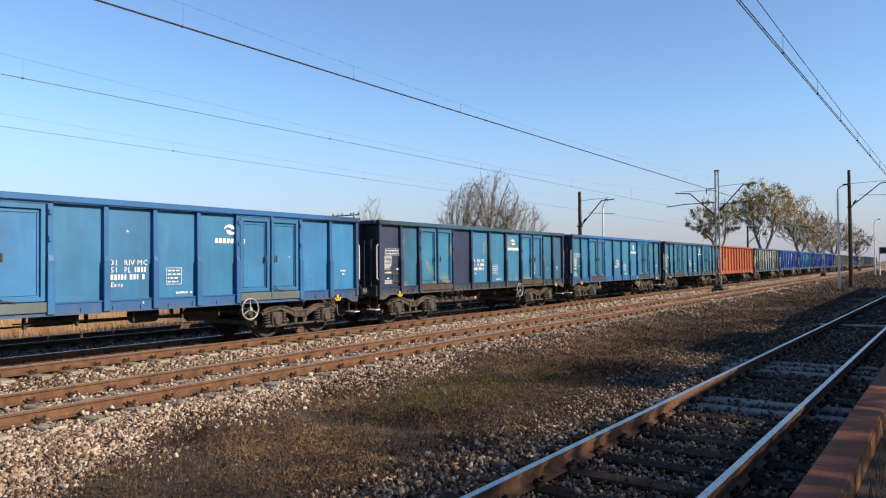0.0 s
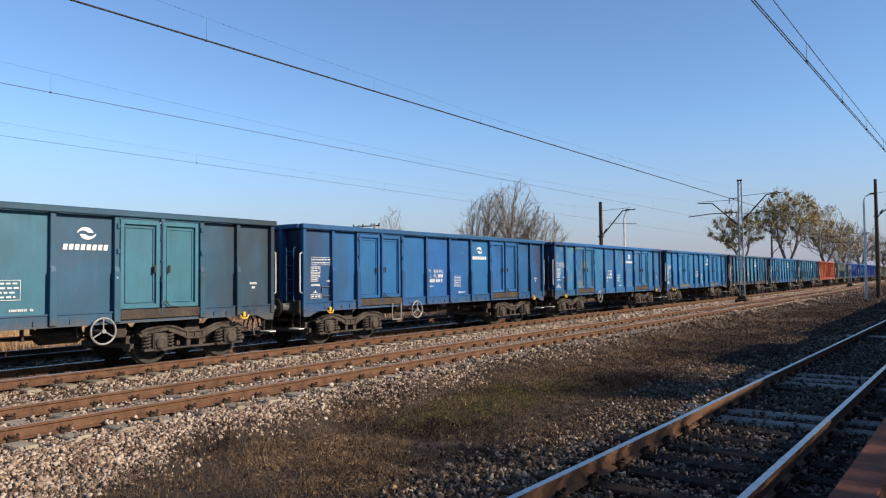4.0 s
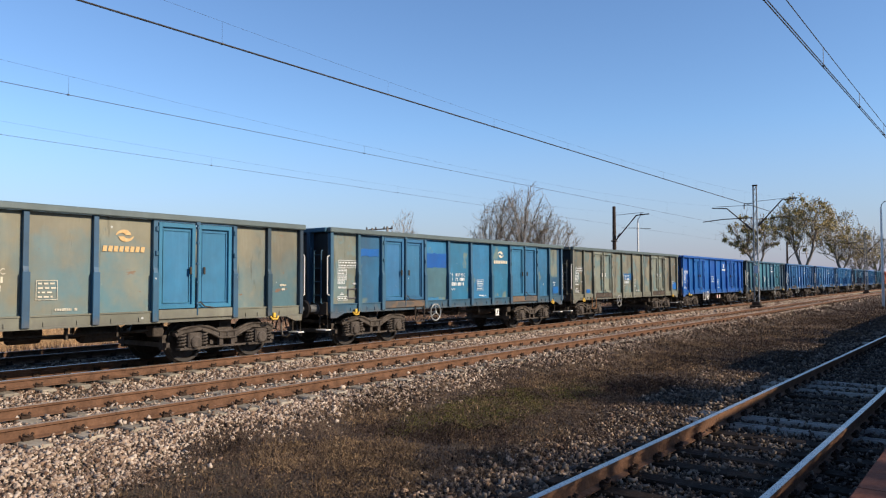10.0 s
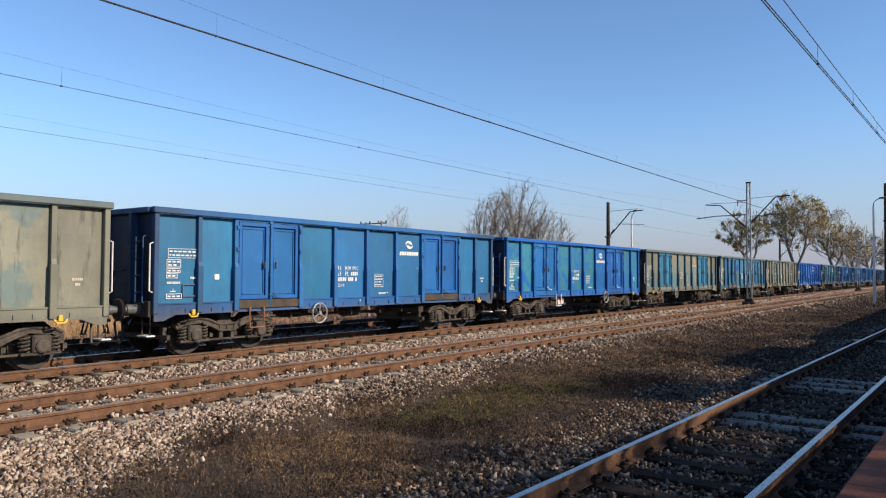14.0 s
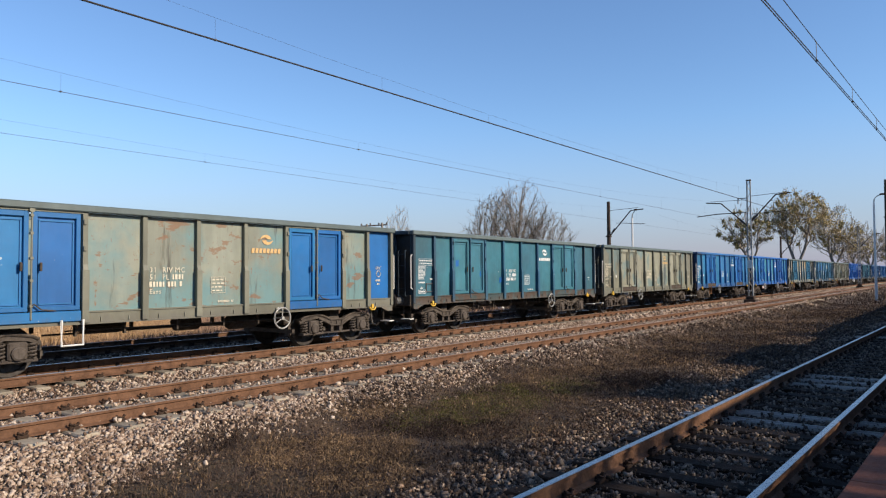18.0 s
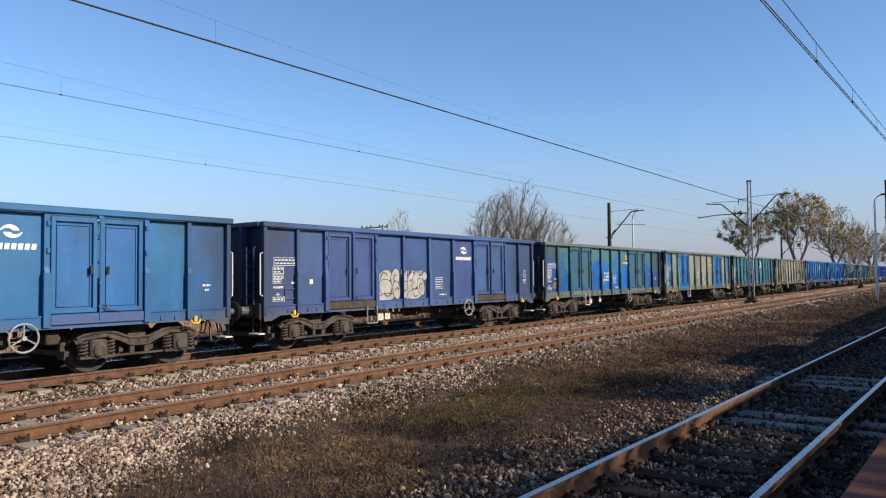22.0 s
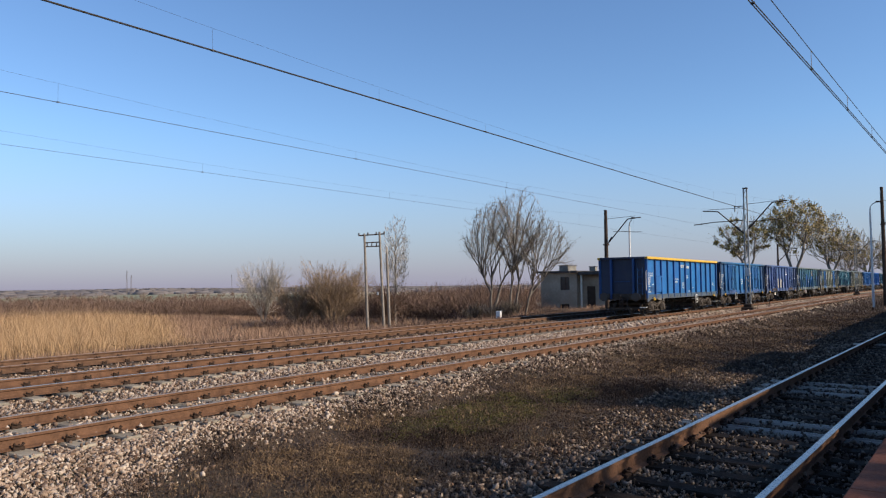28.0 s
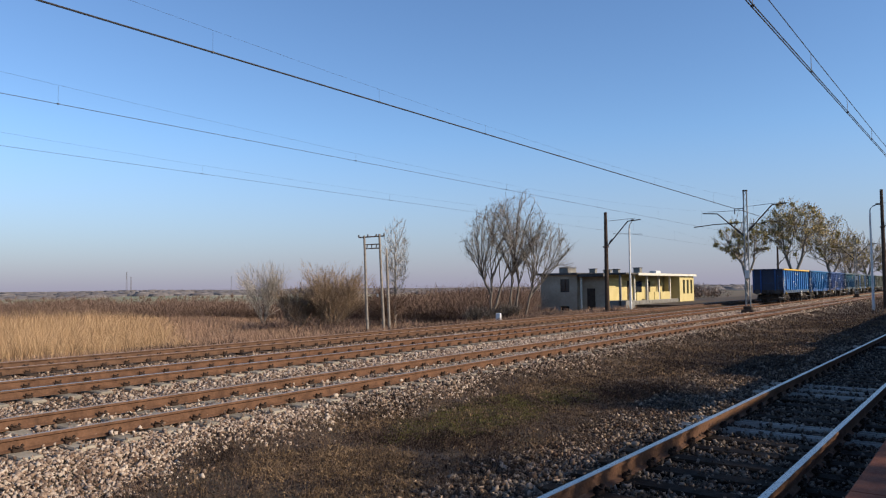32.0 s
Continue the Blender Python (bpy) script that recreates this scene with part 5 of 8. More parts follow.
LOOKS = [
    dict(label="blue smooth-sided open wagon with a yellow rim", paint=P_TAIL, rim=M_YELLOW, trim=P_TAIL_POST, plain=True, sole=P_TAIL_SOLE, wheel=1.73, wheel_mat=M_WHITEPAINT, grid_y=-0.2, numbers=False, end=P_DARKEND, end_rim=P_DARKEND, spot=False, lines=(("51", -2.13, 1.93), ("PL", -1.83, 1.93), ("Eaos", -2.13, 1.62)),
         name_bars=((-1.04, -0.15, 2.81, 0.15), (-0.02, 0.82, 2.77, 0.15), (-2.13, -1.95, 2.18, 0.11), (-1.58, -1.22, 2.03, 0.10), (-2.12, -1.42, 1.87, 0.11), (-0.02, 0.70, 2.20, 0.03), (-0.03, 0.5, 2.14, 0.03), (-0.01, 0.6, 2.08, 0.03), (0.0, 0.45, 2.02, 0.03), (1.1, 1.72, 1.46, 0.035), (5.62, 5.92, 1.75, 0.03), (5.63, 5.85, 1.66, 0.09))),
    dict(label="blue open wagon with white markings and two double doors", paint=P_MID, beam=P_NAVY, mark_y=1.9, step=-2.75, step_mat=M_WHITEPAINT, wheel=2.1, grid_y=0.85),
    dict(spot=True, uic=True, label="dusky blue open wagon with a grey graffito between the doors", paint=P_NAVY, mark_y=1.9, step=-2.75, step_mat=M_GALV, wheel=2.0, grid_y=0.75, graffito=True, plates=((-2.0, 0.68, M_YELLOW), (-1.7, 0.7, M_YELLOW))),
    dict(label="patchy blue and green open wagon with ochre marks", layout="narrow", plates=((-1.7, 0.7, M_RED), (-0.7, 0.72, M_RED)), paint=P_PATCHY, holder=True, beam=P_ROOFGREY, ink=M_WHITE, trim=P_TEAL_DARK, rim=P_ROOFGREY, sole=P_ROOFGREY, mark_y=1.9, logo=M_OCHRE, wheel=2.0, step=-2.75, grid_y=0.7, doors=paint("green_blue_doors", (0.046, 0.138, 0.170), 31, (0.014, 0.11, 0.30), 0.34, 0.2, 0.45, 0.8, soot=0.6, blur=0.10)),
    dict(uic=True, label="grey-green open wagon with rust scrapes and blue doors", paint=paint("grey_green_rusted", (0.275, 0.295, 0.24), 21, (0.150, 0.265, 0.275), 0.47, 0.75, 0.3, 0.75, drips=0.1, blur=0.09, split=-0.10, scabs=1.0), trim=P_OLIVE, rim=P_ROOFGREY, doors=P_LIGHTBLUE, bays={0: P_LIGHTBLUE, 7: P_LIGHTBLUE}, beam=P_LIGHTBLUE, logo=M_OCHRE, ink=M_FADED, mark_y=1.9, wheel=2.3, step=-2.75, grid_y=0.75),
    dict(label="teal open wagon with dark posts and small blue touch-ups", paint=P_TEAL, trim=P_TEAL_DARK, rim=P_ROOFGREY, mark_y=1.9, wheel=2.2, grid_y=0.7, sole=P_TEAL_SOLE, beam=P_TEAL_SOLE, patches=((-4.25, -4.05, 2.1, 2.3, P_BRIGHT), (-2.78, -2.62, 1.75, 1.95, P_BRIGHT), (-1.5, -1.33, 1.55, 1.72, P_BRIGHT))),
    dict(spot=True, label="grey-green open wagon with ochre markings", paint=P_GREY, rim=P_ROOFGREY, trim=P_OLIVE, mark_y=1.85, logo=M_OCHRE, ink=M_FADED, wheel=-2.2, grid_y=0.6),
    dict(spot=True, label="blue open wagon with clean white markings", paint=paint("deep_sky_blue", (0.020, 0.165, 0.37), 35, dirt=0.35), doors=paint("clear_blue_doors", (0.010, 0.14, 0.42), 36, dirt=0.2), trim=P_MID, mark_y=1.9, wheel=-1.9, grid_y=0.75, step=-3.9, step_mat=M_RUSTSTEP),
    dict(label="bright blue open wagon with old teal coat showing through", paint=P_BRIGHT_TEAL, trim=P_AZURE, rim=P_AZURE, sole=P_AZURE, beam=P_AZURE, doors=paint("blue_doors_speckled", (0.008, 0.13, 0.44), 32, (0.05, 0.23, 0.45), 0.22, 0.05, 0.15, 2.2, blur=0.06), bays={5: P_AZURE}, mark_y=1.9, step=-2.5, wheel=2.2, grid_y=0.75, levers=M_WHITEPAINT, plates=((-1.8, 0.68, M_RED), (-1.5, 0.7, M_RED))),
    dict(label="sand and teal open wagon with blue doors", paint=P_SAND_TEAL, trim=P_TEAL_DARK, rim=P_ROOFGREY, sole=P_OLIVE, beam=P_OLIVE, doors=paint("steel_blue_doors", (0.035, 0.20, 0.36), 33, dirt=0.25), ink=M_FADED, logo=M_OCHRE, mark_y=1.85, wheel=-1.9, grid_y=0.6, step=-4.6, step_mat=M_RUSTSTEP),
    dict(label="old blue open wagon with bright brushed patches", paint=P_OLDBLUE, trim=P_SLATE, rim=P_ROOFGREY, doors=P_SKYDOOR, bays={0: P_SAND_DOOR}, beam=P_RUSTY, sole=P_SLATE, mark_y=1.9, logo=M_FADED, wheel=-2.1, grid_y=0.8, step=-2.85, step_mat=M_RUSTBAND, patches=((-2.46, -1.33, 2.18, 2.62, P_BRIGHT), (-2.44, -1.34, 1.25, 2.17, paint("teal_grey_patch", (0.075, 0.17, 0.22), 34, dirt=0.4)), (-5.46, -4.58, 2.45, 2.66, P_BRIGHT), (5.85, 6.3, 1.25, 1.5, P_BRIGHT), (5.62, 6.2, 1.9, 2.98, P_SAND_DOOR)), plates=((2.05, 0.62, M_BUFFER),)),
    dict(label="sand-grey open wagon scraped to rust with a blue corner patch", paint=P_SAND, trim=P_OLIVE, rim=P_ROOFGREY, doors=P_SAND_DOOR, ink=M_WHITE, wheel=-1.9, grid_y=0.5, handles=M_WHITEPAINT, step=-4.6, step_mat=M_RUSTSTEP, patches=((-1.2, -0.06, 1.78, 2.08, P_MID), (5.58, 6.42, 1.25, 1.62, P_BRIGHT), (-5.1, -4.75, 1.22, 1.36, P_BRIGHT))),
    dict(label="bright blue open wagon, freshly painted, with white markings", paint=P_COBALT, sole=P_COBALT, beam=P_COBALT, mark_y=1.9, step=-2.75, wheel=-2.15, grid_y=0.75, wheel_mat=M_WHITEPAINT, plates=((-1.0, 0.72, M_BUFFER), (1.2, 0.66, M_RED), (1.75, 0.66, M_RED))),
    dict(label="dark teal open wagon with sooty end bays", paint=P_TEAL_DARK, doors=P_TEAL, bays={2: P_TEAL, 3: P_TEAL, 4: P_TEAL, 1: P_TEAL}, mark_y=1.9, wheel=2.2, step=-2.75, step_mat=M_RUSTBAND, grid_y=0.75),
    dict(label="weathered blue open wagon with a rusty sill", paint=P_MID, trim=P_DEEP, rim=P_DEEP, mark_y=1.85, wheel=-1.9, step=-2.85, step_mat=M_GALV, grid_y=0.7),
    dict(label="blue open wagon with yellow stains near the doors", paint=paint("blue_ochre_stained", (0.035, 0.185, 0.40), 22, (0.15, 0.20, 0.16), 0.16, 0.25, 0.35, 1.4, blur=0.10), trim=P_MID, mark_y=1.9, wheel=-2.1, grid_y=0.7),
    dict(label="clear blue open wagon with crisp white markings", layout="narrow", paint=P_MID2, trim=P_MID, beam=P_ROOFGREY, mark_y=2.0, wheel=2.5, grid_y=0.7),
    dict(label="dark blue open wagon with pale peeled doors", paint=P_OLDBLUE, trim=P_DARKEND, rim=P_TEAL_DARK, bays={0: P_DARKEND, 2: P_DARKEND}, mark_y=1.9, wheel=2.2, grid_y=0.7),
    dict(label="blue-green open wagon with faded sides", paint=P_SEA, trim=P_MID, mark_y=1.9, wheel=2.2, grid_y=0.7),
    dict(label="teal open wagon with dark posts", paint=P_SEA, trim=P_TEAL_DARK, mark_y=1.9, wheel=2.2, grid_y=0.7),
    dict(label="orange-red open wagon with smooth sides", paint=P_ORANGE, plain=True, numbers=False, spot=False, end_table=False, wheel=2.2),
    dict(label="grey-green open wagon with pale panels", paint=P_GREY, trim=P_TEAL_DARK, mark_y=1.9, wheel=2.2),
    dict(label="royal blue open wagon", paint=P_ROYAL, mark_y=1.9, wheel=2.2),
    dict(label="weathered blue open wagon", paint=P_MID, mark_y=1.9, wheel=2.2),
    dict(label="royal blue open wagon", paint=P_ROYAL, mark_y=1.9, wheel=2.2),
    dict(label="royal blue open wagon", paint=P_ROYAL, mark_y=1.9, wheel=2.2),
    dict(label="olive grey open wagon", paint=P_OLIVE, mark_y=1.9, wheel=2.2),
]
for i in range(8):
    LOOKS.append(dict(label="dark weathered open wagon", paint=(P_OLIVE, P_TEAL_DARK, P_NAVY)[i % 3], mark_y=1.9, wheel=2.2))


# end walls take a far darker coat than the sides
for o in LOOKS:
    o.setdefault("end", P_BLACKEND if o["paint"] in (P_TEAL, P_TEAL_DARK, P_GREY, P_SAND, P_SAND_TEAL, P_OLDBLUE) else P_DARKEND)


def travel(t):
    """How far the train has come at t seconds, slowing a little on its way and surging gently."""
    surge = float(np.interp(t, (0, 2, 3, 6, 8.5, 11, 13, 17, 18, 21, 24, 26, 32), (0.15, 0.17, 0.08, -0.11, -0.07, 0.05, 0.06, -0.06, -0.13, -0.13, 0.02, 0.0, 0.0)))
    return 9.0 * (t - 23.0) - 0.014 * (t - 23.0) ** 2 + surge


TRAIN = [wagon(k, o) for k, o in enumerate(LOOKS)]


# ---- loose ballast, grass and reeds ----
rng = np.random.default_rng(7)
CUBE = np.array([(x, y, z) for z in (-1, 1) for x, y in ((-1, -1), (1, -1), (1, 1), (-1, 1))], float)
CUBE_F = [(3, 2, 1, 0), (4, 5, 6, 7), (0, 1, 5, 4), (1, 2, 6, 5), (2, 3, 7, 6), (3, 0, 4, 7)]


def lumpy(x, y, scale, seed=0.0):
    """Cheap smooth noise in about -1 to 1."""
    return (np.sin(x * 1.31 * scale + seed) * np.cos(y * 1.17 * scale + seed * 2.1) + np.sin((x + y) * 0.73 * scale + 1.7 + seed) * 0.7 + np.sin((x - 1.6 * y) * 1.9 * scale + seed * 0.6) * 0.4) / 2.1


def turn_all(v, n):
    """Turn each piece about three axes at random."""
    for axis in range(3):
        a = rng.uniform(0, math.tau, n)
        c, s = np.cos(a)[:, None], np.sin(a)[:, None]
        i, k = (axis + 1) % 3, (axis + 2) % 3
        v[..., i], v[..., k] = v[..., i] * c - v[..., k] * s, v[..., i] * s + v[..., k] * c
    return v


def stones(name, xy, size, mat, label, lift=0.2, level=None):
    """Broken stones lying at the given places, each of its own shape and turn."""
    n = len(xy)
    r = size * np.clip(rng.lognormal(-0.05, 0.33, n), 0.4, 1.6)
    v = (CUBE[None] * rng.uniform(0.42, 1.1, (n, 8, 1)) + rng.normal(0, 0.16, (n, 8, 3))) * rng.uniform(0.22, 1.15, (n, 1, 3))
    v = turn_all(v, n) * (r * 0.5)[:, None, None]
    z = (ground_z(xy[:, 0], xy[:, 1]) if level is None else level + rng.normal(0, 0.012, n)) + r * lift
    v += np.stack([xy[:, 0], xy[:, 1], z], 1)[:, None, :]
    return raw_mesh(name, v, CUBE_F, 8, mat, label, "ballast")


def tufts(n, per, spread, x0, x1, y0, y1, keep):
    """Places in clumps: n clumps of per stalks."""
    c = scatter(n, x0, x1, y0, y1, keep)
    return (c[:, None, :] + rng.normal(0, spread, (len(c), per, 2))).reshape(-1, 2)


def scatter(n, x0, x1, y0, y1, keep=None):
    xy = np.stack([rng.uniform(x0, x1, n), rng.uniform(y0, y1, n)], 1)
    return xy[keep(xy[:, 0], xy[:, 1])] if keep else xy


def shoulder(x, y):
    """Where the pale stones of the main line give way to weeds."""
    edge = np.interp(y, (4, 6.5, 9, 13, 24, 60), (-7.55, -8.45, -8.70, -8.65, -8.80, -9.1)) + 0.35 * lumpy(x, y, 0.75) + 0.28 * lumpy(x, y, 1.9)
    return x + rng.normal(0, 0.26, x.shape) < edge


def siding_bed(x, y):
    sx = SIDING_X + SIDING_LEAN * y
    edge = np.interp(y, (6, 8, 11, 16, 20), (-2.6, -2.8, -3.1, -3.35, -3.45)) + 0.3 * lumpy(x, y, 0.8, 2.0)
    return (x - sx + rng.normal(0, 0.2, x.shape) > edge) & (x - sx < 1.6)


def between_sleepers(x, y):
    """The cribs of the siding, filled with stones to the top of its sleepers."""
    u = x - (SIDING_X + SIDING_LEAN * y)
    crib = np.abs(((y + 40) / 0.65) % 1.0 - 0.5) + rng.normal(0, 0.03, x.shape) > 0.22
    return crib & (np.abs(u) < 1.5) & (lumpy(x, y, 1.5, 4.0) + rng.normal(0, 0.3, x.shape) > -0.55)


stones("ballast", scatter(84000, -12.3, -6.3, 2.0, 15, shoulder), 0.048, M_STONE, "pale crushed stone ballast along the main line")
stones("ballast", scatter(42000, -12.3, -6.5, 15, 36, shoulder), 0.058, M_STONE, "pale crushed stone ballast along the main line")
stones("ballast", scatter(15000, -12.3, -6.8, 36, 110, shoulder), 0.12, M_STONE, "pale crushed stone ballast along the main line")
stones("ballast", scatter(14000, -12.3, -6.3, 2.0, 18, shoulder), 0.05, M_STONE_RUST, "rust-stained stones among the pale ballast")
stones("ballast", scatter(6000, -11.7, -9.0, 2.0, 40), 0.05, M_STONE, "loose stones strewn over the sleepers", 1.3)
stones("ballast_between", scatter(19000, -13.9, -12.2, 4, 30, lambda x, y: lumpy(x, y, 0.9, 2) + (y - 13) * 0.05 + rng.normal(0, 0.25, x.shape) > -0.5), 0.058, M_STONE, "pale and dusty ballast between the two main tracks")
stones("ballast", scatter(9000, -9.2, -7.8, 9, 40, shoulder), 0.055, M_STONE_DARK, "dark stones along the foot of the ballast", 0.45)
stones("ballast_between", scatter(7000, -13.9, -12.2, 30, 110), 0.12, M_STONE, "pale and dusty ballast between the two main tracks")
stones("rusty_ballast", scatter(10000, -14.1, -12.0, 4, 40), 0.055, M_STONE_RUST, "browned stones between the two main tracks")
stones("rusty_ballast", scatter(16000, -17.2, -13.8, 4, 34), 0.06, M_STONE_RUST, "ballast browned by brake dust under the train")
stones("rusty_ballast", scatter(7000, -17.2, -13.8, 34, 110), 0.11, M_STONE_RUST, "ballast browned by brake dust under the train")
stones("rusty_ballast", scatter(26000, -21.2, -17.0, 5, 40, lambda x, y: lumpy(x, y, 1.2) > -0.6), 0.06, M_STONE_RUST, "thin earthy ballast of the loop track")
stones("siding_ballast", scatter(56000, -6.4, -0.5, 3.5, 18, siding_bed), 0.047, M_STONE_DARK, "grey ballast of the siding, shade partly in its colour")
stones("siding_ballast", scatter(16000, -6.2, 1.0, 18, 46, siding_bed), 0.08, M_STONE_DARK, "grey ballast of the siding, shade partly in its colour")
stones("siding_ballast", scatter(2500, -6.4, -3.4, 3.5, 18, siding_bed), 0.05, M_STONE_RUST, "pale broken stones along the siding", 0.5)
stones("siding_ballast", scatter(26000, -4.0, -0.2, 3.5, 24, between_sleepers), 0.042, M_STONE_DARK, "stones heaped between the sleepers of the siding", 0.2, -0.205)
stones("siding_ballast", scatter(2600, -4.0, -0.2, 3.5, 22, lambda x, y: np.abs(x - (SIDING_X + SIDING_LEAN * y)) < 1.25), 0.038, M_STONE_DARK, "stones strewn over the sleepers of the siding", 0.3, -0.175)
stones("stray_stones", scatter(700, -9.0, -5.0, 3.5, 20, lambda x, y: lumpy(x, y, 1.1, 5.0) > 0.1), 0.04, M_STONE_DARK, "stray stones among the weeds")


def blades(name, xy, height, width, mat, label, lean=0.35, category="grass", z=None, taper=None):
    """Upright stalks: a tapered blade bent once, each leaning its own way."""
    n = len(xy)
    h = height * rng.uniform(0.45, 1.15, n) * (1 if taper is None else taper(xy[:, 0], xy[:, 1]))
    a, d = rng.uniform(0, math.tau, n), rng.uniform(0, math.tau, n)
    w = width * rng.uniform(0.6, 1.3, n) / 2
    lx, ly = np.cos(d) * h * lean * rng.uniform(0.1, 1, n), np.sin(d) * h * lean * rng.uniform(0.1, 1, n)
    wx, wy = np.cos(a) * w, np.sin(a) * w
    z0 = (ground_z(xy[:, 0], xy[:, 1]) if z is None else z) - 0.02
    x, y = xy[:, 0], xy[:, 1]
    v = np.stack([
        np.stack([x - wx, y - wy, z0], 1), np.stack([x + wx, y + wy, z0], 1),
        np.stack([x + lx * 0.4 + wx * 0.8, y + ly * 0.4 + wy * 0.8, z0 + h * 0.6], 1), np.stack([x + lx * 0.4 - wx * 0.8, y + ly * 0.4 - wy * 0.8, z0 + h * 0.6], 1),
        np.stack([x + lx + wx * 0.15, y + ly + wy * 0.15, z0 + h], 1), np.stack([x + lx - wx * 0.15, y + ly - wy * 0.15, z0 + h], 1)], 1)
    return raw_mesh(name, v, [(0, 1, 2, 3), (3, 2, 4, 5)], 6, mat, label, category)


def verge(x, y):
    sx = SIDING_X + SIDING_LEAN * y
    a = np.interp(y, (4, 6.5, 9, 13, 24, 60), (-7.6, -8.5, -8.75, -8.8, -8.95, -9.3)) + 0.4 * lumpy(x, y, 0.55)
    return (x + rng.normal(0, 0.25, x.shape) > a) & (x - sx < -2.2 + 0.45 * lumpy(x, y, 0.8, 2.0) + rng.normal(0, 0.25, x.shape))


def dense(seed, scale=0.9, level=0.0):
    return lambda x, y: verge(x, y) & (lumpy(x, y, scale, seed) + rng.normal(0, 0.3, x.shape) > level)


def patch_of(cx, cy, rx, ry, seed):
    """Places inside one ragged patch of growth."""
    return lambda x, y: verge(x, y) & (((x - cx) / rx) ** 2 + ((y - cy) / ry) ** 2 + 0.35 * lumpy(x, y, 1.7, seed) + rng.normal(0, 0.22, x.shape) < 0.85)


def litter(name, xy, size, height, mat, label, lump=0.8):
    """Crumbled dead growth: small crooked scraps heaped over the ground in low cushions."""
    n = len(xy)
    q = np.array([(-1.0, -0.16, 0.1), (0.1, -0.24, -0.1), (1.0, 0.1, 0.15), (-0.1, 0.26, 0.0)])
    v = turn_all(np.repeat(q[None], n, 0) * rng.uniform(0.6, 1.2, (n, 1, 3)), n) * (size * rng.uniform(0.35, 1.0, n))[:, None, None]
    heap = np.clip(0.5 + 0.45 * lumpy(xy[:, 0], xy[:, 1], 3.1, lump) + 0.6 * lumpy(xy[:, 0], xy[:, 1], 7.3, lump * 2), 0.03, 1.6)
    z = ground_z(xy[:, 0], xy[:, 1]) + height * heap * rng.uniform(0, 1, n) ** 0.8
    return raw_mesh(name, v + np.stack([xy[:, 0], xy[:, 1], z], 1)[:, None, :], [(0, 1, 2, 3)], 4, mat, label, "weeds")


litter("dead_weeds", scatter(150000, -9.8, -3.9, 3, 14, dense(1.0, 1.1, -0.55)), 0.026, 0.11, M_WEED, "matted dead brown weeds between the tracks")
litter("dead_weeds", scatter(90000, -9.9, -3.4, 14, 30, dense(1.0, 1.1, -0.55)), 0.040, 0.13, M_WEED, "matted dead brown weeds between the tracks")
litter("dead_weeds", scatter(40000, -9.9, -2.8, 30, 60, dense(1.0, 0.6, -0.55)), 0.08, 0.12, M_WEED, "matted dead brown weeds between the tracks")
litter("dry_scraps", scatter(26000, -9.8, -3.9, 3, 16, dense(7.0, 1.9, -0.1)), 0.030, 0.12, M_STRAW, "pale dry scraps among the dead weeds", 2.4)
litter("dry_scraps", scatter(26000, -9.8, -3.4, 16, 50, dense(7.0, 1.4, 0.0)), 0.055, 0.13, M_STRAW, "pale dry scraps among the dead weeds", 2.4)
blades("dead_weeds", scatter(30000, -9.6, -3.8, 3, 16, dense(1.0, 1.1, -0.2)), 0.07, 0.005, M_WEED, "short dead stalks in the weeds", 1.5)
blades("dry_grass", scatter(16000, -9.0, -3.8, 3, 18, dense(4.0, 0.8, 0.3)), 0.08, 0.005, M_STRAW, "short dry straw-coloured grass", 1.8)
blades("dry_grass", scatter(9000, -9.4, -3.0, 18, 60, dense(4.0, 0.5, 0.1)), 0.12, 0.012, M_STRAW, "short dry straw-coloured grass", 1.8)
for cx, cy, rx, ry, count in ((-6.9, 7.0, 1.1, 1.1, 22000), (-7.6, 14.6, 0.8, 1.6, 12000), (-7.8, 18.5, 1.0, 3.0, 12000), (-5.6, 6.2, 0.6, 0.9, 7000), (-8.2, 9.4, 0.4, 1.0, 6000), (-7.9, 24.0, 0.9, 3.5, 9000)):
    litter("dry_grass", scatter(count, cx - 1.4 * rx, cx + 1.4 * rx, cy - 1.4 * ry, cy + 1.4 * ry, patch_of(cx, cy, rx, ry, cx)), 0.032, 0.10, M_STRAW, "crumbled straw-coloured grass", cx)
    blades("dry_grass", scatter(count // 3, cx - 1.4 * rx, cx + 1.4 * rx, cy - 1.4 * ry, cy + 1.4 * ry, patch_of(cx, cy, rx, ry, cx)), 0.12, 0.005, M_STRAW, "tangled straw-coloured grass", 1.4)
# dark weed clumps; the one at y 15.2 paints a shadow patch
for cx, cy, rx, ry, count in ((-6.1, 8.9, 0.9, 0.8, 16000), (-5.9, 15.2, 0.8, 1.1, 14000), (-8.5, 10.0, 0.5, 1.2, 10000), (-7.4, 8.6, 0.6, 0.5, 6000), (-6.6, 19.5, 0.7, 1.8, 10000), (-8.2, 6.0, 0.4, 0.6, 5000)):
    litter("dead_weeds", scatter(count, cx - 1.4 * rx, cx + 1.4 * rx, cy - 1.4 * ry, cy + 1.4 * ry, patch_of(cx, cy, rx, ry, cy)), 0.030, 0.17, M_WEED_DARK, "dark clump of dead weeds, partly painting in shade", cy)
litter("dry_scraps", scatter(60000, -9.6, -3.8, 9, 46, lambda x, y: verge(x, y) & (lumpy(x, y * 0.6, 0.9, 9.0) + rng.normal(0, 0.15, x.shape) > 0.42)), 0.050, 0.15, M_STRAW, "worn straw-coloured patches in the verge", 3.1)
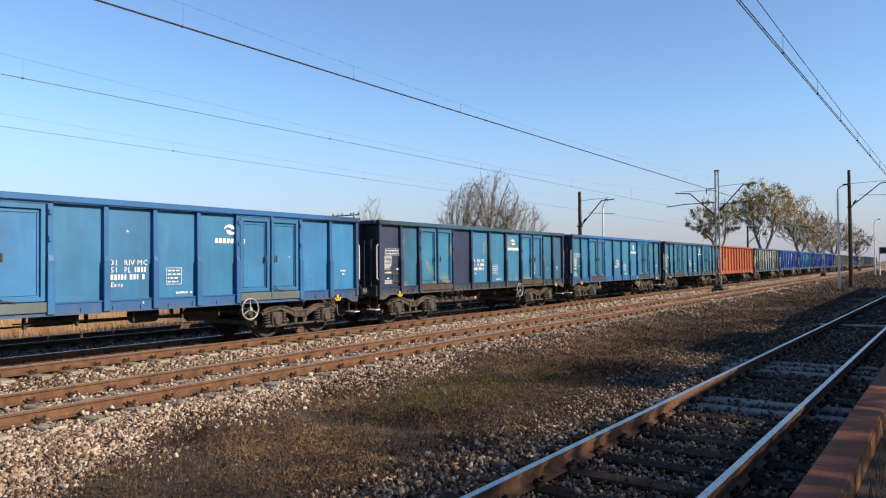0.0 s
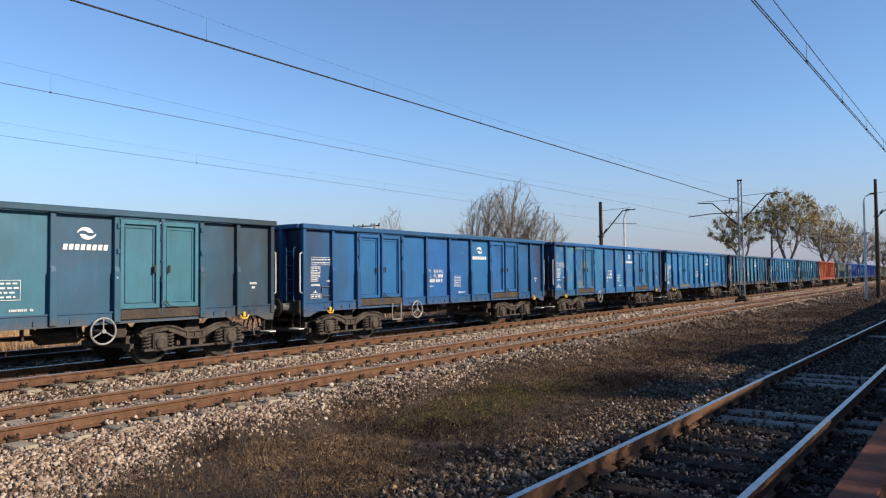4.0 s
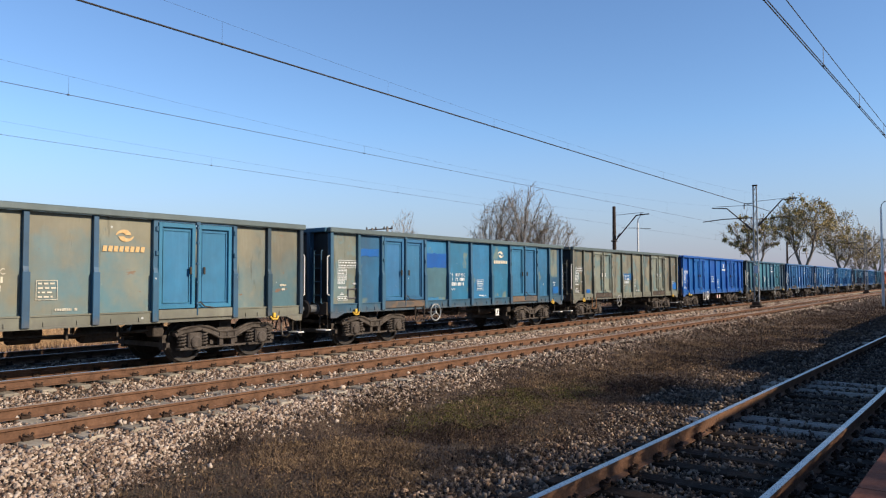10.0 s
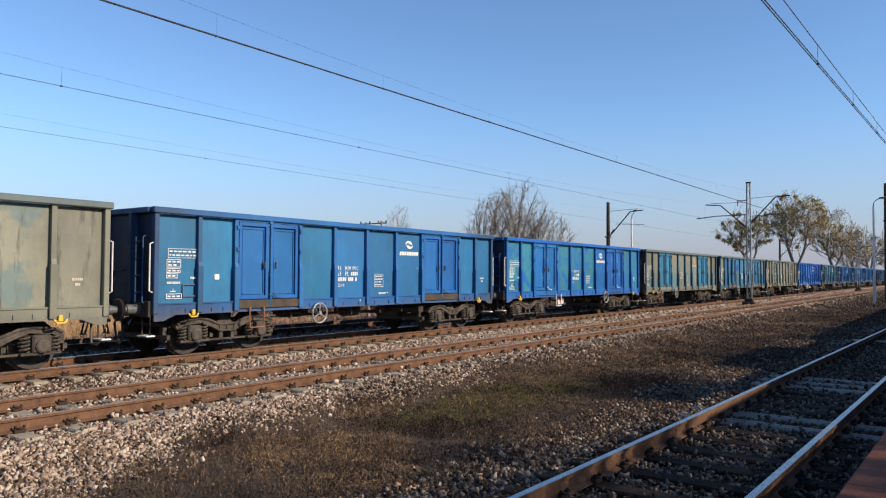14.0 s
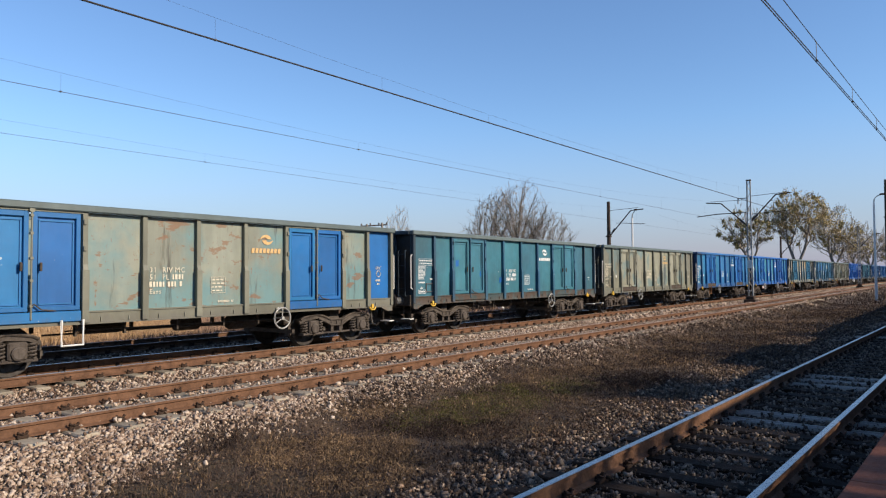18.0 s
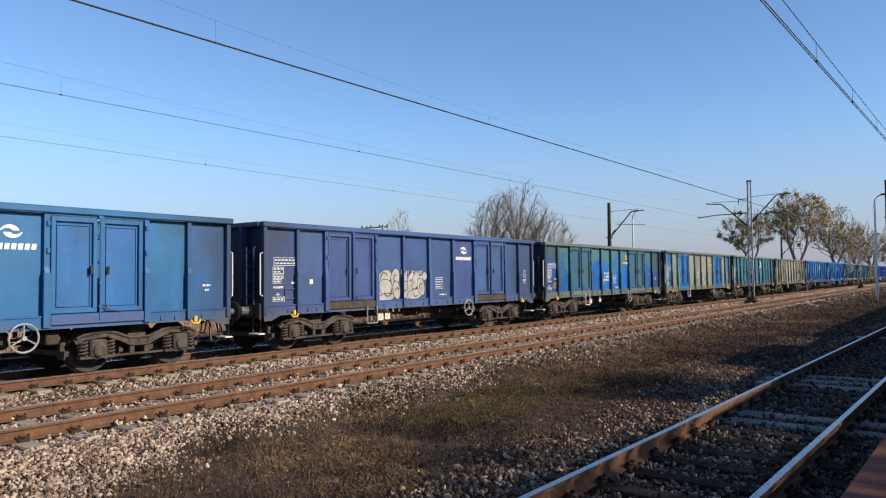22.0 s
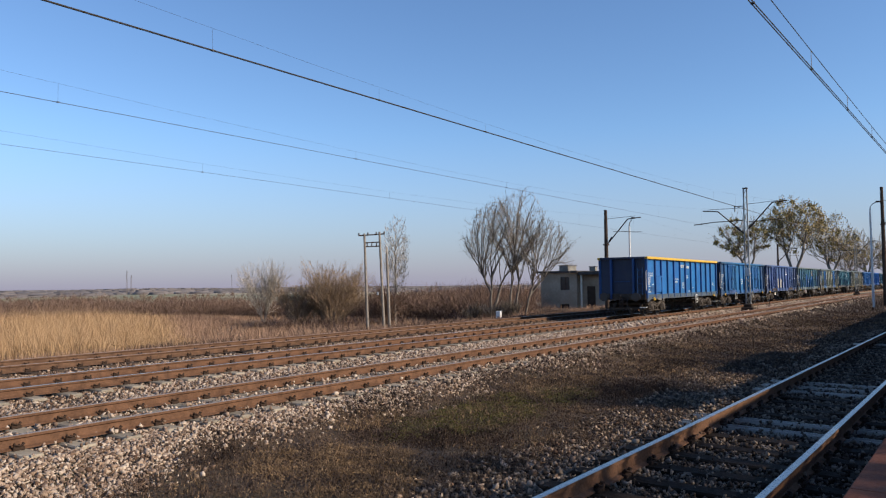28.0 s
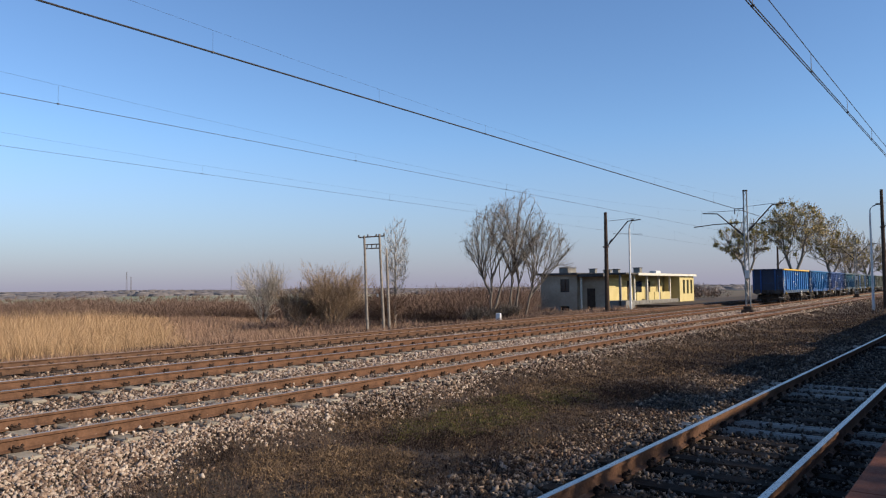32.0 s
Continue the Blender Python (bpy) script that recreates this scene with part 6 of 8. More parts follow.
litter("dead_weeds", scatter(60000, -9.6, -3.8, 7, 46, lambda x, y: verge(x, y) & (lumpy(x, y * 0.6, 0.9, 9.0) + rng.normal(0, 0.15, x.shape) < -0.42)), 0.045, 0.16, M_WEED_DARK, "dark patches of dead weeds in the verge", 3.3)
moss = lambda x, y: verge(x, y) & (((x + 7.0) / 1.0) ** 2 + ((y - 11.6) / 3.2) ** 2 + rng.normal(0, 0.3, x.shape) + 0.4 * lumpy(x, y, 1.3) < 0.9)
litter("moss_grass", scatter(60000, -8.6, -5.2, 8, 16.0, moss), 0.024, 0.09, M_GREENGRASS, "mossy green turf in the dip", 1.7)
blades("moss_grass", scatter(22000, -8.6, -5.2, 8, 16.0, moss), 0.08, 0.005, M_GREENGRASS, "short green grass in the moss", 1.3)
blades("weed_tufts", tufts(420, 22, 0.05, -9.0, -4.2, 3, 14, dense(3.0, 0.9, 0.0)), 0.12, 0.004, M_STRAW, "tufts of dry grass among the weeds", 1.0)
blades("weed_tufts", tufts(600, 24, 0.06, -9.4, -4.0, 3, 26, dense(5.0, 0.7, -0.1)), 0.12, 0.006, M_WEED, "tufts of dead brown weed", 1.1)
blades("tall_stalks", scatter(500, -8.6, -4.6, 3.2, 26, dense(2.0, 1.4, 0.1)), 0.34, 0.004, M_WEED, "thin dry flower stalks", 0.5)
blades("tall_stalks", scatter(200, -7.9, -5.4, 3.2, 9), 0.36, 0.0035, M_STRAW, "thin dry flower stalks", 0.5)
blades("far_verge", scatter(22000, -9.5, 0.5, 60, 190, lambda x, y: (x < SIDING_X + SIDING_LEAN * y - 2.2)), 0.3, 0.035, M_WEED, "brown verge beside the far line", 0.8)


def reed_edge(x, y):
    """Metres from the far edge of the reed bed, inwards."""
    return 18.5 + (-x - 24) * 0.62 + 2.4 * lumpy(x, y, 0.5) - y


def reed_bed(x, y):
    return (x < -24.0 + 0.7 * lumpy(x, y, 0.9)) & (reed_edge(x, y) > 0)


def reed_height(x, y):
    return (0.28 + 0.72 * np.clip(reed_edge(x, y) / 7.5, 0, 1)) * (0.86 + 0.26 * lumpy(x, y, 1.1, 1.0)) * rng.uniform(0.5, 1.0, x.shape) * 1.12


blades("reeds", scatter(135000, -40, -22.6, 4, 32, reed_bed), 1.5, 0.010, M_REED, "golden dry reed bed beyond the tracks", 0.6, "reeds", None, reed_height)
blades("reeds", scatter(60000, -64, -38, 8, 48, reed_bed), 1.55, 0.018, M_REED, "golden dry reed bed beyond the tracks", 0.6, "reeds", None, reed_height)
blades("low_grass", scatter(34000, -30, -20.6, 4, 62, lambda x, y: x < -20.9 + 0.3 * lumpy(x, y, 1)), 0.24, 0.014, M_MEADOW, "tawny grass on the bank beyond the tracks", 0.8)
blades("low_grass", scatter(26000, -30, -20.3, 4, 62, lambda x, y: lumpy(x, y, 0.7, 3) > 0.0), 0.3, 0.016, M_WEED, "tawny grass on the bank beyond the tracks", 0.8)
blades("meadow_grass", scatter(60000, -60, -24, 18, 46, lambda x, y: (reed_edge(x, y) < 1.5) & (lumpy(x, y, 0.3, 5) > -0.6)), 0.62, 0.022, M_MEADOW, "brown mauve meadow growth at the end of the reeds", 0.5, "grass", None, lambda x, y: np.clip(1.0 - (-reed_edge(x, y)) / 16.0, 0.35, 1.0))
blades("low_grass", scatter(40000, -75, -24, 22, 64, lambda x, y: lumpy(x, y, 0.25, 5) > -0.3), 0.5, 0.035, M_MEADOW, "tawny rough meadow", 0.6)
blades("track_weeds", scatter(5000, -21.2, -17.8, 5, 45, lambda x, y: lumpy(x, y, 1.4, 6) > 0.15), 0.14, 0.012, M_STRAW, "dry weeds grown into the loop track", 0.9)


# ---- trees and shrubs ----
def grow(rnd, p, d, length, radius, level, top, spec, out):
    """One limb and all that springs from it. spec: forks, turn, shrink, bend, lift at each level."""
    n = 4 if level < 2 else 3
    pts = [p]
    for i in range(n):
        d = (d + Vector((rnd.gauss(0, 1), rnd.gauss(0, 1), rnd.gauss(0, 0.6) + spec["lift"])) * spec["bend"]).normalized()
        pts.append(pts[-1] + d * (length / n))
    for i in range(n):
        out.append((pts[i], pts[i + 1], radius * (1 - 0.45 * i / n), radius * (1 - 0.45 * (i + 1) / n), level))
    if level >= top:
        return
    k = spec["forks"][min(level, len(spec["forks"]) - 1)]
    for j in range(k):
        f = rnd.uniform(spec["low"] if level == 0 else 0.3, 1.0) if j else 1.0
        i = min(int(f * n), n - 1)
        q = pts[i].lerp(pts[i + 1], f * n - i)
        side = Vector((rnd.gauss(0, 1), rnd.gauss(0, 1), rnd.gauss(0, 0.5)))
        side = (side - d * side.dot(d)).normalized()
        ang = radians(rnd.uniform(*spec["turn"])) * (0.55 if j == 0 else 1)
        nd = (d * math.cos(ang) + side * math.sin(ang)).normalized()
        grow(rnd, q, nd, length * rnd.uniform(*spec["shrink"]), max(radius * (0.62 if j == 0 else 0.48), 0.006), level + 1, top, spec, out)


def limbs(name, segs, mat, parent, sides, least):
    """Tapered limbs as three- or five-sided bars in one mesh."""
    a = np.array([s[0] for s in segs])
    b = np.array([s[1] for s in segs])
    ra, rb = np.maximum([s[2] for s in segs], least), np.maximum([s[3] for s in segs], least * 0.7)
    d = b - a
    d /= np.linalg.norm(d, axis=1)[:, None] + 1e-9
    u = np.cross(d, np.where(np.abs(d[:, 2:3]) < 0.9, [[0, 0, 1.0]], [[1.0, 0, 0]]))
    u /= np.linalg.norm(u, axis=1)[:, None]
    w = np.cross(d, u)
    ring = [(u * math.cos(k * math.tau / sides) + w * math.sin(k * math.tau / sides)) for k in range(sides)]
    v = np.stack([a + r * ra[:, None] for r in ring] + [b + d * ra[:, None] * 0.3 + r * rb[:, None] for r in ring], 1)
    f = [(k, (k + 1) % sides, sides + (k + 1) % sides, sides + k) for k in range(sides)]
    ob = raw_mesh(name, v, f, sides, mat, kind="")
    ob.parent = parent
    return ob




def tree(name, place, height, seed, spec, label, stems=1, top=4, spread=0.25, bark=None, twig=None, leaves=0, leaf_size=0.3, girth=0.02, least=0.008, category="tree", first=0.36):
    """A tree of tapering trunk, limbs and twigs; leaves: how many clumps of foliage its outer twigs carry."""
    rnd = random.Random(seed)
    t = thing(name, pose(*place), label, category)
    segs = []
    for k in range(stems):
        a = rnd.uniform(0, math.tau)
        lean = spread * rnd.uniform(0.4, 1) if stems > 1 else spread * 0.3
        d = Vector((math.cos(a) * lean, math.sin(a) * lean, 1)).normalized()
        p = Vector((math.cos(a), math.sin(a), 0)) * (0.02 * height * (stems > 1)) + Vector((0, 0, -0.15))
        grow(rnd, p, d, height * first, height * girth, 0, top, spec, segs)
    high = max(s[1].z for s in segs)
    k = height / high
    segs = [(a * k, b * k, r, q, l) for a, b, r, q, l in segs]
    limbs("trunk", [s for s in segs if s[4] <= 1], bark or M_BARK, t, 6, least)
    fine = [s for s in segs if s[4] > 1]
    limbs("crown", fine, twig or M_TWIG, t, 3, least)
    if leaves:
        tips = [s for s in segs if s[4] >= top - 1]
        rnd.shuffle(tips)
        n = 26
        cs = np.array([s[1] for s in tips[:leaves]])
        m = len(cs) * n
        off = rng.normal(0, leaf_size, (len(cs), n, 3)) * np.array([1, 1, 0.75])
        c = (cs[:, None, :] + off).reshape(-1, 3)
        q = np.array([(-1, -0.5, 0), (0, -0.7, 0.1), (1, 0.4, 0), (0, 0.7, -0.1)])
        v = turn_all(np.repeat(q[None], m, 0).astype(float), m) * (leaf_size * rng.uniform(0.25, 0.5, m))[:, None, None] + c[:, None, :]
        lv = raw_mesh("foliage", v, [(0, 1, 2, 3)], 4, M_LEAF, kind="")
        lv.parent = t
    return t


def crown_tree(name, place, label, trunks, centre, radii, n, seed, least, girth, twigs=3, twig_len=0.5, balls=0, ball=0.4, leaves=0, leaf_zone=0.0, bark=None, twig=None, reach=0.35, category="tree"):
    """A tree whose limbs fill a crown of the given shape: each new tip joins the limb that it reaches most easily."""
    g = np.random.default_rng(seed)
    t = thing(name, pose(*place), label, category)
    nodes, parent, length = [], [], []
    for path in trunks:
        path = [np.array(p, float) for p in path]
        last = -1
        if nodes and path[0][2] > 0.5:
            last = int(np.argmin([np.linalg.norm(q - path[0]) for q in nodes]))
        for a, b in zip(path, path[1:]):
            for f in (0.0, 0.25, 0.5, 0.75):
                p = a + (b - a) * f + g.normal(0, 0.035, 3) * (f > 0)
                nodes.append(p)
                parent.append(last)
                length.append(0.0 if last < 0 else length[last] + np.linalg.norm(p - nodes[last]) * 0.6)
                last = len(nodes) - 1
    base = len(nodes)
    pts = g.normal(0, 1, (n * 3, 3))
    pts = pts / np.linalg.norm(pts, axis=1)[:, None] * g.uniform(0, 1, (n * 3, 1)) ** 0.42
    lump = 1 + 0.16 * np.sin(pts[:, 0] * 5 + seed) * np.cos(pts[:, 2] * 4.0 + seed * 2)
    pts[:, :2] *= (0.68 + 0.36 * smooth(-1.0, 0.15, pts[:, 2]))[:, None]
    pts = (pts * lump[:, None] * np.array(radii) + np.array(centre))[pts[:, 2] > -0.72][:n]
    root = np.array(centre) - np.array([0, 0, radii[2] * 1.1])
    pts = pts[np.argsort(np.linalg.norm(pts - root, axis=1))]
    for p in pts:
        q = np.array(nodes)
        d = p - q
        dist = np.linalg.norm(d, axis=1)
        way = (p - root) / (np.linalg.norm(p - root) + 1e-6)
        cost = dist * (1.6 - 0.95 * (d @ way) / (dist + 1e-6)) + reach * np.array(length)
        cost[[i for i in range(base) if parent[i] < 0]] += 50
        k = int(np.argmin(cost))
        steps = max(1, int(dist[k] / 0.8))
        for f in range(1, steps + 1):
            nodes.append(q[k] + d[k] * f / steps + g.normal(0, 0.05, 3) * (f < steps))
            parent.append(k if f == 1 else len(nodes) - 2)
            length.append(length[parent[-1]] + dist[k] / steps)
    m = len(nodes)
    load = np.zeros(m)
    kids = np.zeros(m, int)
    for i in range(m - 1, -1, -1):
        load[i] += 1 if kids[i] == 0 else 0
        if parent[i] >= 0:
            load[parent[i]] += load[i]
            kids[parent[i]] += 1
    r = girth * (load / load.max()) ** 0.46
    segs = [(Vector(nodes[parent[i]]), Vector(nodes[i]), r[parent[i]], r[i], 0) for i in range(m) if parent[i] >= 0]
    segs = [(a, b, min(ra, rb * 1.5), rb, l) for a, b, ra, rb, l in segs]
    thick = [v for v in segs if v[3] > girth * 0.3]
    thin = [v for v in segs if v[3] <= girth * 0.3]
    tips = [i for i in range(m) if kids[i] == 0]
    for i in range(base, m):
        for k in range(twigs if kids[i] == 0 else 1):
            d = np.array(nodes[i]) - np.array(nodes[parent[i]])
            d = d / (np.linalg.norm(d) + 1e-6) + g.normal(0, 0.5, 3) + np.array([0, 0, 0.2])
            d = d / np.linalg.norm(d) * twig_len * g.uniform(0.4, 1.2)
            mid = np.array(nodes[i]) + d * 0.5 + g.normal(0, 0.04, 3)
            end = np.array(nodes[i]) + d + np.array([0, 0, 0.05])
            thin.append((Vector(nodes[i]), Vector(mid), least, least * 0.8, 1))
            thin.append((Vector(mid), Vector(end), least * 0.8, least * 0.5, 1))
    limbs("trunk", thick, bark or M_BARK, t, 7, least)
    limbs("crown", thin, twig or M_TWIG, t, 3, least * 0.6)

    def clumps(part_name, centres, spread, per, size, mat):
        c = (centres[:, None, :] + rng.normal(0, 1, (len(centres), per, 3)) * np.asarray(spread)[:, None, None]).reshape(-1, 3)
        q = np.array([(-1, -0.5, 0), (0, -0.7, 0.15), (1, 0.4, 0), (0, 0.7, -0.15)])
        v = turn_all(np.repeat(q[None], len(c), 0).astype(float), len(c)) * (size * rng.uniform(0.5, 1.1, len(c)))[:, None, None] + c[:, None, :]
        raw_mesh(part_name, v, [(0, 1, 2, 3)], 4, mat, kind="stuff").parent = t

    outer = [i for i in range(base, m) if kids[i] <= 1]
    if balls:
        pick = g.choice(outer, balls)
        for k in pick:
            clumps("mistletoe_ball", np.array([nodes[k]]), np.array([ball * g.uniform(0.45, 0.8) * 0.5]), 60, ball * 0.26, M_MISTLETOE)
    if leaves:
        high = [i for i in outer if nodes[i][2] > leaf_zone]
        pick = g.choice(high, leaves)
        clumps("foliage", np.array([nodes[k] for k in pick]), g.uniform(0.25, 0.55, leaves), 16, 0.14, M_LEAF)
    return t


def gz(x, y):
    return float(ground_z(x, y))


def arc(p, q, rise, rnd, n, r0, r1, level, out):
    """A limb from p to q that sets off towards rise and bends round; gives back its points."""
    ctrl = p + rise
    pts = [p]
    for i in range(1, n + 1):
        f = i / n
        wob = Vector((rnd.gauss(0, 1), rnd.gauss(0, 1), rnd.gauss(0, 1))) * 0.05 * (f < 1)
        pts.append(p * (1 - f) ** 2 + ctrl * 2 * f * (1 - f) + q * f * f + wob)
        out.append((pts[-2], pts[-1], r0 + (r1 - r0) * (i - 1) / n, r0 + (r1 - r0) * f, level))
    return pts


def fan_tree(place, label, stems, centre, size, limb_count, seed, girth):
    """A bare tree with a round crown: bent stems, limbs that fan out to the crown's shell, boughs and twigs on them."""
    rnd = random.Random(seed)
    t = thing("bare_tree", pose(*place, 0, 0, 35.8), label, "tree")
    stout, fine = [], []
    centre, heads = Vector(centre), []
    for path in stems:
        pts = [Vector(p) for p in path]
        for i, (a, b) in enumerate(zip(pts, pts[1:])):
            f0, f1 = 1 - 0.55 * i / len(pts), 1 - 0.55 * (i + 1) / len(pts)
            mid = a.lerp(b, 0.5) + Vector((rnd.gauss(0, 0.06), rnd.gauss(0, 0.06), 0))
            stout += [(a, mid, girth * f0, girth * (f0 + f1) / 2, 0), (mid, b, girth * (f0 + f1) / 2, girth * f1, 0)]
        heads += [(pts[-1], (pts[-1] - pts[-2]).normalized()), (pts[-2].lerp(pts[-1], 0.4), (pts[-1] - pts[-2]).normalized())]

    def shell(d, depth):
        return centre + Vector((d.x * size[0], d.y * size[1], d.z * size[2])) * depth

    for k in range(limb_count):
        up = 1.0 - 1.25 * (k + 0.5) / limb_count
        turn = k * 2.39996 + rnd.uniform(-0.3, 0.3)
        flat = math.sqrt(max(0.0, 1 - up * up))
        d = Vector((flat * math.cos(turn), flat * math.sin(turn), up))
        end = shell(d, rnd.uniform(0.9, 1.06))
        head, rise = min(heads, key=lambda h: (h[0] - end).length + 1.6 * rnd.random())
        way = (end - head).length
        limb = arc(head, end, rise * 0.22 * way + (end - head) * 0.3, rnd, 7, girth * 0.36, 0.012, 0, stout)
        for j in range(8):
            f = rnd.uniform(0.3, 0.95)
            i = min(int(f * 7), 6)
            p, run = limb[i].lerp(limb[i + 1], f * 7 - i), (limb[i + 1] - limb[i]).normalized()
            e = (d + Vector((rnd.gauss(0, 0.26), rnd.gauss(0, 0.26), rnd.gauss(0, 0.22)))).normalized()
            q = shell(e, rnd.uniform(0.8, 1.04))
            q = p + (q - p) * min(1.0, 1.9 / (q - p).length)
            bough = arc(p, q, run * 0.4 * (q - p).length, rnd, 4, 0.015, 0.007, 1, fine)
            for m in range(6):
                i = rnd.randrange(1, 4)
                a, on = bough[i].lerp(bough[i + 1], rnd.random()), (bough[i + 1] - bough[i]).normalized()
                side = (on + Vector((rnd.gauss(0, 0.42), rnd.gauss(0, 0.42), rnd.gauss(0.12, 0.38)))).normalized()
                arc(a, a + side * rnd.uniform(0.25, 0.75), on * 0.2, rnd, 2, 0.007, 0.005, 2, fine)
    limbs("trunk", stout, M_BARK_DARK, t, 7, 0.014)
    limbs("crown", fine, M_TWIG, t, 3, 0.0054)
    return t


fan_tree((-28.6, 45.9, gz(-28.6, 45.9)), "bare grey tree with forked trunk beside the building", [[(0, 0, -0.3), (-0.05, 0, 1.4), (0.05, 0, 2.8), (0.0, 0.1, 3.5)], [(0.05, 0, 1.2), (0.5, 0.2, 2.2), (0.75, 0.1, 3.1)], [(0.0, 0, 2.4), (-0.4, 0.1, 3.2), (-0.6, 0.1, 3.7)]],
         (0.5, 0, 6.0), (2.65, 2.3, 3.5), 30, 3, 0.11)
fan_tree((-27.4, 46.8, gz(-27.4, 46.8)), "bare grey tree with slender upright stems", [[(0, 0, -0.3), (-0.1, 0, 2.0), (0.05, 0.1, 3.6)], [(0.15, 0.1, -0.3), (0.4, 0.1, 2.0), (0.55, 0.1, 3.0)]],
         (0.4, 0, 6.7), (2.6, 2.2, 3.4), 30, 8, 0.10)
fan_tree((-26.6, 47.4, gz(-26.6, 47.4)), "bare grey tree that leans over the building", [[(0, 0, -0.3), (0.2, 0, 1.4), (0.5, 0.1, 2.4), (0.6, 0.1, 3.0)], [(0.4, 0.1, 2.0), (0.8, 0.1, 2.5), (1.1, 0.2, 2.8)]],
         (1.3, 0, 5.1), (2.4, 1.9, 2.7), 22, 12, 0.10)
UPRIGHT = dict(forks=(6, 4, 3), turn=(10, 26), shrink=(0.5, 0.8), bend=0.08, lift=0.35, low=0.2)
for i, (x, y, h) in enumerate(((-29.6, 45.2, 1.9), (-28.1, 45.6, 1.7), (-27.2, 46.2, 1.9))):
    tree("bramble", (x, y, gz(x, y)), h, 90 + i, UPRIGHT, "dark bare undergrowth at the foot of the trees", 14, 4, 0.6, twig=M_BARK_DARK, bark=M_BARK_DARK, least=0.008, girth=0.006, category="shrub", first=0.5)
tree("poplar_sapling", (-47.0, 40.0, gz(-47, 40)), 5.6, 21, UPRIGHT, "thin bare saplings in the meadow", 12, 4, 0.3, twig=M_TWIG_PALE, least=0.007, girth=0.006, first=0.5)
crown_tree("birch", (-35.3, 42.8, gz(-35.3, 42.8)), "slender bare birch behind the pole frame", [[(0, 0, -0.2), (0.05, 0, 2.5), (0.1, 0, 5.0), (0.1, 0, 7.4)]], (0.1, 0, 4.9), (1.0, 1.0, 3.3), 420, 24, 0.010, 0.09, 4, 0.5, bark=M_BARK_PALE, twig=M_TWIG_PALE)
tree("willow_shrub", (-37.3, 38.0, gz(-37.3, 38)), 5.2, 27, UPRIGHT, "yellowish willow shrub with many rods", 18, 4, 0.75, twig=M_WILLOW, bark=M_WILLOW, least=0.007, girth=0.006, category="shrub", first=0.5)
tree("willow_shrub", (-39.6, 37.0, gz(-39.6, 37)), 3.8, 29, UPRIGHT, "yellowish willow shrub with many rods", 20, 4, 0.9, twig=M_WILLOW, bark=M_WILLOW, least=0.007, girth=0.006, category="shrub", first=0.5)
tree("willow_shrub", (-34.0, 40.5, gz(-34, 40.5)), 3.6, 30, UPRIGHT, "brown willow shrub with many rods", 16, 4, 0.7, twig=M_TWIG_WARM, bark=M_TWIG_WARM, least=0.007, girth=0.006, category="shrub", first=0.5)
tree("willow_shrub", (-38.4, 39.2, gz(-38.4, 39.2)), 4.4, 28, UPRIGHT, "broad yellowish willow shrub with many rods", 26, 4, 1.0, twig=M_WILLOW, bark=M_WILLOW, least=0.007, girth=0.006, category="shrub", first=0.5)
crown_tree("mistletoe_tree", (-28.2, 122.0, -0.4), "bare spreading tree hung with dark mistletoe balls", [[(0, 0, -0.3), (0, 0, 2.6), (-0.6, 0, 5.5), (-2.4, 0, 8.0)], [(0, 0, 2.6), (1.2, 0, 6.0), (1.4, 0, 9.5)]], (-0.4, 0, 9.0), (4.4, 3.6, 3.9), 360, 33, 0.022, 0.27, 3, 0.9, balls=64, ball=0.62)
crown_tree("mistletoe_tree", (-22.4, 128.0, -0.4), "tall spreading tree with olive foliage and mistletoe", [[(0, 0, -0.3), (0, 0, 3.2), (-1.2, 0, 7.0), (-1.6, 0, 11.0)], [(0, 0, 3.0), (1.4, 0.2, 7.0), (2.2, 0, 11.0)]], (0.3, 0, 10.6), (4.8, 4.0, 5.0), 480, 37, 0.022, 0.31, 3, 0.9, balls=70, ball=0.58, leaves=300, leaf_zone=9.5)
crown_tree("mistletoe_tree", (-18.3, 137.0, -0.4), "spreading tree with yellowing olive foliage", [[(0, 0, -0.3), (0.1, 0, 3.0), (-0.8, 0, 6.5), (-0.6, 0, 10.0)], [(0.1, 0, 3.0), (1.6, 0.2, 6.5)]], (0.0, 0, 8.8), (4.4, 3.8, 4.2), 400, 41, 0.024, 0.27, 3, 0.9, balls=20, ball=0.6, leaves=170, leaf_zone=7.5)
crown_tree("mistletoe_tree", (-17.4, 152.0, -0.4), "low spreading tree with yellowing olive foliage", [[(0, 0, -0.3), (0.1, 0, 2.0), (0.4, 0, 5.0)]], (0.0, 0, 6.0), (3.6, 3.2, 3.0), 260, 43, 0.035, 0.26, 3, 0.9, leaves=80, leaf_zone=6.0)
crown_tree("mistletoe_tree", (-17.6, 185.0, -0.4), "far bare tree hung with mistletoe balls", [[(0, 0, -0.3), (0, 0, 3.0), (-0.6, 0, 6.0), (-1.0, 0, 9.0)], [(0, 0, 3.0), (1.2, 0, 7.0)]], (0.0, 0, 8.2), (4.4, 3.8, 4.4), 300, 44, 0.04, 0.32, 3, 1.0, balls=30, ball=0.65)
crown_tree("mistletoe_tree", (-15.8, 225.0, -0.4), "far bare tree hung with mistletoe balls", [[(0, 0, -0.3), (0, 0, 3.0), (-0.6, 0, 6.0)]], (0.0, 0, 7.2), (4.0, 3.6, 4.0), 220, 46, 0.05, 0.30, 3, 1.0, balls=20, ball=0.65)


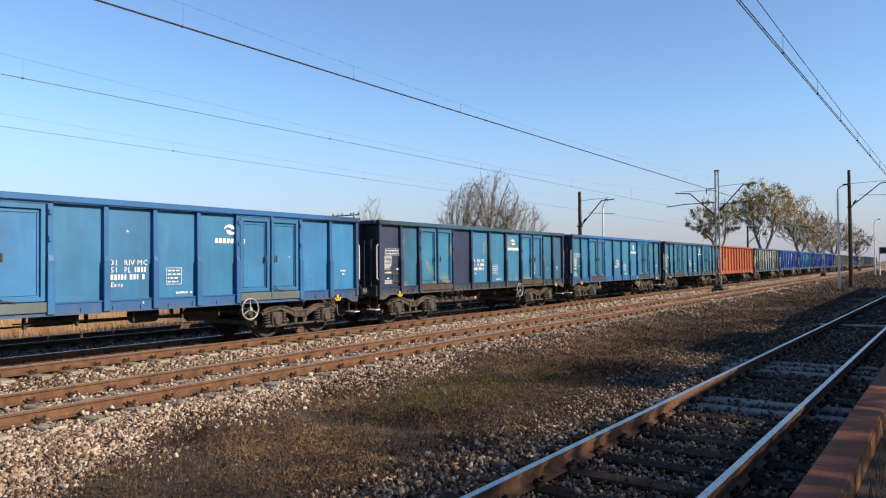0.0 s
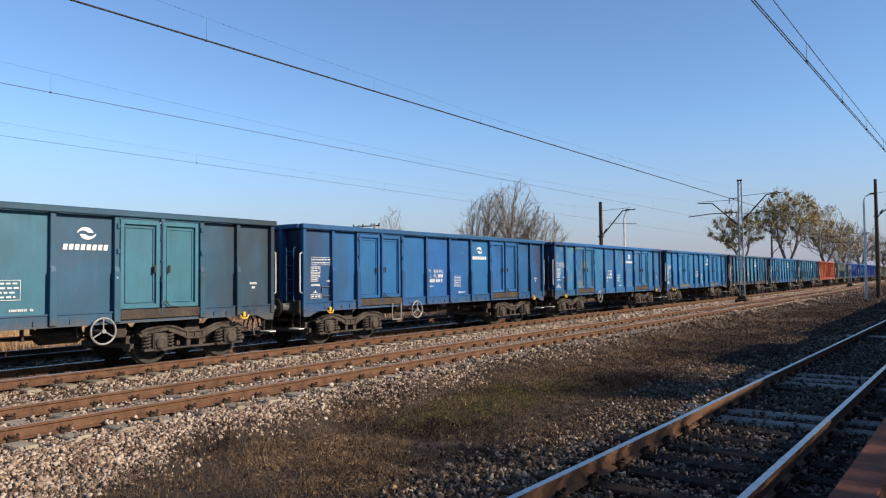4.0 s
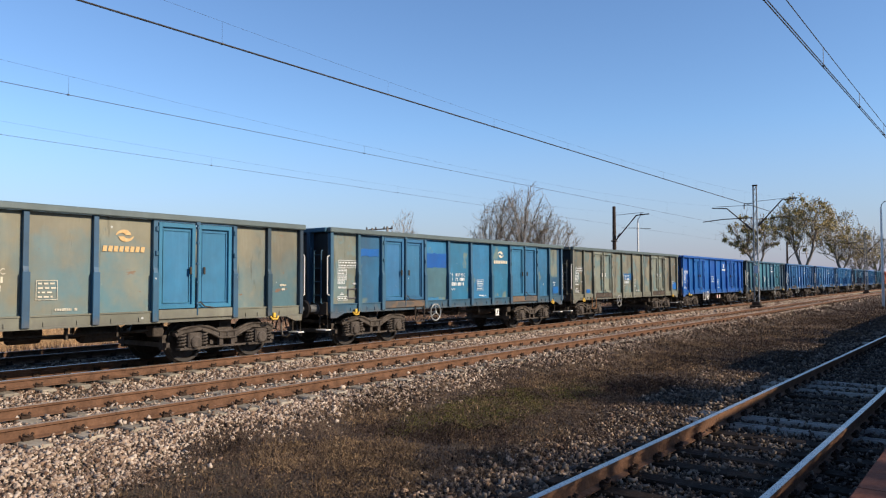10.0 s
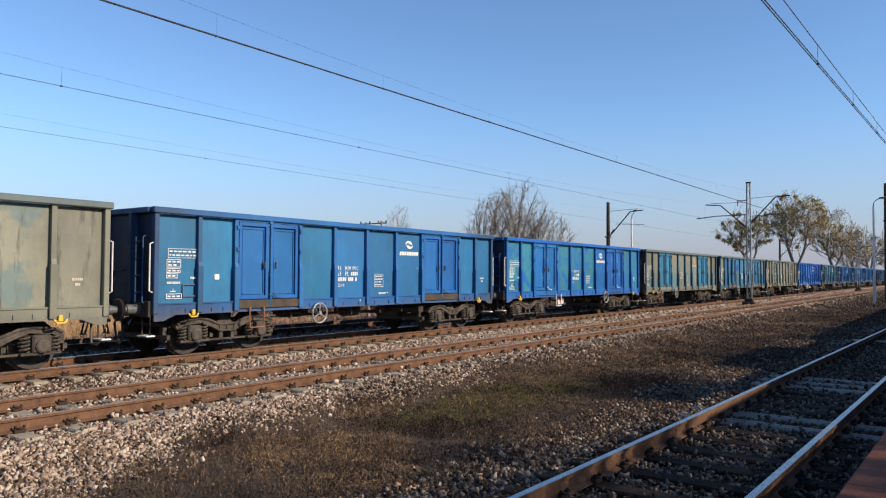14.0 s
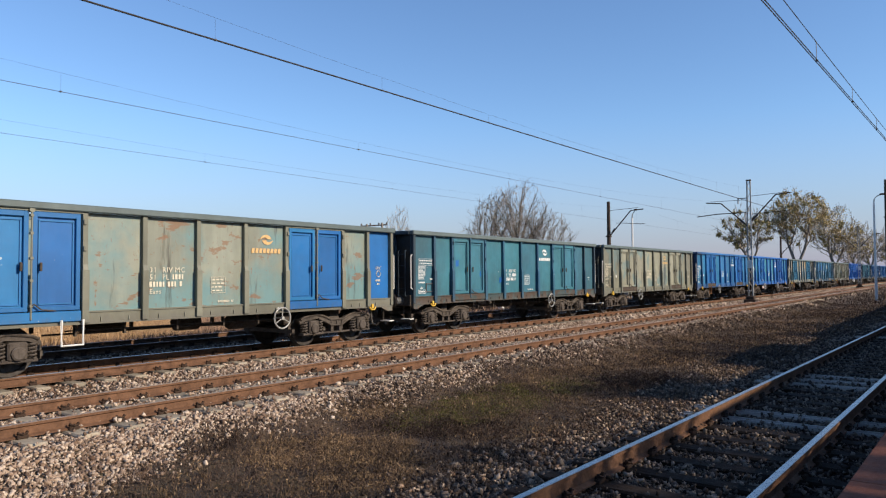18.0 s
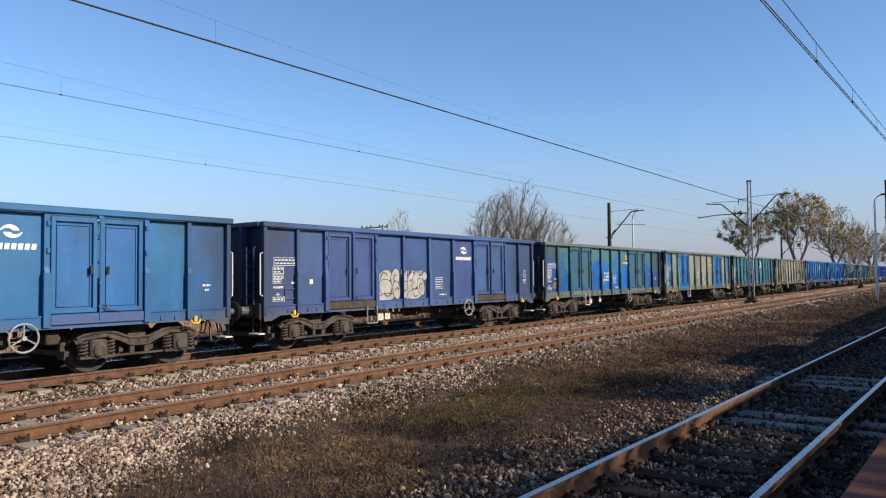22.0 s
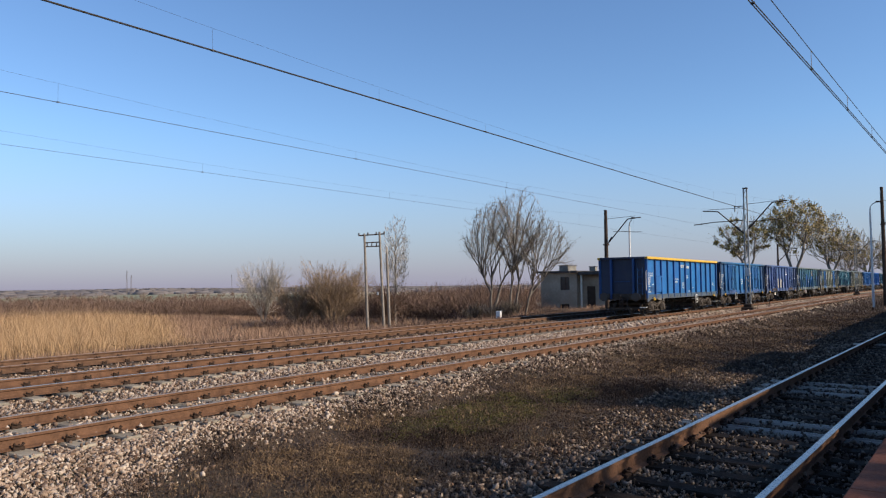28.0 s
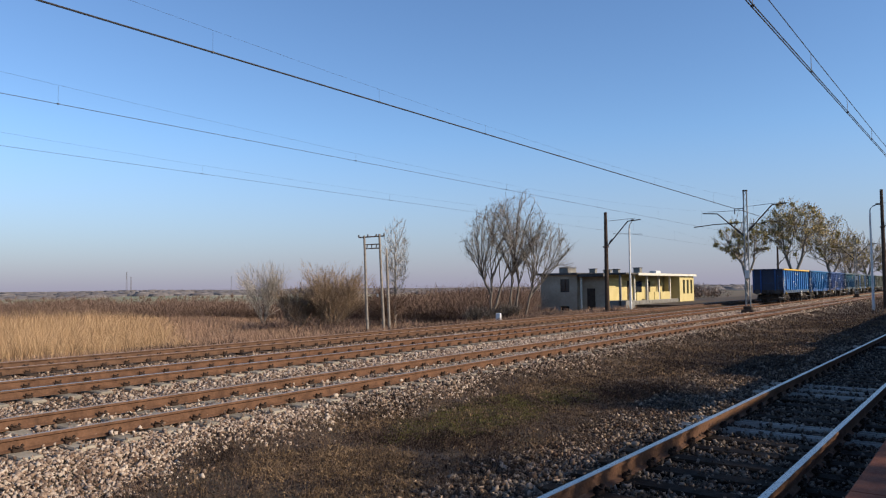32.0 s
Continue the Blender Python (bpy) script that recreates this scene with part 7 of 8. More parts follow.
def thicket(name, n, x0, x1, y0, y1, height, width, mat, label, keep=None, seed=1.0, per=70):
    """A bank of bare shrubs: rods that fan out from many stools of uneven height."""
    c = scatter(max(n // per, 1) * 2, x0, x1, y0, y1, keep)[: max(n // per, 1)]
    m = len(c)
    tall = height * np.clip(0.72 + 0.3 * lumpy(c[:, 0], c[:, 1], 0.2, seed) + rng.normal(0, 0.13, m), 0.3, 1.2)
    a = rng.uniform(0, math.tau, (m, per))
    out = rng.uniform(0, 1, (m, per)) ** 0.7
    f0 = rng.uniform(0.05, 0.85, (m, per))
    f1 = np.minimum(f0 + rng.uniform(0.12, 0.3, (m, per)), 1.0)
    top = np.sqrt(np.clip(1 - (out * 0.9) ** 2, 0.1, 1)) * tall[:, None] * rng.uniform(0.8, 1.05, (m, per))
    spread = out * tall[:, None] * 0.85
    ca, sa = np.cos(a), np.sin(a)
    gz0 = ground_z(c[:, 0], c[:, 1])[:, None]

    def at(f):
        return np.stack([c[:, :1] + ca * spread * f, c[:, 1:] + sa * spread * f, gz0 - 0.05 + top * f ** 0.8], -1)

    p, q = at(f0) + rng.normal(0, 0.06, (m, per, 3)), at(f1) + rng.normal(0, 0.16, (m, per, 3))
    w = width * rng.uniform(0.5, 1.2, (m, per, 1)) / 2
    b = rng.uniform(0, math.tau, (m, per))
    side = np.stack([np.cos(b), np.sin(b), np.zeros_like(b)], -1) * w
    v = np.stack([p - side, p + side, q], 2).reshape(-1, 3, 3)
    return raw_mesh(name, v, [(0, 1, 2)], 3, mat, label, "shrubs")


thicket("hedge", 190000, -112, -62, 22, 60, 2.75, 0.032, M_TWIG_WARM, "brown bare thicket along the meadow", lambda x, y: lumpy(x, y, 0.11, 2.0) + (-x - 80) * 0.012 > -0.25, 1.0)
thicket("hedge", 170000, -62, -40, 36, 66, 2.45, 0.026, M_TWIG_WARM, "brown bare thicket along the meadow", lambda x, y: y > 44 + 4 * lumpy(x, y, 0.2) + (x + 62) * 0.12, 3.0)
thicket("hedge", 170000, -44, -29.5, 47.5, 64, 3.0, 0.026, M_TWIG_WARM, "brown bare thicket beside the station building", lambda x, y: (x < -0.552 * y) & (y < 66), 5.0)
thicket("undergrowth", 9000, -31.5, -26.0, 44.5, 53, 1.5, 0.035, M_TWIG_WARM, "dark undergrowth round the bare trees", None, 2.0)
thicket("undergrowth", 7000, -42, -31, 33, 41, 1.5, 0.03, M_TWIG_WARM, "dark undergrowth round the shrubs", lambda x, y: lumpy(x, y, 0.6, 1.0) > -0.2, 4.0)
thicket("hedge", 26000, -60, -36, 92, 150, 3.4, 0.09, M_TWIG_WARM, "bare thicket behind the station building", None, 6.0)
thicket("hedge", 16000, -260, -120, 40, 190, 1.9, 0.16, M_TWIG_WARM, "far brown thicket in the meadow", lambda x, y: lumpy(x, y, 0.05, 4.0) > -0.1, 7.0)


def far_woods():
    """Low woods along the horizon."""
    n = 9000
    a = rng.uniform(radians(-8), radians(110), n)
    r = rng.uniform(380, 1600, n)
    r = r * (1 + 0.15 * np.sin(a * 9))
    h = rng.uniform(0.8, 3.2, n) * (0.5 + 0.5 * np.sin(a * 13 + 1) ** 2) * (r / 1000) ** 0.5
    c = np.stack([-np.sin(a) * r, np.cos(a) * r, np.full(n, -1.6)], 1)
    v = CUBE[None] * rng.uniform(0.6, 1.0, (n, 8, 1)) * np.stack([rng.uniform(3, 10, n), rng.uniform(3, 10, n), h], 1)[:, None, :]
    v[:, 4:, :2] *= 0.6
    raw_mesh("far_woods", v + c[:, None, :], CUBE_F, 8, M_FARWOOD_HAZED, "low far woods with haze put into their colour", "woods")


far_woods()


def far_pylons():
    """Two thin lattice pylons far off over the meadow."""
    for x, y, h in ((-232.0, 138.0, 9.5), (-236.0, 142.0, 8.0), (-262.0, 205.0, 9.0)):
        t = thing("pylon", pose(x, y, -1.7), "thin far power pylon with haze put into its colour", "pylon", "far pylons")
        for s in (-1, 1):
            part("leg", tube(bmesh.new(), [(s * 0.5, 0, 0), (s * 0.12, 0, h)], 0.06, 4), M_FARWOOD_HAZED, t)
        for f in (0.7, 0.85, 0.97):
            part("arm", tube(bmesh.new(), [(-1.3, 0.9, h * f), (1.3, -0.9, h * f)], 0.04, 4), M_FARWOOD_HAZED, t)


far_pylons()


# ---- platform on the camera's side ----
def platform():
    lean = -math.degrees(math.atan(SIDING_LEAN))
    base = pose(-0.915, 0, 0, 0, 0, lean)
    edge = thing("platform_edge", base, "red-brown painted platform edge with ochre worn inner side", "platform edge", "", "structure")
    rnd = random.Random(4)
    for i in range(-10, 40):
        bm = bmesh.new()
        y0 = i * 2.0
        box(bm, 0.0, 0.27, y0 + 0.001, y0 + 1.999, -0.45, 0.30, bevel=0.012)
        part("edge_slab", bm, M_KERB, edge)
        part("inner_face", boxes((0.272, 0.278, y0 + 0.006, y0 + 1.994, 0.02, 0.285)), M_KERB_SIDE, edge)
    bm = bmesh.new()
    box(bm, 0.285, 16.0, -60, 140, -0.5, 0.12)
    pf = part("platform_ground", bm, M_GROUND, None, "trodden earth platform with dead grass", base)
    tagged(pf, "trodden earth platform with dead grass", "platform", "", "structure")
    n = 2600
    xy = np.stack([rng.uniform(-0.6, 0.5, n) , rng.uniform(2.0, 14.0, n)], 1)
    xy[:, 0] += 0.02 + SIDING_LEAN * xy[:, 1]
    blades("platform_grass", xy, 0.22, 0.007, M_WEED, "dead grass along the platform edge", 0.5, "grass", np.full(n, 0.12))


platform()


def shade_block(name, sections):
    """Unseen stepped-roof block on the platform behind the camera, added to shade the siding."""
    t = thing(name, pose(0, 0, 0), "plain rendered station building with a stepped flat roof", "building")
    x0 = 4.2
    for y0, y1, height in sections:
        part("wall", boxes((x0, x0 + 6, y0, y1, 0.11, height)), M_PLASTER, t)
        part("roof", boxes((x0 - 0.35, x0 + 6.3, y0 + 0.004, y1 - 0.004, height + 0.002, height + 0.22), bevel=0.02), M_ROOF, t)
        m_ = (y0 + y1) / 2
        part("door", boxes((x0 - 0.04, x0 - 0.002, m_ - 0.5, m_ + 0.5, 0.12, 2.2), bevel=0.01), M_POLE_DARK, t)


# added shade casters: heights set by where their shadow edges should fall
shade_block("unseen_shade_shed", ((-14.0, 1.5, 2.95),))
shade_block("unseen_shade_building", ((11.5, 15.0, 3.2), (15.0, 17.4, 4.1), (17.4, 21.0, 3.5), (21.0, 27.2, 4.15), (27.2, 31.0, 3.6), (31.0, 75.0, 3.85)))
# unseen bare crowns, added to break the sun over the siding
for i, (x, y, h) in enumerate(((12.0, 5.6, 7.1), (12.2, 8.4, 7.2), (12.1, 11.2, 7.1), (12.0, 18.5, 7.7), (12.0, 25.6, 7.7), (12.0, 33.5, 7.4), (12.2, 39.0, 7.6), (12.0, 45.0, 7.3), (12.1, 52.0, 7.5))):
    crown_tree("unseen_shade_tree", (x, y, 0.1), "unseen bare tree added to dapple the siding with shade", [[(0, 0, -0.2), (0, 0, 2.5), (0.2, 0, h)]], (0, 0, h), (1.7, 2.0, 1.05), 270, 60 + i, 0.024, 0.13, 3, 0.6)

# unseen tall tree, added to throw a narrow shadow across the verge
crown_tree("poplar", (26.5, 31.5, 0.1), "unseen tall slim tree added to cast a narrow shadow", [[(0, 0, -0.2), (0.1, 0, 6.0), (0, 0.1, 12.0), (0.1, 0, 17.0)]], (0, 0, 10.0), (1.1, 1.1, 7.8), 520, 77, 0.036, 0.3, 4, 0.55)


# ---- overhead line ----
def wire(name, pts, r, label, hang=None, mat=None):
    ob = part(name, tube(bmesh.new(), pts, r, 5), mat or M_WIRE, None, label)
    return tagged(ob, label, "overhead wire")


def span(a, b, sag, n=14):
    a, b = Vector(a), Vector(b)
    return [a.lerp(b, i / n) - Vector((0, 0, sag * 4 * (i / n) * (1 - i / n))) for i in range(n + 1)]


def catenary(x0, z0, rise, lean, gap, r, y_masts, drop_pitch, phase, twin, mess, mess_r=0.003, drop_r=0.0022):
    """Contact wire, messenger above it and the droppers between them, as one thing for each track."""
    t = thing("catenary", pose(0, 0, 0), "overhead contact line with messenger wire and droppers", "overhead line", "overhead lines")
    for q in ((-0.017, 0.017) if twin else (0.0,)):
        pts = [(x0 + q + lean * y, y, z0 + rise * y) for y in (-40, -10, 10, 30, 54, 110, 170, 260)]
        part("contact_wire", tube(bmesh.new(), pts, r, 5), M_WIRE, t)
    line = []
    for ya, yb in zip(y_masts, y_masts[1:]):
        line += span((x0 + lean * ya, ya, z0 + rise * ya + mess), (x0 + lean * yb, yb, z0 + rise * yb + mess), gap, 12)[:-1]
    part("messenger_wire", tube(bmesh.new(), line, mess_r, 4), M_WIRE, t)
    y = phase
    while y < 120:
        for ya, yb in zip(y_masts, y_masts[1:]):
            if ya <= y < yb:
                f = (y - ya) / (yb - ya)
                zt = z0 + rise * y + mess - gap * 4 * f * (1 - f)
                x = x0 + lean * y
                part("dropper", tube(bmesh.new(), [(x, y, z0 + rise * y - 0.02), (x, y, zt)], drop_r, 4), M_WIRE, t)
                part("wire_clamp", boxes((x - 0.026, x + 0.026, y - 0.015, y + 0.015, z0 + rise * y - 0.012, z0 + rise * y + 0.016)), M_WIRE, t)
        y += drop_pitch
    return t


catenary(TRACK_A, 5.80, 0.0048, 0.0, 1.1, 0.010, (-12, 53.9, 118, 185, 260), 4.35, 3.3, True, 1.30, 0.002)
catenary(TRACK_B, 5.55, 0.0048, 0.0, 1.05, 0.0065, (-12, 53.9, 118, 185, 260), 8.9, 7.3, False, 1.25, 0.0018)
catenary(TRACK_C - 0.35, 5.50, 0.001, 0.0, 0.9, 0.005, (-15, 53.3, 118, 185), 9.4, 5.0, False, 1.15, 0.0018)
catenary(SIDING_X - 0.006, 5.40, 0.0005, SIDING_LEAN, 0.5, 0.0085, (-12, 70.6, 132, 200), 3.75, 2.4, True, 0.75, 0.0075, 0.005)


def lattice_mast():
    """The steel lattice mast between the two main tracks, with an arm over each."""
    t = thing("lattice_mast", pose(-12.42, 53.9, 0), "grey steel lattice mast with two cantilever arms", "catenary mast")
    part("foundation", boxes((-0.42, 0.42, -0.4, 0.4, -0.5, 0.0), (-0.28, 0.28, -0.26, 0.26, -0.02, 0.24), bevel=0.05), M_POLE_DARK, t, "dark weathered concrete foot")
    for s in (-1, 1):
        part("leg", extrude_y(bmesh.new(), ((s * 0.15 - 0.035, 0.15), (s * 0.15 + 0.035, 0.15), (s * 0.11 + 0.035, 8.35), (s * 0.11 - 0.035, 8.35)), -0.06, 0.06), M_GALV, t)
    z, s = 0.4, 1
    while z < 8.2:
        w0, w1 = 0.15 - 0.04 * z / 8.35, 0.15 - 0.04 * (z + 0.42) / 8.35
        part("lacing_bar", tube(bmesh.new(), [(-s * w0, 0.06, z), (s * w1, 0.06, z + 0.42)], 0.02, 4), M_GALV, t)
        z, s = z + 0.42, -s
    part("cap", boxes((-0.16, 0.16, -0.1, 0.1, 8.33, 8.42)), M_POLE_DARK, t)
    part("number_plate", boxes((-0.16, 0.16, -0.1, -0.085, 2.2, 2.75)), M_WHITEPAINT, t)
    arm = part("arm", tube(bmesh.new(), [(0.15, 0, 5.5), (1.75, 0, 7.25), (2.7, 0, 7.32)], 0.045, 6), M_POLE_DARK, t, "dark raked tube arm")
    part("stay", tube(bmesh.new(), [(0.12, 0, 7.25), (2.5, 0, 7.38)], 0.016, 5), M_POLE_DARK, arm)
    part("insulator", tube(bmesh.new(), [(0.3, 0, 5.66), (0.55, 0, 5.94)], 0.08, 8), M_BUFFER, arm)
    part("steady_arm", tube(bmesh.new(), [(0.2, 0, 6.0), (2.4, 0, 6.1)], 0.02, 5), M_POLE_DARK, arm)
    arm = part("arm", tube(bmesh.new(), [(-0.15, 0, 5.2), (-1.9, 0, 6.85), (-2.95, 0, 6.95)], 0.045, 6), M_POLE_DARK, t, "dark raked tube arm")
    part("stay", tube(bmesh.new(), [(-0.12, 0, 7.0), (-2.6, 0, 7.02)], 0.016, 5), M_POLE_DARK, arm)
    part("insulator", tube(bmesh.new(), [(-0.35, 0, 5.38), (-0.65, 0, 5.67)], 0.08, 8), M_BUFFER, arm)
    part("steady_arm", tube(bmesh.new(), [(-0.2, 0, 6.12), (-2.2, 0, 6.1), (-3.6, 0, 5.97)], 0.035, 5), M_POLE_DARK, arm)
    part("bracket", boxes((-0.75, -0.1, -0.06, 0.06, 7.1, 7.16), (-0.75, -0.69, -0.06, 0.06, 6.75, 7.16)), M_GALV, t)
    return t


lattice_mast()
for y in (118.0, 185.0):
    m = lattice_mast()
    m.matrix_basis = pose(-12.58, y, 0)


def concrete_pole(place, height, arm_side, reach, arm_z, mat, label):
    t = thing("catenary_pole", pose(*place), label, "catenary mast")
    part("shaft", tube(bmesh.new(), [(0, 0, -0.2), (0, 0, height)], [0.19, 0.12], 10), mat, t)
    s = arm_side
    arm = part("arm", tube(bmesh.new(), [(s * 0.12, 0, arm_z), (s * reach * 0.64, 0, arm_z + 1.85), (s * reach, 0, arm_z + 1.92)], 0.045, 6), M_POLE_DARK, t)
    part("stay", tube(bmesh.new(), [(s * 0.1, 0, arm_z + 1.95), (s * reach * 0.85, 0, arm_z + 2.05)], 0.016, 5), M_POLE_DARK, arm)
    part("steady_arm", tube(bmesh.new(), [(s * 0.6, 0, arm_z + 0.95), (s * (reach + 0.1), 0, arm_z + 0.8)], 0.018, 5), M_POLE_DARK, arm)
    part("insulator", tube(bmesh.new(), [(s * 0.25, 0, arm_z + 0.2), (s * 0.5, 0, arm_z + 0.52)], 0.07, 8), M_BUFFER, arm)
    part("band", boxes((-0.2, 0.2, -0.2, 0.2, arm_z - 0.1, arm_z), bevel=0.03), M_POLE_DARK, t)
    return t


concrete_pole((-22.62, 53.25, -0.32), 7.8, 1, 2.8, 5.15, M_POLE_DARK, "dark weathered concrete pole with a raked arm")
concrete_pole((-5.45, 70.66, -0.4), 10.0, 1, 3.6, 6.9, M_POLE_DARK, "tall dark pole with a raked arm over the siding")
concrete_pole((-3.6, 132.0, -0.4), 10.0, 1, 3.6, 6.9, M_POLE_DARK, "tall dark pole with a raked arm over the siding")
concrete_pole((-22.8, 118.0, -0.4), 7.8, 1, 2.8, 5.15, M_POLE_DARK, "dark weathered concrete pole with a raked arm")


def lamp_post(place, height, reach, label):
    """A white steel lamp post with a bent arm and a flat lantern."""
    t = thing("street_lamp", pose(*place), label, "street lamp")
    part("post", tube(bmesh.new(), [(0, 0, -0.2), (0, 0, 1.5), (0, 0, 1.52), (0, 0, height - 0.5)], [0.115, 0.11, 0.09, 0.075], 8), M_WHITEPAINT, t)
    part("bent_arm", tube(bmesh.new(), [(0, 0, height - 0.5), (0.04, 0, height - 0.2), (0.2, 0, height), (reach * 0.7, 0, height + 0.14)], 0.045, 6), M_GALV, t)
    part("lantern", boxes((reach * 0.62, reach + 0.15, -0.1, 0.1, height + 0.1, height + 0.24), bevel=0.03), M_POLE_DARK, t)
    return t


lamp_post((-6.32, 70.4, -0.4), 8.6, 0.7, "white steel lamp post with a bent arm")
lamp_post((-6.85, 131.5, -0.4), 8.6, 0.7, "white steel lamp post with a bent arm")
lamp_post((-22.57, 58.0, -0.3), 7.3, 0.3, "white steel lamp post beside the loop track")


def station_sign():
    t = thing("station_sign", pose(-6.2, 131.0, -0.4), "white post with a dark unreadable sign board", "sign")
    part("post", tube(bmesh.new(), [(0, 0, 0), (0, 0, 4.4)], 0.09, 8), M_WHITEPAINT, t)
    part("board", boxes((0.0, 2.0, -0.05, 0.05, 3.4, 4.4), bevel=0.02), M_POLE_DARK, t)


station_sign()


def pole_frame():
    """Wooden pole pair with a transformer rack, a stay pole and insulators."""
    t = thing("utility_pole", pose(0, 0, 0), "paired wooden power poles with a rack and insulators", "utility pole")
    for (x, y), h, lean in (((-31.25, 35.13), 5.15, -0.2), ((-30.4, 35.75), 5.25, -0.28), ((-30.12, 35.98), 4.3, -0.2)):
        g = gz(x, y)
        part("pole", tube(bmesh.new(), [(x, y, g - 0.2), (x + lean * 0.81, y + lean * 0.585, h)], [0.095, 0.07], 8), M_BARK, t)
    d = Vector((1.3, 0.95, 0)).normalized()
    a = Vector((-31.43, 35.0, 0))
    bar = part("cross_arm", tube(bmesh.new(), [a - d * 0.35 + Vector((0, 0, 5.02)), a + d * 1.35 + Vector((0, 0, 5.12))], 0.045, 6), M_POLE_DARK, t)
    part("cross_arm", tube(bmesh.new(), [a + Vector((0, 0, 4.55)), a + d * 1.05 + Vector((0, 0, 4.6))], 0.04, 6), M_POLE_DARK, t)
    part("cross_arm", tube(bmesh.new(), [a + Vector((0, 0, 4.3)), a + d * 1.05 + Vector((0, 0, 4.33))], 0.04, 6), M_POLE_DARK, t)
    for f in (-0.33, 0.25, 0.8, 1.3):
        p = a + d * f + Vector((0, 0, 5.05 + f * 0.05))
        part("insulator", tube(bmesh.new(), [p, p + Vector((0, 0, 0.16))], [0.06, 0.045], 8), M_BUFFER, bar)
    for f in (0.2, 0.5, 0.8):
        p = a + d * f + Vector((0, 0, 4.35))
        part("fuse", tube(bmesh.new(), [p, p + Vector((0, 0, 0.2))], 0.035, 6), M_BUFFER, t)
    part("cable_head", tube(bmesh.new(), [(-30.32, 35.83, 3.85), (-30.3, 35.86, 4.35)], 0.07, 8), M_WHITEPAINT, t)
    part("plate", boxes((-30.72, -30.58, 35.4, 35.42, 1.2, 1.38)), M_WHITEPAINT, t)


pole_frame()
m = part("marker_post", boxes((-0.17, 0.17, -0.1, 0.1, -0.15, 0.62), bevel=0.03), M_WHITE, None, "", pose(-24.4, 40.0, gz(-24.4, 40.0)))
tagged(m, "white stone marker post on the bank", "marker post")


# ---- the station building across the tracks ----
def old_station():
    X0, X1, XF, Y0, YW, Y1 = -35.2, -31.2, -27.1, 66.0, 83.4, 88.7
    ZB, ZF, ZT = -1.25, 0.0, 2.86
    t = thing("station_house", pose(0, 0, 0), "low flat-roofed station house, grey gable and cream yellow front", "building")
    bm = bmesh.new()
    th = 0.3

    def gable_wall(y, holes):
        xs = sorted({X0, X1, *[h[0] for h in holes], *[h[1] for h in holes]})
        for a, b in zip(xs, xs[1:]):
            col = sorted((h[2], h[3]) for h in holes if h[0] <= a and b <= h[1])
            z = ZB
            for lo, hi in col:
                box(bm, a, b, y, y + th, z, lo)
                z = hi
            box(bm, a, b, y, y + th, z, ZT)

    gable_wall(Y0, [(-33.0, -32.0, 1.15, 2.45), (-33.05, -32.05, -0.85, -0.25)])
    box(bm, X0, X0 + th, Y0 + th, Y1, ZB, ZT)
    wall = part("wall", bm, M_PLASTER, t, "grey rendered gable wall")
    for z0, z1 in ((1.15, 2.45), (-0.85, -0.25)):
        win = part("window", boxes((-33.0, -32.0, Y0 + 0.14, Y0 + 0.17, z0, z1)), M_GLASS, t)
        part("window_frame", boxes((-33.0, -32.95, Y0 + 0.1, Y0 + 0.14, z0, z1), (-32.05, -32.0, Y0 + 0.1, Y0 + 0.14, z0, z1), (-32.53, -32.47, Y0 + 0.1, Y0 + 0.14, z0, z1)), M_POLE_DARK, win)
    front = part("wall", boxes((X1 - th, X1, Y0 + th, Y0 + 0.796, ZB, ZT)), M_PLASTER, t, "grey rendered cheek of the porch")
    part("wall", boxes((X1 + 0.004, X1 + 2.7, Y0 + 0.8, Y0 + 1.0, ZB, ZT - 0.03)), M_PLASTER, t, "grey recessed porch wall")
    part("porch_roof", boxes((X1 + 0.205, X1 + 2.9, Y0 - 0.2, Y0 + 0.595, ZT - 0.22, ZT + 0.1), bevel=0.02), M_ROOF, t, "dark overhang above the porch")
    part("porch_post", boxes((X1 + 0.35, X1 + 0.5, Y0 + 0.05, Y0 + 0.2, ZB, ZT - 0.22), bevel=0.01), M_TRIM, t, "thin pale post of the porch")
    part("door", boxes((X1 + 0.75, X1 + 1.6, Y0 + 0.76, Y0 + 0.796, -0.6, 1.5), bevel=0.01), M_POLE_DARK, t, "dark boarded porch door")
    part("stair_block", boxes((X1 + 3.0, XF + 0.6, Y0 + 0.9, Y0 + 3.3, -0.9, 0.3), bevel=0.03), M_CONCRETE, t, "grey stone block beside the steps")
    XY = X1 + 2.7
    part("wall", boxes((XY - th, XY, Y0 + 1.004, YW - 0.002, ZB, ZT)), M_CREAM, t, "cream yellow front wall under the canopy")
    part("wall", boxes((X0 + th, XF + 0.5, YW, YW + th, ZB, ZT)), M_CREAM, t, "cream yellow side wall of the wing")
    bm = bmesh.new()
    ys = [YW + th, YW + 1.2, YW + 1.95, YW + 2.6, YW + 3.35, YW + 4.0, YW + 4.75, Y1]
    for i, (a, b) in enumerate(zip(ys, ys[1:])):
        if i % 2 == 0:
            box(bm, XF, XF + 0.5, a, b, -0.35, ZT)
        else:
            box(bm, XF, XF + 0.5, a, b, -0.35, 0.75)
            box(bm, XF, XF + 0.5, a, b, 2.35, ZT)
    part("wall", bm, M_CREAM, t, "sunlit cream yellow wall with three tall windows")
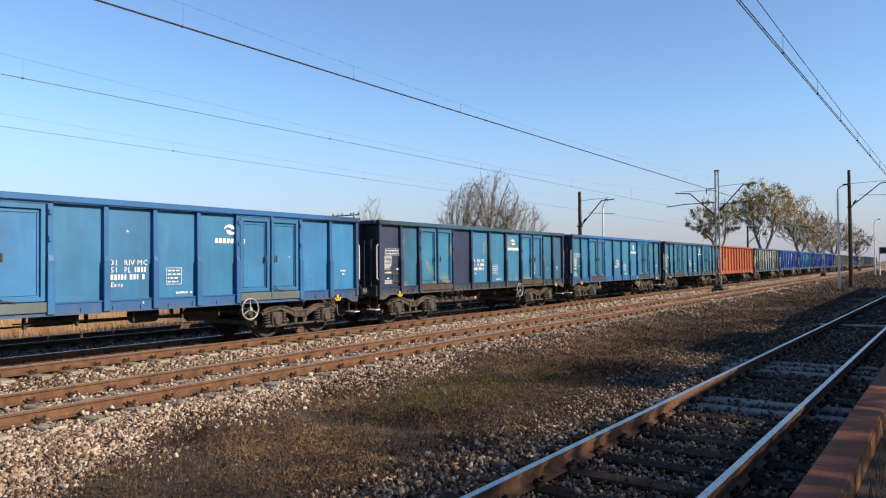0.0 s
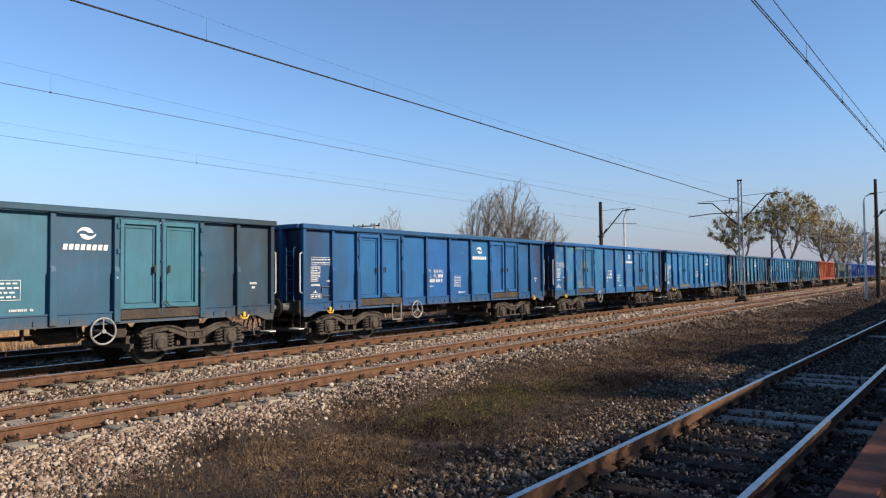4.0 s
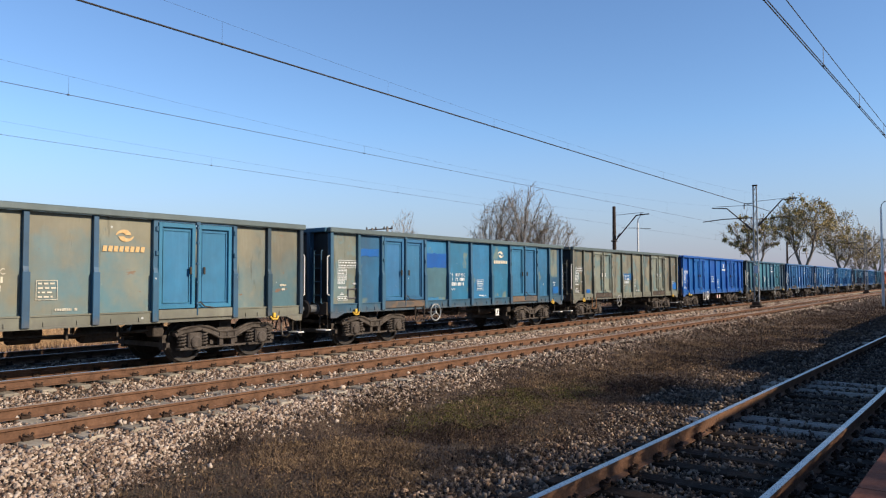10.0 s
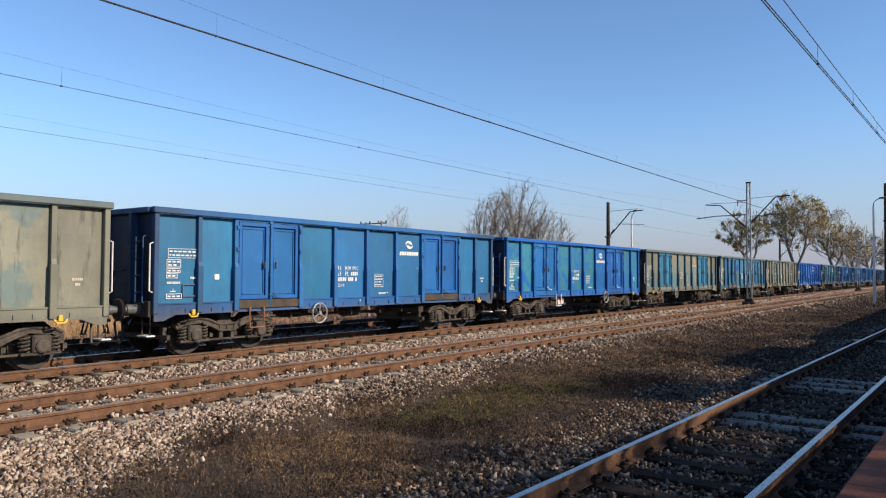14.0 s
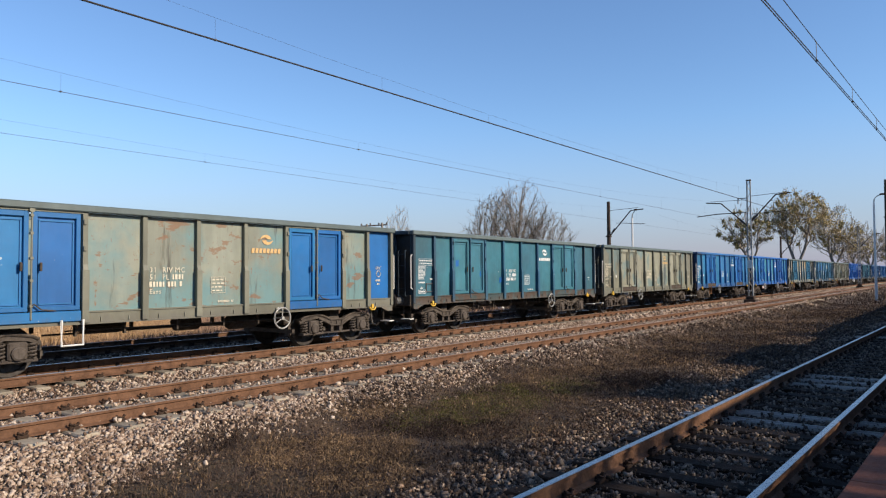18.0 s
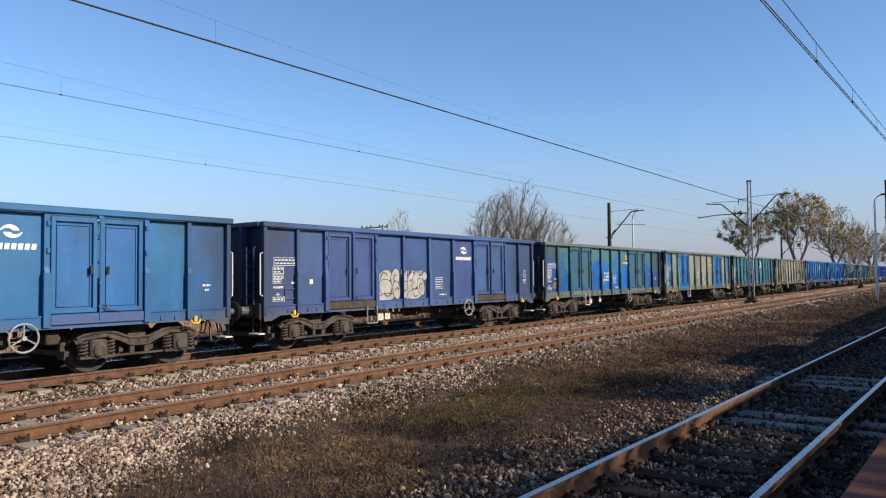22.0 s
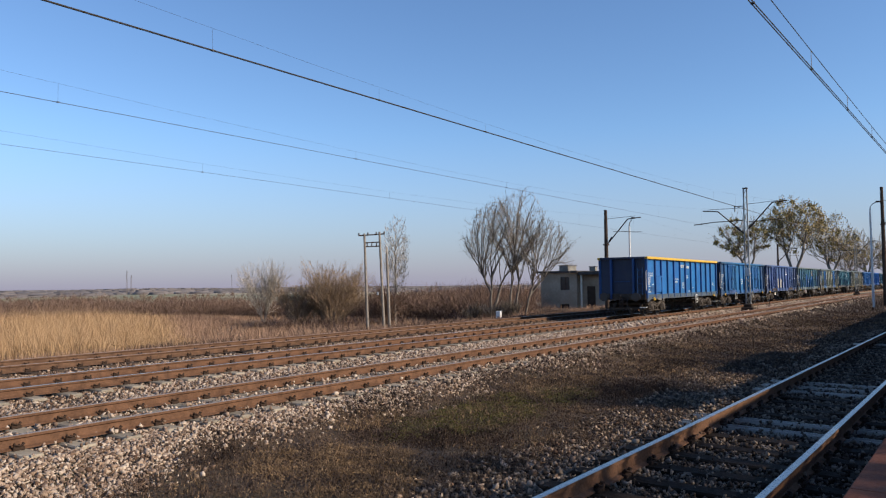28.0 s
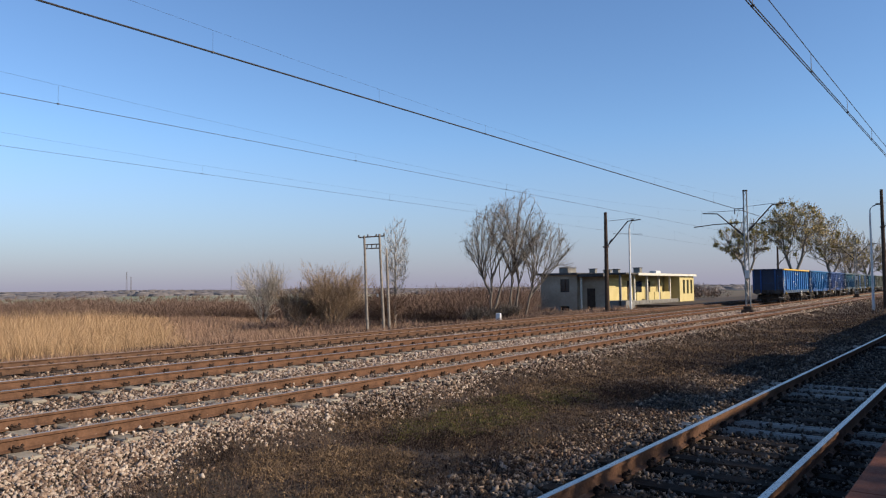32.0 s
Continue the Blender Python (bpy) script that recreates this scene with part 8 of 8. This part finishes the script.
    for i in (1, 3, 5):
        w = part("window", boxes((XF + 0.2, XF + 0.24, ys[i], ys[i + 1], 0.75, 2.35)), M_GLASS, t)
        m_ = (ys[i] + ys[i + 1]) / 2
        part("window_frame", boxes((XF + 0.24, XF + 0.28, ys[i], ys[i] + 0.06, 0.75, 2.35), (XF + 0.24, XF + 0.28, ys[i + 1] - 0.06, ys[i + 1], 0.75, 2.35), (XF + 0.24, XF + 0.28, m_ - 0.03, m_ + 0.03, 0.75, 2.35)), M_TRIM, w)
    part("wall", boxes((X0 + th, XF, Y1 - th, Y1, -0.4, ZT)), M_CREAM, t, "cream yellow end wall")
    roof = part("roof", boxes((X0 - 0.35, X1 + 0.2, Y0 - 0.35, Y1 + 0.3, ZT, ZT + 0.2), bevel=0.02), M_ROOF, t, "dark flat bitumen roof")
    part("canopy", boxes((X1 + 0.21, XF + 0.75, Y0 + 0.6, Y1 + 0.3, ZT - 0.02, ZT + 0.14), bevel=0.015), M_ROOF, t, "flat canopy over the platform front")
    part("fascia", boxes((XF + 0.755, XF + 0.80, Y0 + 3.8, Y1 + 0.2, ZT - 0.1, ZT + 0.15)), M_TRIM, t, "pale cream canopy edge")
    for y in (Y0 + 1.0, Y0 + 4.6, Y0 + 8.2, Y0 + 11.8, Y0 + 15.4):
        part("post", boxes((XF - 0.1, XF + 0.1, y - 0.1, y + 0.1, -0.6, ZT - 0.02), bevel=0.01), M_TRIM if y > Y0 + 2 else M_CONCRETE, t, "pale square canopy post")
    part("terrace", boxes((XY + 0.002, XF + 0.3, Y0 + 3.4, YW, -0.9, 0.22), bevel=0.02), M_CONCRETE, t, "raised stone terrace")
    rnd = random.Random(9)
    for i in range(14):
        for k in range(3):
            y = Y0 + 4.2 + i * 0.95 + (k % 2) * 0.4
            if y + 0.8 < YW:
                part("stone", boxes((XF + 0.302, XF + 0.34, y, y + 0.86, -0.62 + k * 0.27, -0.38 + k * 0.27), bevel=0.01), M_CONCRETE, t)
    for a, b in ((5.0, 6.4), (8.5, 10.0), (10.15, 11.5), (12.1, 15.1)):
        part("parapet_panel", boxes((XF + 0.05, XF + 0.13, Y0 + a, Y0 + b, 0.225, 1.05), bevel=0.01), M_CREAM, t, "cream yellow parapet panel")
    for y in (Y0 + 6.3, Y0 + 12.0):
        part("door", boxes((XY + 0.002, XY + 0.05, y, y + 1.0, 0.22, 2.25), bevel=0.01), M_POLE_DARK, t, "brown wooden door")
    part("window", boxes((XY + 0.002, XY + 0.03, Y0 + 8.6, Y0 + 10.4, 0.95, 2.2)), M_GLASS, t)
    for x, y, w, l, h in ((-33.6, 69.0, 0.5, 2.0, 0.55), (-33.0, 74.0, 0.35, 0.5, 0.5), (-33.0, 78.0, 0.4, 0.6, 0.45), (-33.0, 80.5, 0.35, 0.5, 0.55), (-32.5, 86.0, 0.4, 0.8, 0.8)):
        ch = part("chimney", boxes((x - w, x + w, y - l / 2, y + l / 2, ZT + 0.2, ZT + 0.2 + h), bevel=0.02), M_CONCRETE, t, "low rendered roof stack")
        part("cap", boxes((x - w - 0.06, x + w + 0.06, y - l / 2 - 0.06, y + l / 2 + 0.06, ZT + 0.2 + h, ZT + 0.27 + h)), M_ROOF, ch)
    part("roof_box", boxes((-30.4, -29.6, 84.2, 85.8, ZT + 0.15, ZT + 0.6), bevel=0.03), M_WHITEPAINT, t, "white box on the roof")
    g = part("forecourt", boxes((-29.0, -21.9, 70.0, 130.0, -0.6, -0.16), bevel=0.03), M_GROUND, None, "")
    tagged(g, "trodden earth side platform before the station house", "platform", "", "structure")


old_station()


def small_marks():
    for x, y, h in ((-22.0, 128.0, 0.9), (-20.9, 97.0, 0.8)):
        p = part("white_post", tube(bmesh.new(), [(0, 0, 0), (0, 0, h)], [0.11, 0.09], 8), M_WHITEPAINT, None, "", pose(x, y, -0.3))
        tagged(p, "short white painted post beside the track", "marker post")
    s = part("weed_stump", tube(bmesh.new(), [(0, 0, -0.1), (0.03, 0, 0.25), (-0.02, 0.02, 0.5)], [0.04, 0.03, 0.012], 6), M_POLE_DARK, None, "", pose(-6.0, 26.5, -0.5))
    tagged(s, "broken dark wooden stake in the weeds", "stake")


small_marks()


# ---- what moves ----
def motions():
    for k, (w, sets) in enumerate(TRAIN):
        start = 13.0 + (k - 1) * PITCH
        walk(w, [(t, pose(TRACK_B, start + travel(t), 0)) for t in range(0, 33)])
        if k > 21:
            continue
        ticks = [32.0 * i / 480 for i in range(481)]
        first = sets[0][0]
        walk(first, [(t, pose(0, sets[0][1], 0.46, -math.degrees(travel(t) / 0.46))) for t in ticks])
        keyed = first.animation_data
        for ws, a in sets[1:]:
            walk(ws, [(t, pose(0, a, 0.46, -math.degrees(travel(t) / 0.46))) for t in ticks])


motions()
